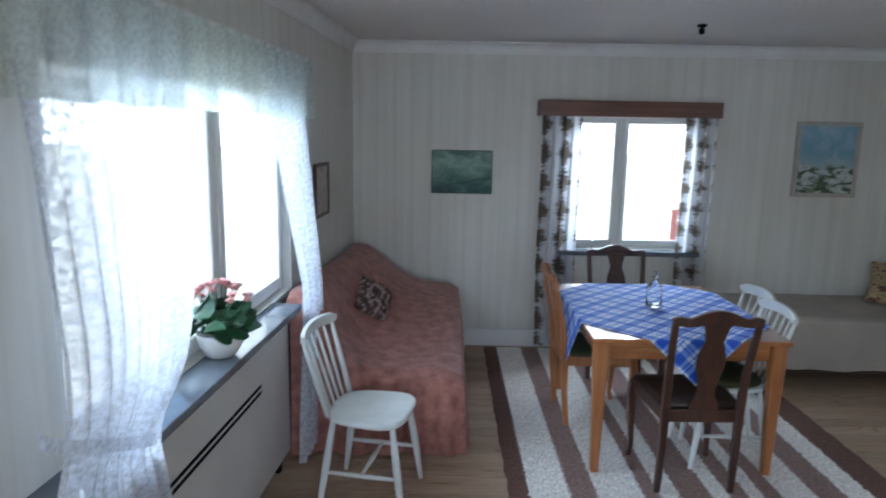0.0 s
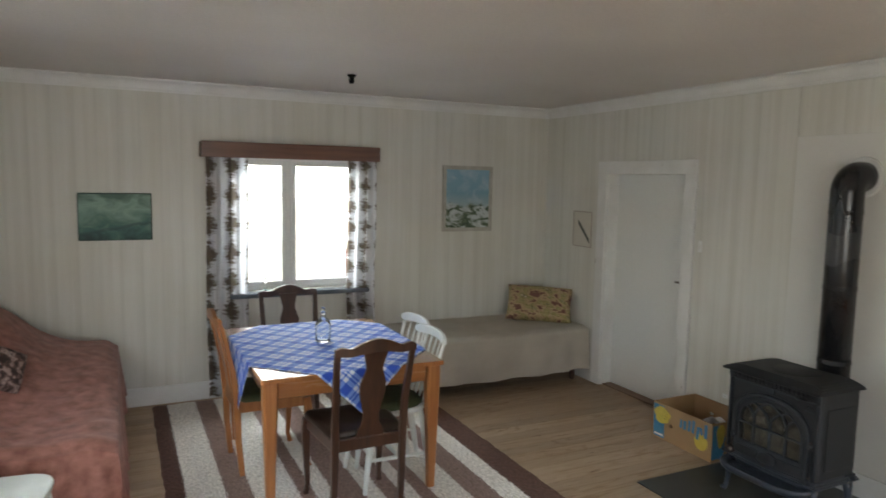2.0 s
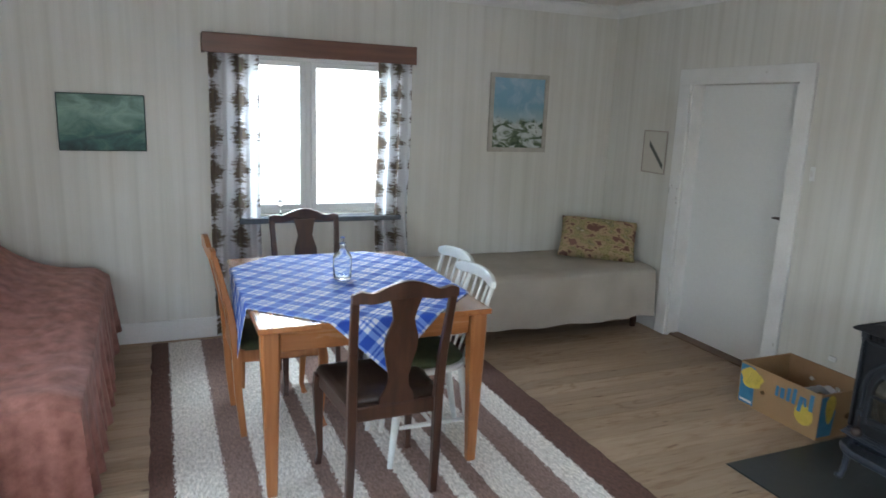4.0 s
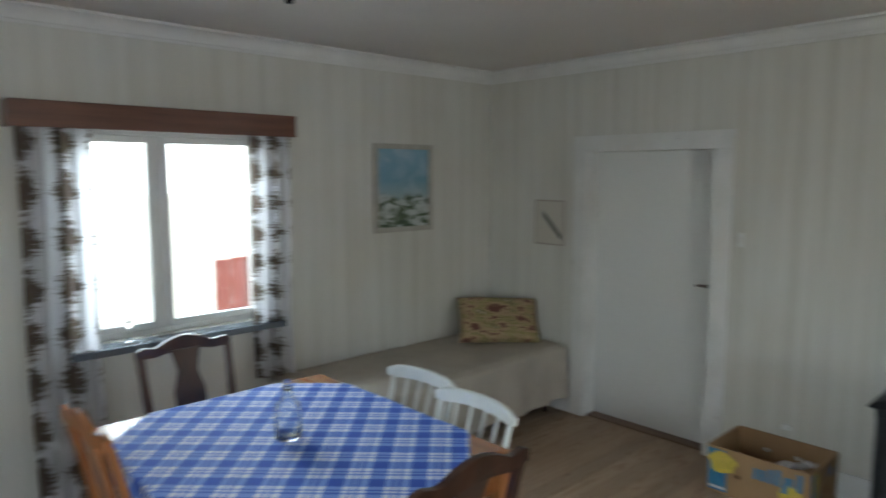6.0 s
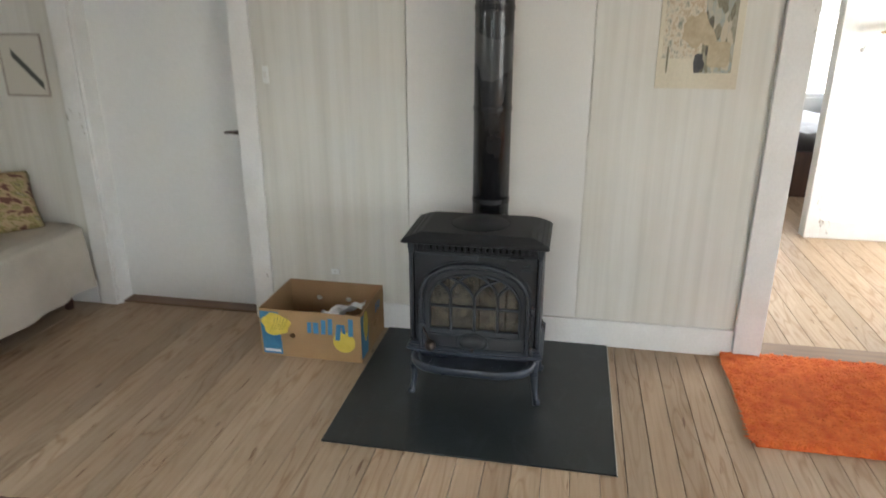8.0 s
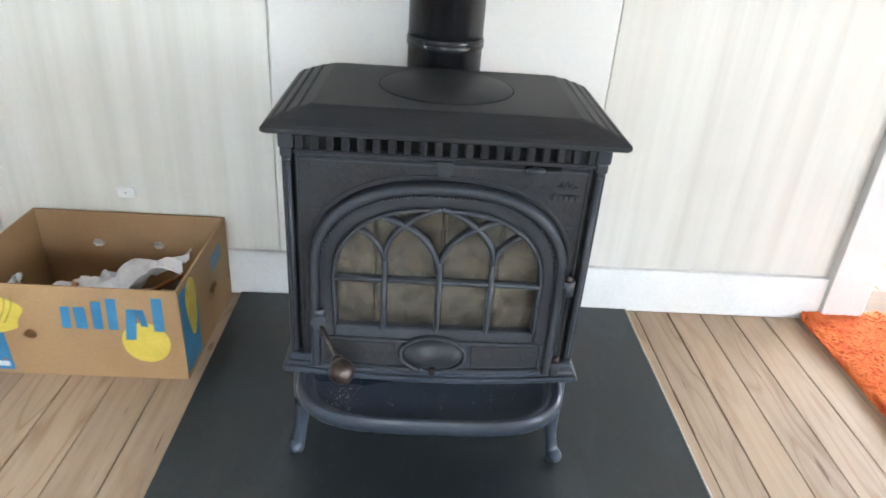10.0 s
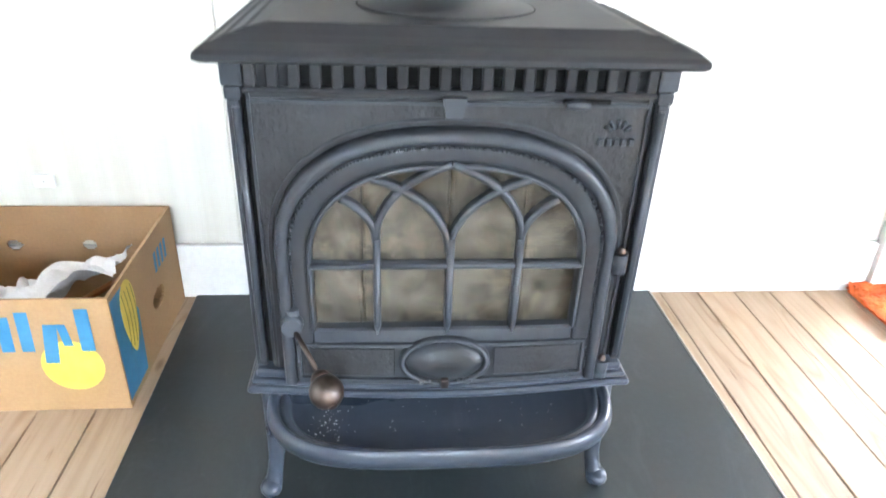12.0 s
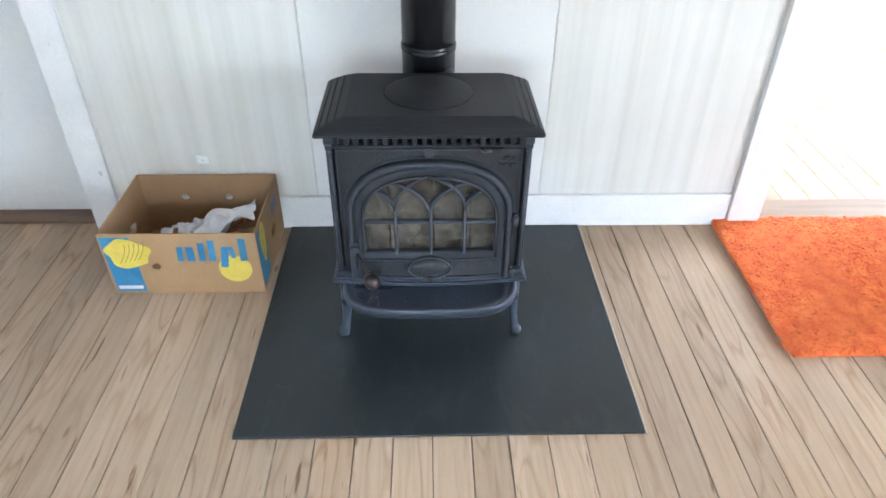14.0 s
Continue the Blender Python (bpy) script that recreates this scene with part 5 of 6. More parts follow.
# ---- carton ----
def carton():
    x0, x1, y0, y1, h, w = 3.612, 3.998, 2.852, 3.362, 0.246, 0.005
    t = thing("cardboard_box", "open brown banana carton with blue and yellow print, holding paper scraps", "box")

    def side(name, length, holes, material):
        """A panel in the a-z plane, a from 0 to length, with round holes (a, z, r)."""
        bm = bmesh.new()
        nu, nv = 100, 50
        vs = {}
        for k in range(nu):
            for j in range(nv):
                a, z = (k + 0.5) / nu * length, (j + 0.5) / nv * h
                if any(((a - c[0]) / c[2]) ** 2 + ((z - c[1]) / c[3]) ** 2 < 1 for c in holes):
                    continue
                quad = []
                for p, q in ((k, j), (k + 1, j), (k + 1, j + 1), (k, j + 1)):
                    if (p, q) not in vs:
                        vs[p, q] = bm.verts.new((p / nu * length, 0, q / nv * h))
                    quad.append(vs[p, q])
                bm.faces.new(quad)
        made = bmesh.ops.extrude_face_region(bm, geom=bm.faces[:])["geom"]
        bmesh.ops.translate(bm, verts=[v for v in made if isinstance(v, bmesh.types.BMVert)], vec=(0, w, 0))
        return part(name, bm, material, t)

    front = side("front_panel", y1 - y0, [(0.165, 0.115, 0.016, 0.012)], CARD)
    front.matrix_basis = pose(x0 + w, y1, 0.001, 0, 0, -90) @ Matrix.Diagonal((1, -1, 1, 1))
    back = side("back_panel", y1 - y0, [(0.16, 0.15, 0.016, 0.013), (0.32, 0.15, 0.016, 0.013)], CARD_IN)
    back.matrix_basis = pose(x1, y1, 0.001, 0, 0, -90) @ Matrix.Diagonal((1, -1, 1, 1))
    for name, y in (("end_panel", y0), ("end_panel", y1 - w)):
        e = side(name, x1 - x0 - 2 * w, [(0.225, 0.105, 0.038, 0.021), (0.075, 0.155, 0.012, 0.016)], CARD)
        e.matrix_basis = pose(x0 + w, y, 0.001)
    part("bottom_panel", block(bmesh.new(), x0 + w, x1 - w, y0 + w, y1 - w, 0.001, 0.006), CARD_IN, t)
    # printed shapes on the long front (seen from -x: y runs to the left)
    X = x0 - 0.0008

    def print_on(name, pts, material, lift=0.0):
        bm = bmesh.new()
        bm.faces.new([bm.verts.new((X - lift, y1 - a, z)) for a, z in pts])
        part(name, bm, material, t)
    print_on("blue_patch", [(0.012, 0.012), (0.110, 0.012), (0.100, 0.235), (0.004, 0.235)], INK_BLUE)
    hand = [(0.085 + 0.072 * math.cos(a) * (1 + 0.12 * math.sin(5 * a)), 0.170 + 0.058 * math.sin(a) * (1 + 0.10 * math.cos(3 * a))) for a in [2 * math.pi * k / 40 for k in range(40)]]
    print_on("banana_print", hand, INK_YELLOW, 0.0004)
    for k in range(5):
        pts = [(0.050 + 0.016 * k + 0.030 * math.sin(b * 1.6), 0.130 + 0.012 * k * 0.3 + 0.075 * b) for b in [j / 8 for j in range(9)]]
        bm = bar(bmesh.new(), [(X - 0.0006, y1 - a, z) for a, z in pts], 0.0024, 0.0006, (1, 0, 0))
        part("banana_line", bm, INK_GREEN, t)
    print_on("white_strip", [(0.018, 0.022), (0.100, 0.022), (0.100, 0.036), (0.018, 0.036)], PAPER, 0.0004)
    print_on("sun_disc", [(0.425 + 0.055 * math.cos(a), 0.105 + 0.055 * math.sin(a)) for a in [2 * math.pi * k / 36 for k in range(36)]], INK_YELLOW)
    # a word mark as plain bars
    strokes = ((0.242, 0.262, 0.138, 0.196, 0.004), (0.274, 0.300, 0.138, 0.196, 0.0), (0.312, 0.334, 0.138, 0.212, 0.004), (0.346, 0.368, 0.138, 0.222, 0.004),
               (0.380, 0.404, 0.112, 0.196, 0.012), (0.420, 0.436, 0.150, 0.196, -0.006), (0.448, 0.472, 0.138, 0.228, 0.002))
    for k, (a0, a1, z0, z1, slant) in enumerate(strokes):
        print_on("print_bar", [(a0, z0), (a1, z0), (a1 + slant, z1), (a0 + slant, z1)], INK_BLUE, 0.0006 + 0.00008 * k)
    # print on the end panel that faces the hearth
    def end_print(name, pts, material, lift=0.0):
        bm = bmesh.new()
        bm.faces.new([bm.verts.new((x0 + a, y0 - 0.0008 - lift, z)) for a, z in pts])
        part(name, bm, material, t)
    end_print("blue_patch", [(0.004, 0.016), (0.105, 0.016), (0.118, 0.150), (0.060, 0.235), (0.004, 0.235)], INK_BLUE)
    bunch = [(0.075 + (0.034 + 0.012 * math.sin(a)) * math.cos(a), 0.160 + 0.078 * math.sin(a)) for a in [2 * math.pi * k / 30 for k in range(30)]]
    end_print("banana_print", [p for p in bunch if math.hypot(p[0] - 0.075, p[1] - 0.155) > 0.02], INK_YELLOW, 0.0004)
    for k in range(4):
        pts = [(0.052 + 0.015 * k + 0.008 * math.sin(3 * b), 0.100 + 0.120 * b) for b in [j / 8 for j in range(9)]]
        part("banana_line", bar(bmesh.new(), [(x0 + a, y0 - 0.0016, z) for a, z in pts], 0.0024, 0.0006, (0, 1, 0)), INK_GREEN, t)
    for k in range(4):
        end_print("print_bar", [(0.235 + 0.022 * k, 0.160), (0.249 + 0.022 * k, 0.160), (0.252 + 0.022 * k, 0.205), (0.238 + 0.022 * k, 0.205)], INK_BLUE)
    return x0, x1, y0, y1


bx = carton()


def scrap(name, at, size, seed, label, material, category):
    """Crumpled sheet."""
    rng = random.Random(seed)
    o = [rng.uniform(0, 50) for _ in range(3)]

    def place(a, b):
        p = Vector(((a - 0.5) * size[0], (b - 0.5) * size[1], 0))
        p.z = size[2] * (noise.noise((a * 2.2 + o[0], b * 2.2, 0)) + 0.42 * abs(noise.noise((a * 4 + o[1], b * 4, 2)))) + size[2] * 0.6
        p.x += 0.02 * noise.noise((a * 6, b * 6 + o[2], 5))
        return p
    bm = bmesh.new()
    grid(bm, 26, 26, place)
    ob = part(name, bm, material, None, smooth=False)
    ob.matrix_basis = pose(*at)
    return tagged(ob, label, category)


scrap("crumpled_paper", (3.765, 2.985, 0.150, -16, 14, 12), (0.25, 0.23, 0.060), 1, "crumpled white paper lying in the carton", PAPER, "paper")
scrap("crumpled_paper", (3.82, 3.17, 0.07, -10, 8, 80), (0.14, 0.13, 0.05), 7, "crumpled white paper lying in the carton", PAPER, "paper")
scrap("newspaper_scrap", (3.80, 3.10, 0.012, 3, 2, 12), (0.31, 0.42, 0.03), 12, "brown paper and kindling litter in the carton", CARD, "paper")
rng = random.Random(9)
for k in range(9):
    a, x, y = rng.uniform(0, 3.1), rng.uniform(3.70, 3.90), rng.uniform(2.98, 3.22)
    r = rng.uniform(0.05, 0.10)
    z = 0.05 + 0.006 * k
    bm = bar(bmesh.new(), [(x - r * math.cos(a), y - r * math.sin(a), z), (x + r * math.cos(a), y + r * math.sin(a), z + rng.uniform(-0.01, 0.03))], 0.014, 0.010)
    tagged(part("kindling_stick", bm, OAK_X), "split pine kindling stick lying in the carton", "kindling", "kindling in the carton")


# ---- mats ----
def shag_mat(x0, x1, y0, y1):
    t = thing("shag_mat", "bright orange shaggy doormat before the open doorway", "rug")
    rng = random.Random(2)
    bm = block(bmesh.new(), x0 + 0.006, x1 - 0.006, y0 + 0.006, y1 - 0.006, 0.001, 0.012, 0.004, 1)
    part("backing", bm, SHAG, t)
    vs, fs = [], []
    for k in range(26000):
        x, y = rng.uniform(x0 + 0.004, x1 - 0.004), rng.uniform(y0 + 0.004, y1 - 0.004)
        swirl = 3.0 * noise.noise((x * 4, y * 4, 0)) + rng.gauss(0, 0.7)
        ln, hgt, wd = rng.uniform(0.022, 0.044), rng.uniform(0.013, 0.026), rng.uniform(0.0030, 0.0052)
        dx, dy = math.cos(swirl), math.sin(swirl)
        b = len(vs)
        vs += [(x - dy * wd, y + dx * wd, 0.010), (x + dy * wd, y - dx * wd, 0.010), (x + dx * ln * 0.5 + dy * wd, y + dy * ln * 0.5 - dx * wd, 0.010 + hgt * 0.8),
               (x + dx * ln * 0.5 - dy * wd, y + dy * ln * 0.5 + dx * wd, 0.010 + hgt * 0.8), (x + dx * ln, y + dy * ln, 0.010 + hgt * 0.75)]
        fs += [(b, b + 1, b + 2, b + 3), (b + 3, b + 2, b + 4)]
    me = bpy.data.meshes.new("shag_surface")
    me.from_pydata(vs, [], fs)
    me.materials.append(SHAG)
    pile = new("shag_surface", me)
    pile.parent = t
    tagged(pile, kind="stuff")


shag_mat(3.262, 4.004, 0.20, 1.170)

bm = bmesh.new()


def rug_at(a, b):
    e = min(a, 1 - a, b, 1 - b)
    x = 0.500 + 1.985 * a + 0.010 * noise.noise((b * 25, a * 3, 1))
    y = 2.535 + 2.72 * b + 0.012 * noise.noise((a * 25, 7, b))
    y -= 0.02 * (a - 0.5) * (1 - b)
    return (x, y, (0.002 if e == 0 else 0.013 + 0.0045 * noise.noise((a * 90, b * 120, 0)) + 0.003 * noise.noise((a * 9, b * 12, 4))))


grid(bm, 220, 280, rug_at)
tagged(part("striped_rug", bm, RYA), "long cream and brown striped wool pile rug on the floor", "rug")


# ---- table ----
def table(x0, x1, y0, y1, top):
    cx, cy = (x0 + x1) / 2, (y0 + y1) / 2
    t = thing("dining_table", "golden-stained pine dining table with tapered square legs", "table", pose(cx, cy, 0.016))
    hx, hy, z = (x1 - x0) / 2, (y1 - y0) / 2, top - 0.016
    part("tabletop", block(bmesh.new(), -hx, hx, -hy, hy, z - 0.024, z, 0.005, 3), OAK_Y, t)
    for s in (-1, 1):
        part("apron", block(bmesh.new(), -hx + 0.09, hx - 0.09, s * (hy - 0.05) - 0.011, s * (hy - 0.05) + 0.011, z - 0.115, z - 0.0245, 0.003, 1), OAK_X, t)
        part("apron", block(bmesh.new(), s * (hx - 0.05) - 0.011, s * (hx - 0.05) + 0.011, -hy + 0.09, hy - 0.09, z - 0.115, z - 0.0245, 0.003, 1), OAK_Y, t)
        for q in (-1, 1):
            x, y = s * (hx - 0.05), q * (hy - 0.05)
            bm = bar(bmesh.new(), [(x, y, z - 0.0245), (x, y, z - 0.13), (x, y, 0.35), (x, y, 0.0)], [0.074, 0.074, 0.058, 0.040], [0.074, 0.074, 0.058, 0.040], (1, 0, 0))
            part("leg", bm, OAK_Z, t)
    return t


TX0, TX1, TY0, TY1, TZ = 0.915, 1.905, 3.195, 4.42, 0.745
table(TX0, TX1, TY0, TY1, TZ)

bm = bmesh.new()
CX, CY, HALF = 1.415, 3.825, 0.615


def cloth_at(a, b):
    s, q = (a - 0.5) * 2 * HALF, (b - 0.5) * 2 * HALF
    ang = radians(46)
    x, y = CX + s * math.cos(ang) - q * math.sin(ang), CY + s * math.sin(ang) + q * math.cos(ang)
    z = TZ + 0.0035 + 0.0008 * noise.noise((s * 9, q * 9, 0))
    over = 0.0
    r = 0.006
    for lo, hi, axis in ((TX0 - r, TX1 + r, 0), (TY0 - r, TY1 + r, 1)):
        v = (x, y)[axis]
        if v < lo or v > hi:
            d = lo - v if v < lo else v - hi
            over = max(over, d)
            v = (lo - 0.004 - 0.03 * d if v < lo else hi + 0.004 + 0.03 * d)
            x, y = (v, y) if axis == 0 else (x, v)
    return (x, y, z - over)


grid(bm, 96, 96, cloth_at)
ob = part("tablecloth", bm, CHECK)
tagged(ob, "blue and white checked tablecloth laid cornerwise on the table", "tablecloth")
sol = ob.modifiers.new("thickness", "SOLIDIFY")
sol.thickness, sol.offset = 0.0012, 1.0

vase = thing("glass_carafe", "clear glass carafe with a narrow neck on the checked cloth", "carafe", pose(1.405, 3.84, TZ + 0.005))
prof = [(0.001, 0.0), (0.040, 0.0), (0.045, 0.006), (0.046, 0.09), (0.044, 0.115), (0.030, 0.135), (0.017, 0.150), (0.0155, 0.172), (0.019, 0.180)]
inner = [(0.0165, 0.180), (0.013, 0.172), (0.0145, 0.150), (0.027, 0.133), (0.041, 0.113), (0.043, 0.090), (0.042, 0.014), (0.036, 0.010), (0.001, 0.010)]
part("bottle", lathe(bmesh.new(), prof + inner, seg=32, cap=False), CLEAR, vase)
part("stopper", lathe(bmesh.new(), [(0.001, 0.168), (0.012, 0.170), (0.0125, 0.181), (0.008, 0.186), (0.015, 0.198), (0.011, 0.210), (0.001, 0.213)], seg=20, cap=False), CLEAR, vase)


# ---- chairs ----
def splat_chair(label, woodwork, seat_mat, m, group=""):
    """Urn-splat dining chair; front towards +y, back posts at y = -0.2."""
    t = thing("dining_chair", label, "chair", m, group)
    for s in (-1, 1):
        pts = [(s * 0.182, -0.175, 0.0), (s * 0.180, -0.195, 0.22), (s * 0.179, -0.200, 0.43), (s * 0.183, -0.222, 0.62), (s * 0.190, -0.262, 0.80), (s * 0.193, -0.282, 0.885)]
        part("back_leg", bar(bmesh.new(), pts, [0.030, 0.033, 0.037, 0.034, 0.030, 0.030], [0.030, 0.034, 0.040, 0.030, 0.024, 0.022], (0, 1, 0)), woodwork, t)
        pts = [(s * 0.208, 0.195, 0.425), (s * 0.214, 0.205, 0.36), (s * 0.212, 0.200, 0.20), (s * 0.208, 0.192, 0.06), (s * 0.212, 0.204, 0.015), (s * 0.214, 0.208, 0.0)]
        part("front_leg", bar(bmesh.new(), pts, [0.046, 0.044, 0.032, 0.024, 0.026, 0.032], [0.046, 0.044, 0.032, 0.024, 0.026, 0.032], (0, 1, 0)), woodwork, t)
        part("side_rail", bar(bmesh.new(), [(s * 0.182, -0.185, 0.405), (s * 0.205, 0.19, 0.405)], 0.022, 0.062), woodwork, t)
    part("front_rail", bar(bmesh.new(), [(-0.19, 0.200, 0.405), (0.19, 0.200, 0.405)], 0.022, 0.062), woodwork, t)
    part("back_rail", bar(bmesh.new(), [(-0.165, -0.195, 0.405), (0.165, -0.195, 0.405)], 0.022, 0.062), woodwork, t)
    # crest with a raised middle and dipped shoulders
    bm = bmesh.new()
    top, low = [], []
    for k in range(41):
        u = -1 + k / 20
        rise = 0.030 * math.exp(-(u / 0.42) ** 2) - 0.012 * math.exp(-((abs(u) - 0.62) / 0.16) ** 2)
        top.append((0.208 * u, 0.925 + rise - 0.012 * max(0, abs(u) - 0.86) / 0.14))
        low.append((0.208 * u, 0.880 + 0.4 * rise))
    pts = low + top[::-1]
    outline(bm, pts, 0.022, "y")
    for v in bm.verts:
        v.co.y += -0.300 + 0.022 * (1 - (v.co.x / 0.21) ** 2) * -0.6
    part("crest_rail", bm, woodwork, t)
    bm = bmesh.new()
    shape = [(0.072, 0.440), (0.066, 0.475), (0.045, 0.51), (0.040, 0.55), (0.052, 0.61), (0.066, 0.67), (0.066, 0.72), (0.050, 0.77), (0.042, 0.80), (0.052, 0.85), (0.066, 0.895)]
    rows = []
    for hw, z in shape:
        y = -0.205 - 0.085 * max(0.0, (z - 0.44) / 0.46) ** 1.3
        rows.append([bm.verts.new((s * hw, y + o, z)) for s, o in ((-1, -0.006), (1, -0.006), (1, 0.007), (-1, 0.007))])
    for a, c in zip(rows, rows[1:]):
        for k in range(4):
            bm.faces.new((a[k], a[(k + 1) % 4], c[(k + 1) % 4], c[k]))
    bm.faces.new(rows[0])
    bm.faces.new(rows[-1][::-1])
    part("splat", bm, woodwork, t, "urn-shaped back splat")
    bm = bmesh.new()
    rows = []
    for k, z in ((1.0, 0.432), (1.0, 0.448), (0.97, 0.462), (0.85, 0.470), (0.5, 0.475)):
        rows.append([bm.verts.new((x * k, 0.005 + y * k, z)) for x, y in ((-0.180, -0.185), (0.180, -0.185), (0.195, -0.165), (0.222, 0.190), (0.205, 0.212), (-0.205, 0.212), (-0.222, 0.190), (-0.195, -0.165))])
    for a, c in zip(rows, rows[1:]):
        for k in range(8):
            bm.faces.new((a[k], a[(k + 1) % 8], c[(k + 1) % 8], c[k])).smooth = True
    bm.faces.new(rows[-1])
    bm.faces.new(rows[0][::-1])
    part("seat", bm, seat_mat, t)
    return t


RUGZ = 0.0155
splat_chair("dark mahogany dining chair with an urn splat back and leather seat", MAHOG, LEATHER, pose(1.412, 3.235, RUGZ, 0, 0, 1), "dark chairs at the table")
splat_chair("dark mahogany dining chair with an urn splat back and leather seat", MAHOG, LEATHER, pose(1.392, 4.40, RUGZ - 0.002, 0, 0, 181), "dark chairs at the table")
splat_chair("golden oak dining chair with an olive green upholstered seat", OAK_Z, OLIVE, pose(1.085, 3.985, RUGZ, 0, 0, -88))


def spindle_chair(m, pad, group=""):
    """White stick-back kitchen chair; front towards +y."""
    label = "white painted spindle-back kitchen chair" + (" with a green seat pad" if pad else " with a shaped seat, beside the sofa")
    t = thing("spindle_chair", label, "chair", m, group)
    bm = bmesh.new()
    ring_pts = []
    for k in range(36):
        a = 2 * math.pi * k / 36
        x = 0.205 * math.copysign(abs(math.cos(a)) ** 0.62, math.cos(a))
        y = 0.195 * math.copysign(abs(math.sin(a)) ** 0.62, math.sin(a))
        ring_pts.append((x * (1 + 0.10 * (y / 0.195)), y))
    rows = []
    for k, z in ((0.90, 0.418), (0.985, 0.424), (1.0, 0.434), (0.985, 0.444), (0.93, 0.448), (0.7, 0.442), (0.35, 0.439), (0.05, 0.439)):
        rows.append([bm.verts.new((x * k, y * k, z)) for x, y in ring_pts])
    for a, c in zip(rows, rows[1:]):
        for k in range(36):
            bm.faces.new((a[k], a[(k + 1) % 36], c[(k + 1) % 36], c[k])).smooth = True
    bm.faces.new(rows[0][::-1])
    bm.faces.new(rows[-1])
    part("seat", bm, CHAIR_WHITE, t)
    legs = {}
    for s in (-1, 1):
        for q in (-1, 1):
            a, c = Vector((s * 0.150, q * 0.140, 0.424)), Vector((s * 0.190, q * 0.200, 0.0))
            legs[s, q] = (a, c)
            pts = [a.lerp(c, f) for f in (0, 0.25, 0.5, 0.8, 1)]
            part("leg", tube(bmesh.new(), pts, [0.013, 0.017, 0.019, 0.015, 0.012], 12), CHAIR_WHITE, t)
    mids = []
    for s in (-1, 1):
        p, r = legs[s, -1][0].lerp(legs[s, -1][1], 0.58), legs[s, 1][0].lerp(legs[s, 1][1], 0.58)
        mids.append(p.lerp(r, 0.5))
        part("stretcher", tube(bmesh.new(), [p, p.lerp(r, 0.5), r], [0.008, 0.012, 0.008], 10), CHAIR_WHITE, t)
    part("stretcher", tube(bmesh.new(), [mids[0], mids[0].lerp(mids[1], 0.5), mids[1]], [0.008, 0.012, 0.008], 10), CHAIR_WHITE, t)

    def crest(u):
        return Vector((0.192 * u, -0.262 - 0.030 * (1 - u * u), 0.815 + 0.012 * (1 - u * u)))
    bm = bar(bmesh.new(), [crest(-1.06 + k * 0.106) for k in range(21)], 0.022, [0.030, 0.042] + [0.052] * 17 + [0.042, 0.030])
    part("crest_rail", bm, CHAIR_WHITE, t)
    for u in (-0.92, 0.92):
        a, c = Vector((0.165 * u, -0.165, 0.442)), crest(u) - Vector((0, 0, 0.02))
        part("back_post", tube(bmesh.new(), [a, a.lerp(c, 0.5), c], [0.013, 0.013, 0.010], 10), CHAIR_WHITE, t)
    for u in (-0.55, -0.18, 0.18, 0.55):
        a, c = Vector((0.16 * u, -0.175, 0.442)), crest(u) - Vector((0, 0, 0.02))
        part("spindle", tube(bmesh.new(), [a, a.lerp(c, 0.45), c], [0.006, 0.0085, 0.006], 8), CHAIR_WHITE, t)
    if pad:
        bm = bmesh.new()
        rows = [[bm.verts.new((x * k, y * k + 0.005, z)) for x, y in ring_pts] for k, z in ((0.90, 0.4495), (0.95, 0.460), (0.90, 0.474), (0.6, 0.480), (0.05, 0.481))]
        for a, c in zip(rows, rows[1:]):
            for k in range(36):
                bm.faces.new((a[k], a[(k + 1) % 36], c[(k + 1) % 36], c[k])).smooth = True
        bm.faces.new(rows[0][::-1])
        bm.faces.new(rows[-1])
        part("seat_pad", bm, OLIVE, t, "thin green seat pad")
    return t


spindle_chair(pose(-0.165, 3.02, 0.001, 0, 0, -101), False)
spindle_chair(pose(1.745, 3.82, RUGZ, 0, 0, 91), True, "white chairs at the table")
spindle_chair(pose(1.685, 3.47, RUGZ, 0, 0, 89), True, "white chairs at the table")


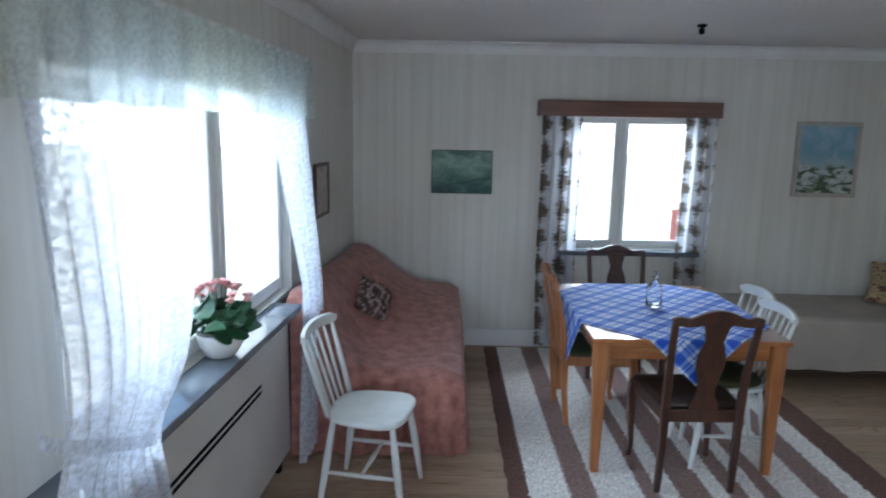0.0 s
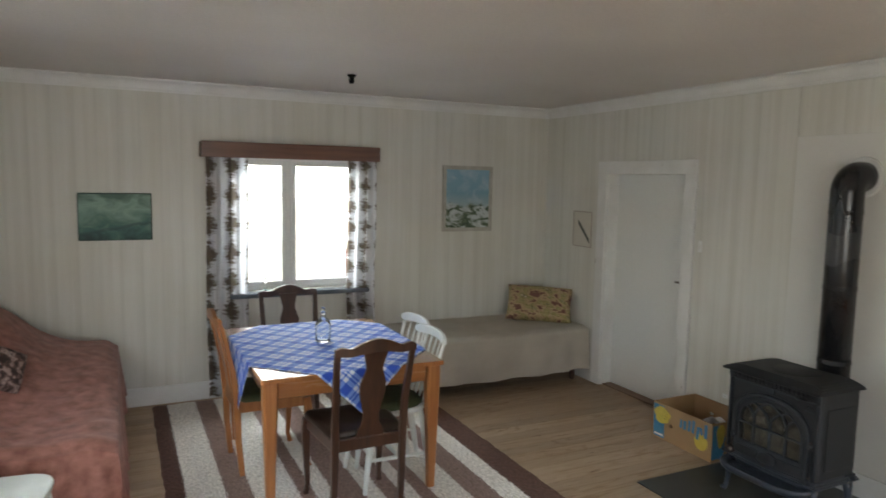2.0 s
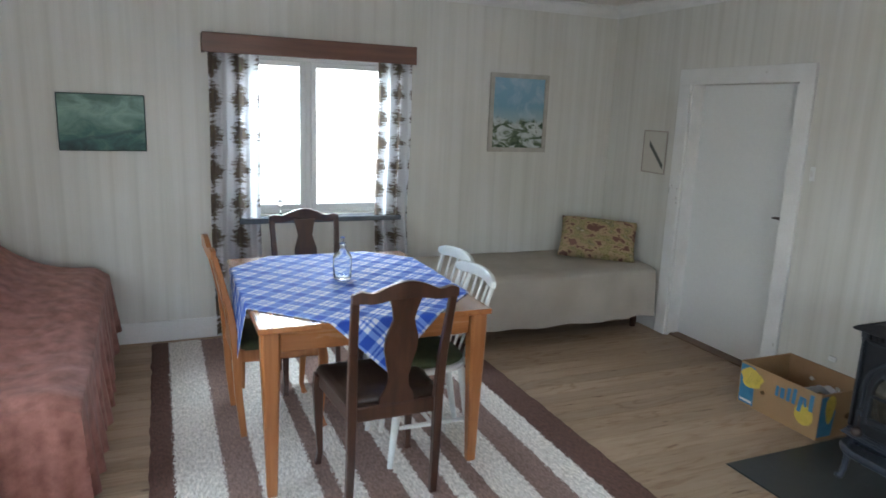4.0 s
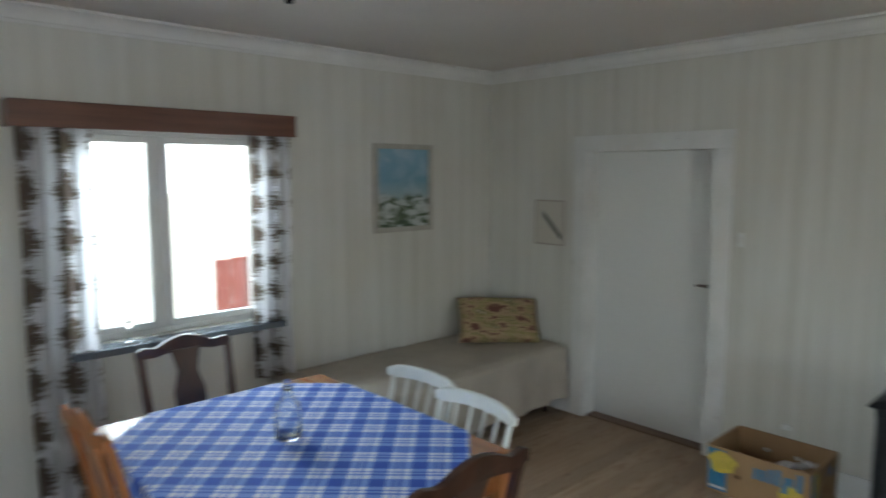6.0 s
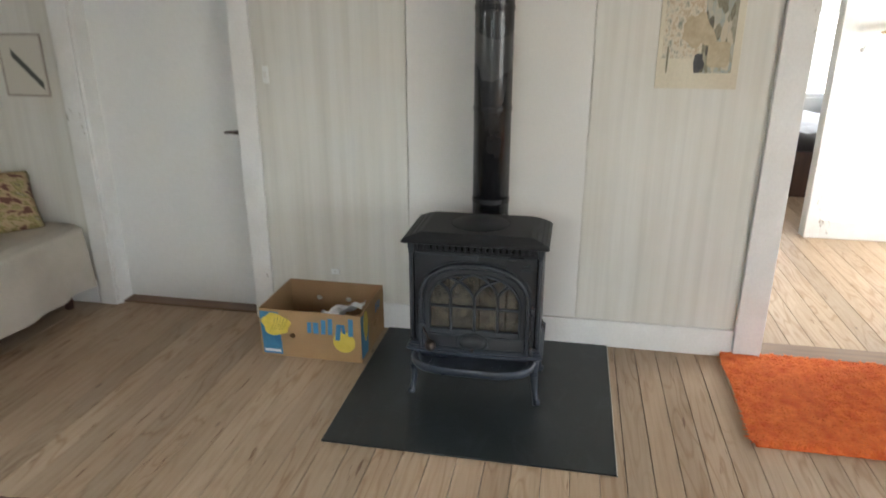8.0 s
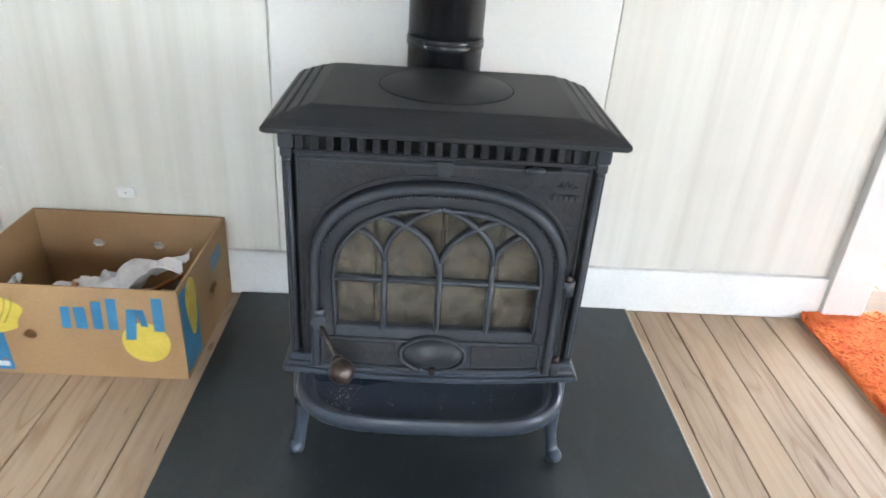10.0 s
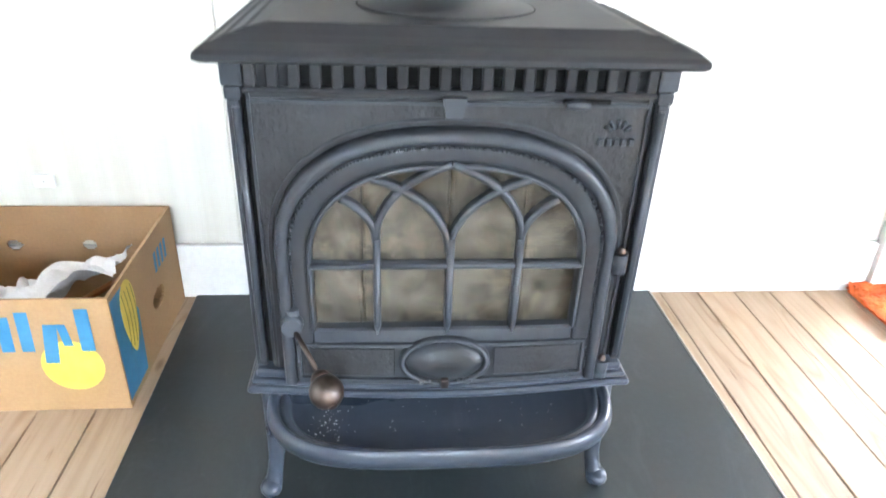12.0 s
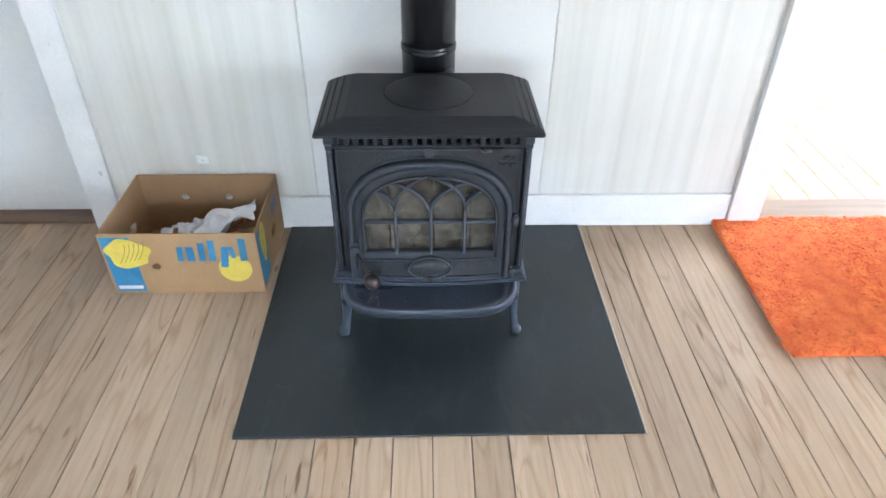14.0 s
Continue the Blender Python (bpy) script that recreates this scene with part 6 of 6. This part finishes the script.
# ---- sofa under a rose cover ----
def sofa():
    t = thing("covered_sofa", "camel-back sofa under a rose-pink damask cover that hangs to the floor", "sofa")
    X1, Y0, Y1 = 0.285, 3.405, 5.20

    def west(y):
        return WEST - 0.065 * (NORTH - y) + 0.035

    # the cover's cross-section: at the open end a thin back and a flat seat, at the corner a long swoop
    open_end = ((-0.75, 0.86), (-0.66, 0.895), (-0.57, 0.88), (-0.48, 0.77), (-0.40, 0.60), (-0.31, 0.49), (-0.2, 0.465), (0.0, 0.455), (0.15, 0.465), (0.23, 0.455), (0.285, 0.42))
    corner = ((-0.60, 0.84), (-0.52, 0.885), (-0.43, 0.87), (-0.33, 0.80), (-0.22, 0.70), (-0.12, 0.635), (-0.02, 0.595), (0.10, 0.58), (0.20, 0.578), (0.255, 0.56), (0.285, 0.51))

    def along(table, x):
        if x <= table[0][0]:
            return table[0][1]
        for (a, p), (b, q) in zip(table, table[1:]):
            if x <= b:
                return p + (q - p) * (x - a) / (b - a)
        return table[-1][1]

    def height(x, y):
        k = smoothstep(3.75, 4.95, y)
        h = sum(along(open_end, x + o) * (1 - k) + along(corner, x + o) * k for o in (-0.03, 0.0, 0.03)) / 3
        h -= 0.03 * (1 - smoothstep(Y0, Y0 + 0.10, y)) + 0.03 * smoothstep(Y1 - 0.08, Y1, y)
        return h + 0.007 * noise.noise((x * 9, y * 9, 0)) + 0.004 * noise.noise((x * 22, y * 14, 3))

    na, nb, skirt = 60, 96, 26

    def place(a, b):
        # a: 0..1 across from the wall to the front, then down the front; b: along, with the ends hanging too
        A, B = a * (na + skirt) / na, (b * (nb + 2 * skirt) - skirt) / nb
        down_a, down_b = max(0.0, A - 1) * na / skirt, max(0.0, -B, B - 1) * nb / skirt
        y = Y0 + (Y1 - Y0) * min(1.0, max(0.0, B))
        x = west(y) + (X1 - west(y)) * min(1.0, A)
        z = height(x, y)
        down = min(1.0, math.hypot(down_a, down_b) if down_a and down_b else max(down_a, down_b))
        if down:
            hang = z - 0.012 - (0.13 * smoothstep(4.4, 5.15, y) if down_a else 0.0)
            z -= hang * min(1.0, down)
            along = x if down_b else y
            fold = 0.022 * down * math.sin(along * 31 + 1.7 * math.sin(along * 7)) + 0.010 * down * math.sin(along * 67)
            spread = 0.02 * down + fold
            if down_a:
                x += spread + (0.02 * down if down_b else 0)
            if down_b:
                y += spread * (-1 if B < 0 else 0.3)
        return (x, y, max(0.006, z))
    bm = bmesh.new()
    grid(bm, na + skirt, nb + 2 * skirt, place)
    part("cover", bm, ROSE, t, "rose-pink patterned throw cover")
    for x, y in ((0.235, 5.17), (0.20, 3.52), (-0.50, 3.52), (-0.48, 5.08)):
        part("leg", bar(bmesh.new(), [(x, y, 0.20), (x, y, 0.0)], [0.05, 0.035], [0.05, 0.035], (1, 0, 0)), CHAIR_WHITE, t)


sofa()


def cushion(name, label, m, size, material):
    bm = bmesh.new()

    def face(s):
        def place(a, b):
            u, v = 2 * a - 1, 2 * b - 1
            puff = max(0.0, (1 - u ** 4) * (1 - v ** 4)) ** 0.5
            pinch = 1 - 0.05 * (u * u * v * v) - 0.11 * (1 - u * u) * abs(v) ** 3 - 0.09 * (1 - v * v) * abs(u) ** 3
            return (u * size[0] / 2 * pinch, v * size[1] / 2 * pinch, s * size[2] / 2 * puff + 0.006 * noise.noise((u * 3, v * 3, s)))
        return place
    grid(bm, 24, 24, face(1))
    grid(bm, 24, 24, face(-1))
    bmesh.ops.remove_doubles(bm, verts=bm.verts[:], dist=0.004)
    ob = part(name, bm, material)
    ob.matrix_basis = m
    return tagged(ob, label, "cushion")


cushion("sofa_cushion", "small dusky pink and grey patterned cushion leaning on the sofa back", pose(-0.285, 4.20, 0.670, 58, 30, 26), (0.26, 0.26, 0.11), DUSKY)


# ---- bed ----
def bed():
    t = thing("daybed", "low daybed with a grey-beige bedspread along the wall", "bed")
    X0, X1, Y0, Y1, TOPZ = 2.12, 3.985, 4.565, 5.31, 0.485
    bm = block(bmesh.new(), X0 + 0.03, X1 - 0.03, Y0 + 0.06, Y1 - 0.03, 0.16, 0.30, 0.01)
    part("frame", bm, MAHOG, t)
    part("mattress", block(bmesh.new(), X0 + 0.02, X1 - 0.02, Y0 + 0.03, Y1 - 0.02, 0.301, TOPZ - 0.012, 0.04, 3), PAPER, t)
    for x in (X0 + 0.08, X1 - 0.08):
        for y in (Y0 + 0.11, Y1 - 0.08):
            part("leg", bar(bmesh.new(), [(x, y, 0.165), (x, y, 0.0)], [0.05, 0.035], [0.05, 0.035], (1, 0, 0)), MAHOG, t)
    na, nb, sk = 90, 36, 16

    def place(a, b):
        A, B = (a * (na + 2 * sk) - sk) / na, (b * (nb + sk) - sk) / nb
        da, db = max(0.0, -A, A - 1) * na / sk, max(0.0, -B) * nb / sk
        x, y = X0 + (X1 - X0) * min(1, max(0, A)), Y0 + (Y1 - Y0) * max(0, B)
        z = TOPZ + 0.008 * noise.noise((x * 3, y * 3, 0)) + 0.003 * noise.noise((x * 14, y * 14, 2))
        z -= 0.02 * (1 - smoothstep(0, 0.06, y - Y0))
        down = min(1.0, max(da, db))
        if down:
            hem = 0.115 + 0.014 * noise.noise((x * 4, y * 4, 7))
            z += (hem - z) * down
            along = x if db else y
            f = 0.012 * down * math.sin(along * 19 + 2 * math.sin(along * 5))
            if db:
                y -= 0.012 * down + f
            if da:
                x += (0.006 * down + 0.3 * f) * (-1 if A < 0 else 1)
        return (x, y, z)
    bm = bmesh.new()
    grid(bm, na + 2 * sk, nb + sk, place)
    part("bedspread", bm, SPREAD, t, "plain grey-beige woven bedspread")


bed()
cushion("bed_cushion", "rectangular cushion with a yellow and brown autumn print on the daybed", pose(3.735, 4.975, 0.632, 54, 2, -36), (0.62, 0.37, 0.17), AUTUMN)


# ---- pictures and wall things ----
def picture(name, label, m, wide, high, art, frame_mat, border, deep=0.018):
    """A picture in the x-z plane of m, facing -y, its back against y = 0."""
    t = thing(name, label, "picture", m)
    b = border
    for x0, x1, z0, z1 in ((-wide / 2, wide / 2, high / 2 - b, high / 2), (-wide / 2, wide / 2, -high / 2, -high / 2 + b), (-wide / 2, -wide / 2 + b, -high / 2 + b, high / 2 - b), (wide / 2 - b, wide / 2, -high / 2 + b, high / 2 - b)):
        part("moulding", block(bmesh.new(), x0, x1, -deep, -0.001, z0, z1, 0.003, 1), frame_mat, t)
    bm = bmesh.new()
    grid(bm, 2, 2, lambda a, c: (-wide / 2 + b * 0.9 + (wide - 1.8 * b) * a, -deep * 0.6, -high / 2 + b * 0.9 + (high - 1.8 * b) * c))
    part("painting", bm, art, t)
    return t


picture("seascape_painting", "unframed dark green painting hung on the wall", pose(0.293, NORTH - 0.001, 1.426), 0.482, 0.342, canvas("green_painting", "green"), surface("dark_canvas_edge", (0.03, 0.06, 0.055), (0.05, 0.09, 0.08), 20), 0.006)
picture("dune_painting", "blue sky and dune painting in a pale frame", pose(3.160, NORTH - 0.001, 1.571), 0.505, 0.588, canvas("dune_canvas", "sea"), FRAME_GREY, 0.034, 0.022)
picture("feather_picture", "small picture of a dark feather in a thin frame", pose(EAST - 0.001, 4.752, 1.327, 0, 0, -90), 0.262, 0.316, canvas("feather_print", "feather"), surface("thin_pale_frame", (0.36, 0.31, 0.26), (0.46, 0.41, 0.35), 20), 0.010, 0.012)
picture("narrow_picture", "narrow upright picture in a dark wooden frame", SKEW @ pose(WEST + 0.001, 4.262, 1.362, 0, 0, 90), 0.34, 0.34, canvas("pale_print", "plain"), MAHOG, 0.022, 0.024)

cal = thing("wall_calendar", "yellowed paper wall calendar with a faded illustration, hung by a nail", "calendar", pose(EAST - 0.0055, 1.428, 1.525, 0, 0, -90))
part("card", block(bmesh.new(), -0.168, 0.168, -0.005, -0.001, -0.255, 0.255, 0.0015, 1), CALENDAR, cal)
part("top_strip", block(bmesh.new(), -0.168, 0.168, -0.008, -0.0052, 0.235, 0.255, 0.001, 1), FRAME_GREY, cal)
part("hanger", tube(bmesh.new(), [(-0.02, -0.004, 0.255), (0, -0.006, 0.275), (0.02, -0.004, 0.255)], 0.0025, 6), STEEL, cal)
ILLO = [surface("faded_olive_ink", (0.16, 0.15, 0.10), (0.24, 0.23, 0.16), 30), surface("faded_grey_green_ink", (0.26, 0.29, 0.26), (0.36, 0.38, 0.33), 40),
        surface("faded_ochre_ink", (0.42, 0.34, 0.22), (0.52, 0.44, 0.30), 30), surface("faded_dark_ink", (0.04, 0.04, 0.045), (0.08, 0.08, 0.08), 30)]


def ink(x0, x1, z0, z1, k, lift, wob=0.0):
    bm = bmesh.new()
    n = 24
    cx, cz = (x0 + x1) / 2, (z0 + z1) / 2
    pts = []
    for i in range(n):
        a = 2 * math.pi * i / n
        ca, sa = math.cos(a), math.sin(a)
        pw = 0.35 if not wob else 0.8
        r = 1 + wob * noise.noise((ca * 2 + x0 * 30, sa * 2, z0 * 20))
        pts.append((cx + (x1 - x0) / 2 * math.copysign(abs(ca) ** pw, ca) * r, -0.0055 - lift, cz + (z1 - z0) / 2 * math.copysign(abs(sa) ** pw, sa) * r))
    bm.faces.new([bm.verts.new(p) for p in pts])
    part("illustration", bm, ILLO[k], cal)


ART_A, ART_B = canvas("faded_room_print", "interior"), canvas("faded_sketch_print", "sketch")
for name, x0, x1, z0, z1, art, lift in (("illustration", 0.010, 0.138, -0.188, 0.150, ART_A, 0.0), ("sketch", -0.150, 0.009, -0.130, 0.110, ART_B, 0.0)):
    bm = bmesh.new()
    grid(bm, 2, 2, lambda a, c: (x0 + (x1 - x0) * a, -0.0056 - lift, z0 + (z1 - z0) * c))
    part(name, bm, art, cal)
ink(0.035, 0.125, -0.165, -0.060, 2, 0.0006)
ink(-0.070, 0.050, -0.090, 0.050, 2, 0.0009, 0.5)
ink(-0.020, 0.022, -0.190, -0.110, 3, 0.0012, 0.4)
ink(-0.130, -0.122, -0.190, -0.080, 0, 0.0006)
ink(-0.145, -0.060, 0.165, 0.170, 0, 0.0003)

sw = thing("light_switch", "small white light switch on the wall beside the closed door", "light switch")
part("plate", block(bmesh.new(), EAST - 0.012, EAST - 0.0005, 3.395, 3.425, 1.26, 1.34, 0.003), WHITE, sw)
part("rocker", block(bmesh.new(), EAST - 0.017, EAST - 0.012, 3.403, 3.417, 1.285, 1.315, 0.002), CLAY, sw)
sock = thing("wall_socket", "small white cable box low on the wall above the carton", "socket")
part("plate", block(bmesh.new(), EAST - 0.014, EAST - 0.0005, 3.09, 3.135, 0.285, 0.315, 0.004), WHITE, sock)
part("screw", tube(bmesh.new(), [(EAST - 0.0142, 3.112, 0.30), (EAST - 0.0155, 3.112, 0.30)], 0.003, 8), STEEL, sock)

lamp = thing("ceiling_lamp_hook", "bare black lamp socket hanging from the ceiling", "lamp socket", pose(1.735, 4.325, 0))
part("rose", lathe(bmesh.new(), [(0.001, TOP - 0.001), (0.030, TOP - 0.001), (0.028, TOP - 0.012), (0.012, TOP - 0.020), (0.001, TOP - 0.021)], seg=20, cap=False), BLACK, lamp)
part("socket", lathe(bmesh.new(), [(0.001, TOP - 0.020), (0.016, TOP - 0.022), (0.019, TOP - 0.045), (0.015, TOP - 0.058), (0.001, TOP - 0.058)], seg=20, cap=False), BLACK, lamp)

heat = thing("panel_heater", "cream enamelled panel heater with dark slots under the sill", "heater", SKEW)
part("body", block(bmesh.new(), WEST + 0.021, WEST + 0.055, 1.60, 3.36, 0.05, 0.755, 0.008), HEATER, heat)
for z in (0.545, 0.575):
    # black bars on the body paint the shade of the slots
    part("air_slot", block(bmesh.new(), WEST + 0.0552, WEST + 0.058, 1.85, 2.93, z - 0.008, z + 0.008, 0.001, 1), BLACK, heat, "black bar standing in for a shaded air slot")
part("end_cap", block(bmesh.new(), WEST + 0.021, WEST + 0.057, 3.3605, 3.39, 0.05, 0.755, 0.004, 1), BLACK, heat, "dark end cap")
for y in (1.8, 3.2):
    part("foot", block(bmesh.new(), WEST + 0.025, WEST + 0.050, y - 0.02, y + 0.02, 0.0, 0.0495), BLACK, heat)

# ---- begonia ----
pot = thing("potted_begonia", "pink flowering begonia in a white glazed bowl on the window sill", "plant", SKEW @ pose(WEST + 0.055, 2.50, 0.8725))
prof = [(0.001, 0.0), (0.050, 0.0), (0.058, 0.006), (0.082, 0.045), (0.090, 0.085), (0.092, 0.095), (0.087, 0.096), (0.082, 0.080), (0.001, 0.078)]
part("pot", lathe(bmesh.new(), prof, seg=32, cap=False), CLAY, pot, "white glazed bowl")
rng = random.Random(6)
leaves, petals, stems = bmesh.new(), bmesh.new(), bmesh.new()
for k in range(46):
    a, e = rng.uniform(0, 6.28), rng.uniform(0.1, 1.1)
    c = Vector((0.13 * math.cos(a) * math.cos(e) * rng.uniform(0.5, 1), 0.15 * math.sin(a) * math.cos(e) * rng.uniform(0.5, 1), 0.10 + 0.13 * math.sin(e) * rng.uniform(0.5, 1)))
    tube(stems, [(0.02 * math.cos(a), 0.02 * math.sin(a), 0.085), c], 0.0025, 5)
    s = rng.uniform(0.030, 0.050)
    q = Euler((rng.uniform(-0.7, 0.7), rng.uniform(-0.2, 0.9), a)).to_matrix()
    rim = []
    for i in range(10):
        b = 2 * math.pi * i / 10
        rim.append(leaves.verts.new(c + q @ Vector((s * (math.cos(b) * 1.15 + 0.2), s * math.sin(b), 0.25 * s * math.cos(2 * b) + 0.12 * s * (i % 2)))))
    mid = leaves.verts.new(c + q @ Vector((0.0, 0, -0.12 * s)))
    for i in range(10):
        leaves.faces.new((mid, rim[i], rim[(i + 1) % 10])).smooth = True
for k in range(30):
    a, e = rng.uniform(0, 6.28), rng.uniform(0.35, 1.5)
    c = Vector((0.125 * math.cos(a) * math.cos(e), 0.135 * math.sin(a) * math.cos(e), 0.165 + 0.115 * math.sin(e)))
    tube(stems, [(0.015 * math.cos(a), 0.015 * math.sin(a), 0.12), c], 0.002, 5)
    for i in range(7):
        b = 2 * math.pi * i / 7 + rng.uniform(-0.2, 0.2)
        s = rng.uniform(0.016, 0.025)
        q = Euler((0.5, 0, b)).to_matrix() if i % 2 else Euler((0.95, 0, b)).to_matrix()
        petals.faces.new([petals.verts.new(c + q @ Vector(o) * s) for o in ((-0.25, 0, 0), (-0.7, 0.75, 0.15), (0, 1.2, 0.0), (0.7, 0.75, 0.15), (0.25, 0, 0))]).smooth = True
part("stem", stems, LEAF, pot)
part("leaves", leaves, LEAF, pot, "dark green toothed leaves")
part("blossoms", petals, PETAL, pot, "clusters of pink double flowers")

stick = thing("glass_candlestick", "small clear glass candlestick on the north window sill", "candlestick", pose(1.345, NORTH - 0.05, 0.8265))
part("stem", lathe(bmesh.new(), [(0.001, 0.0), (0.030, 0.0), (0.030, 0.006), (0.010, 0.014), (0.007, 0.035), (0.012, 0.045), (0.007, 0.055), (0.008, 0.085), (0.022, 0.100), (0.020, 0.112), (0.010, 0.112), (0.009, 0.098), (0.001, 0.097)], seg=24, cap=False), CLEAR, stick)

# ---- hall and the bedroom beyond ----
hat = thing("straw_hat", "wide straw hat hanging on the hall wall", "hat", pose(HALL_X - 0.172, -0.16, 1.455, 0, 6, 0))
part("hat_body", lathe(bmesh.new(), [(0.165, 0.004), (0.168, 0.009), (0.10, 0.022), (0.088, 0.03), (0.082, 0.075), (0.06, 0.10), (0.001, 0.104)], seg=36, cap=False), STRAW, hat)
peg = thing("hat_peg", "wooden peg on the hall wall that holds the hat", "peg")
part("peg", tube(bmesh.new(), [(HALL_X - 0.001, -0.16, 1.53), (HALL_X - 0.17, -0.16, 1.545)], 0.012, 8), OAK_X, peg)
hk = thing("coat_hook", "white coat hook on the hall wall beside the doorway", "hook")
part("hook", tube(bmesh.new(), [(HALL_X - 0.001, 0.045, 1.34), (HALL_X - 0.03, 0.045, 1.34), (HALL_X - 0.045, 0.045, 1.355), (HALL_X - 0.042, 0.045, 1.375)], [0.012, 0.007, 0.007, 0.009], 8), WHITE, hk)

bd = thing("bedroom_bed", "dark wooden bed with rumpled white bedding in the far bedroom", "bed")
part("bed_end", block(bmesh.new(), 7.25, 7.30, -0.95, 0.30, 0.0, 0.42, 0.015), MAHOG, bd)
part("bed_frame", block(bmesh.new(), 7.30, 8.78, -0.93, 0.28, 0.10, 0.40, 0.01), MAHOG, bd)
for y in (-0.88, 0.22):
    part("leg", block(bmesh.new(), 8.70, 8.76, y - 0.03, y + 0.03, 0.0, 0.10, 0.005), MAHOG, bd)
bm = bmesh.new()
grid(bm, 30, 24, lambda a, b: (7.32 + 1.45 * a, -0.96 + 1.27 * b, 0.58 - 0.20 * (abs(2 * b - 1) ** 6) + 0.05 * noise.noise((a * 5, b * 5, 0)) + 0.02 * noise.noise((a * 14, b * 14, 3))))
part("duvet", bm, PAPER, bd, "rumpled white duvet")

cur = bmesh.new()
grid(cur, 40, 14, lambda a, b: (ROOM_X - 0.07 + 0.02 * math.sin(50 * a), 0.02 + 0.36 * a, 2.15 - 1.7 * b))
tagged(part("bedroom_curtain", cur, NET), "pale curtain at the bedroom window", "curtain")
cur = bmesh.new()
grid(cur, 30, 14, lambda a, b: (ROOM_X - 0.07 + 0.02 * math.sin(40 * a), -1.05 + 0.36 * a, 2.15 - 1.7 * b))
tagged(part("bedroom_curtain", cur, NET), "pale curtain at the bedroom window", "curtain")


def far_window(name, axis, at, a0, a1, z0, z1, label):
    w = setting(new(name), label, "window")
    mid = (a0 + a1) / 2
    for p0, p1, q0, q1 in ((a0, a0 + 0.05, z0, z1), (a1 - 0.05, a1, z0, z1), (a0 + 0.05, a1 - 0.05, z0, z0 + 0.05), (a0 + 0.05, a1 - 0.05, z1 - 0.05, z1), (mid - 0.03, mid + 0.03, z0 + 0.05, z1 - 0.05)):
        bm = block(bmesh.new(), p0, p1, at, at + 0.05, q0, q1, 0.004, 1) if axis == "x" else block(bmesh.new(), at, at + 0.05, p0, p1, q0, q1, 0.004, 1)
        part("window_frame", bm, WHITE, w)
    return w


far_window("window_3", "y", ROOM_X + 0.03, -0.85, 0.15, 0.7, 2.0, "white bedroom window full of daylight")
far_window("window_4", "x", HALL_S - 0.08, 4.55, 5.65, 0.85, 2.0, "white hall window")
far_window("window_5", "x", SOUTH - 0.09, *FILL_WIN_S, "white window in the south wall")

# ---- floorboards, last ----
def joint(k):
    """Where the board joints lie: boards vary a little in width across the room."""
    if k >= 0:
        return 2.284 + 0.1057 * k
    return 2.284 + 0.1046 * k if k >= -5 else 1.765 + 0.0985 * (k + 5)


y, k = SOUTH, -39
while joint(k) <= SOUTH + 0.02:
    k += 1
while y < NORTH - 0.002:
    wide = min(joint(k) + random.uniform(-0.002, 0.002) - y, NORTH - y)
    k += 1
    g0, g1 = random.uniform(0.0008, 0.0019), random.uniform(0.0008, 0.0019)
    bm = block(bmesh.new(), -1.1, EAST + 0.14, y + g0, y + wide - g1, -0.024, random.uniform(-0.0012, 0.0), 0.0012, 1)
    part("floorboard", bm, BOARDS, floor)
    y += wide
y = HALL_S
while y < HALL_N:
    bm = block(bmesh.new(), EAST + 0.141, ROOM_X, y + 0.001, y + 0.119, -0.024, -0.001, 0.0012, 1)
    part("floorboard", bm, BOARDS, floor)
    y += 0.12
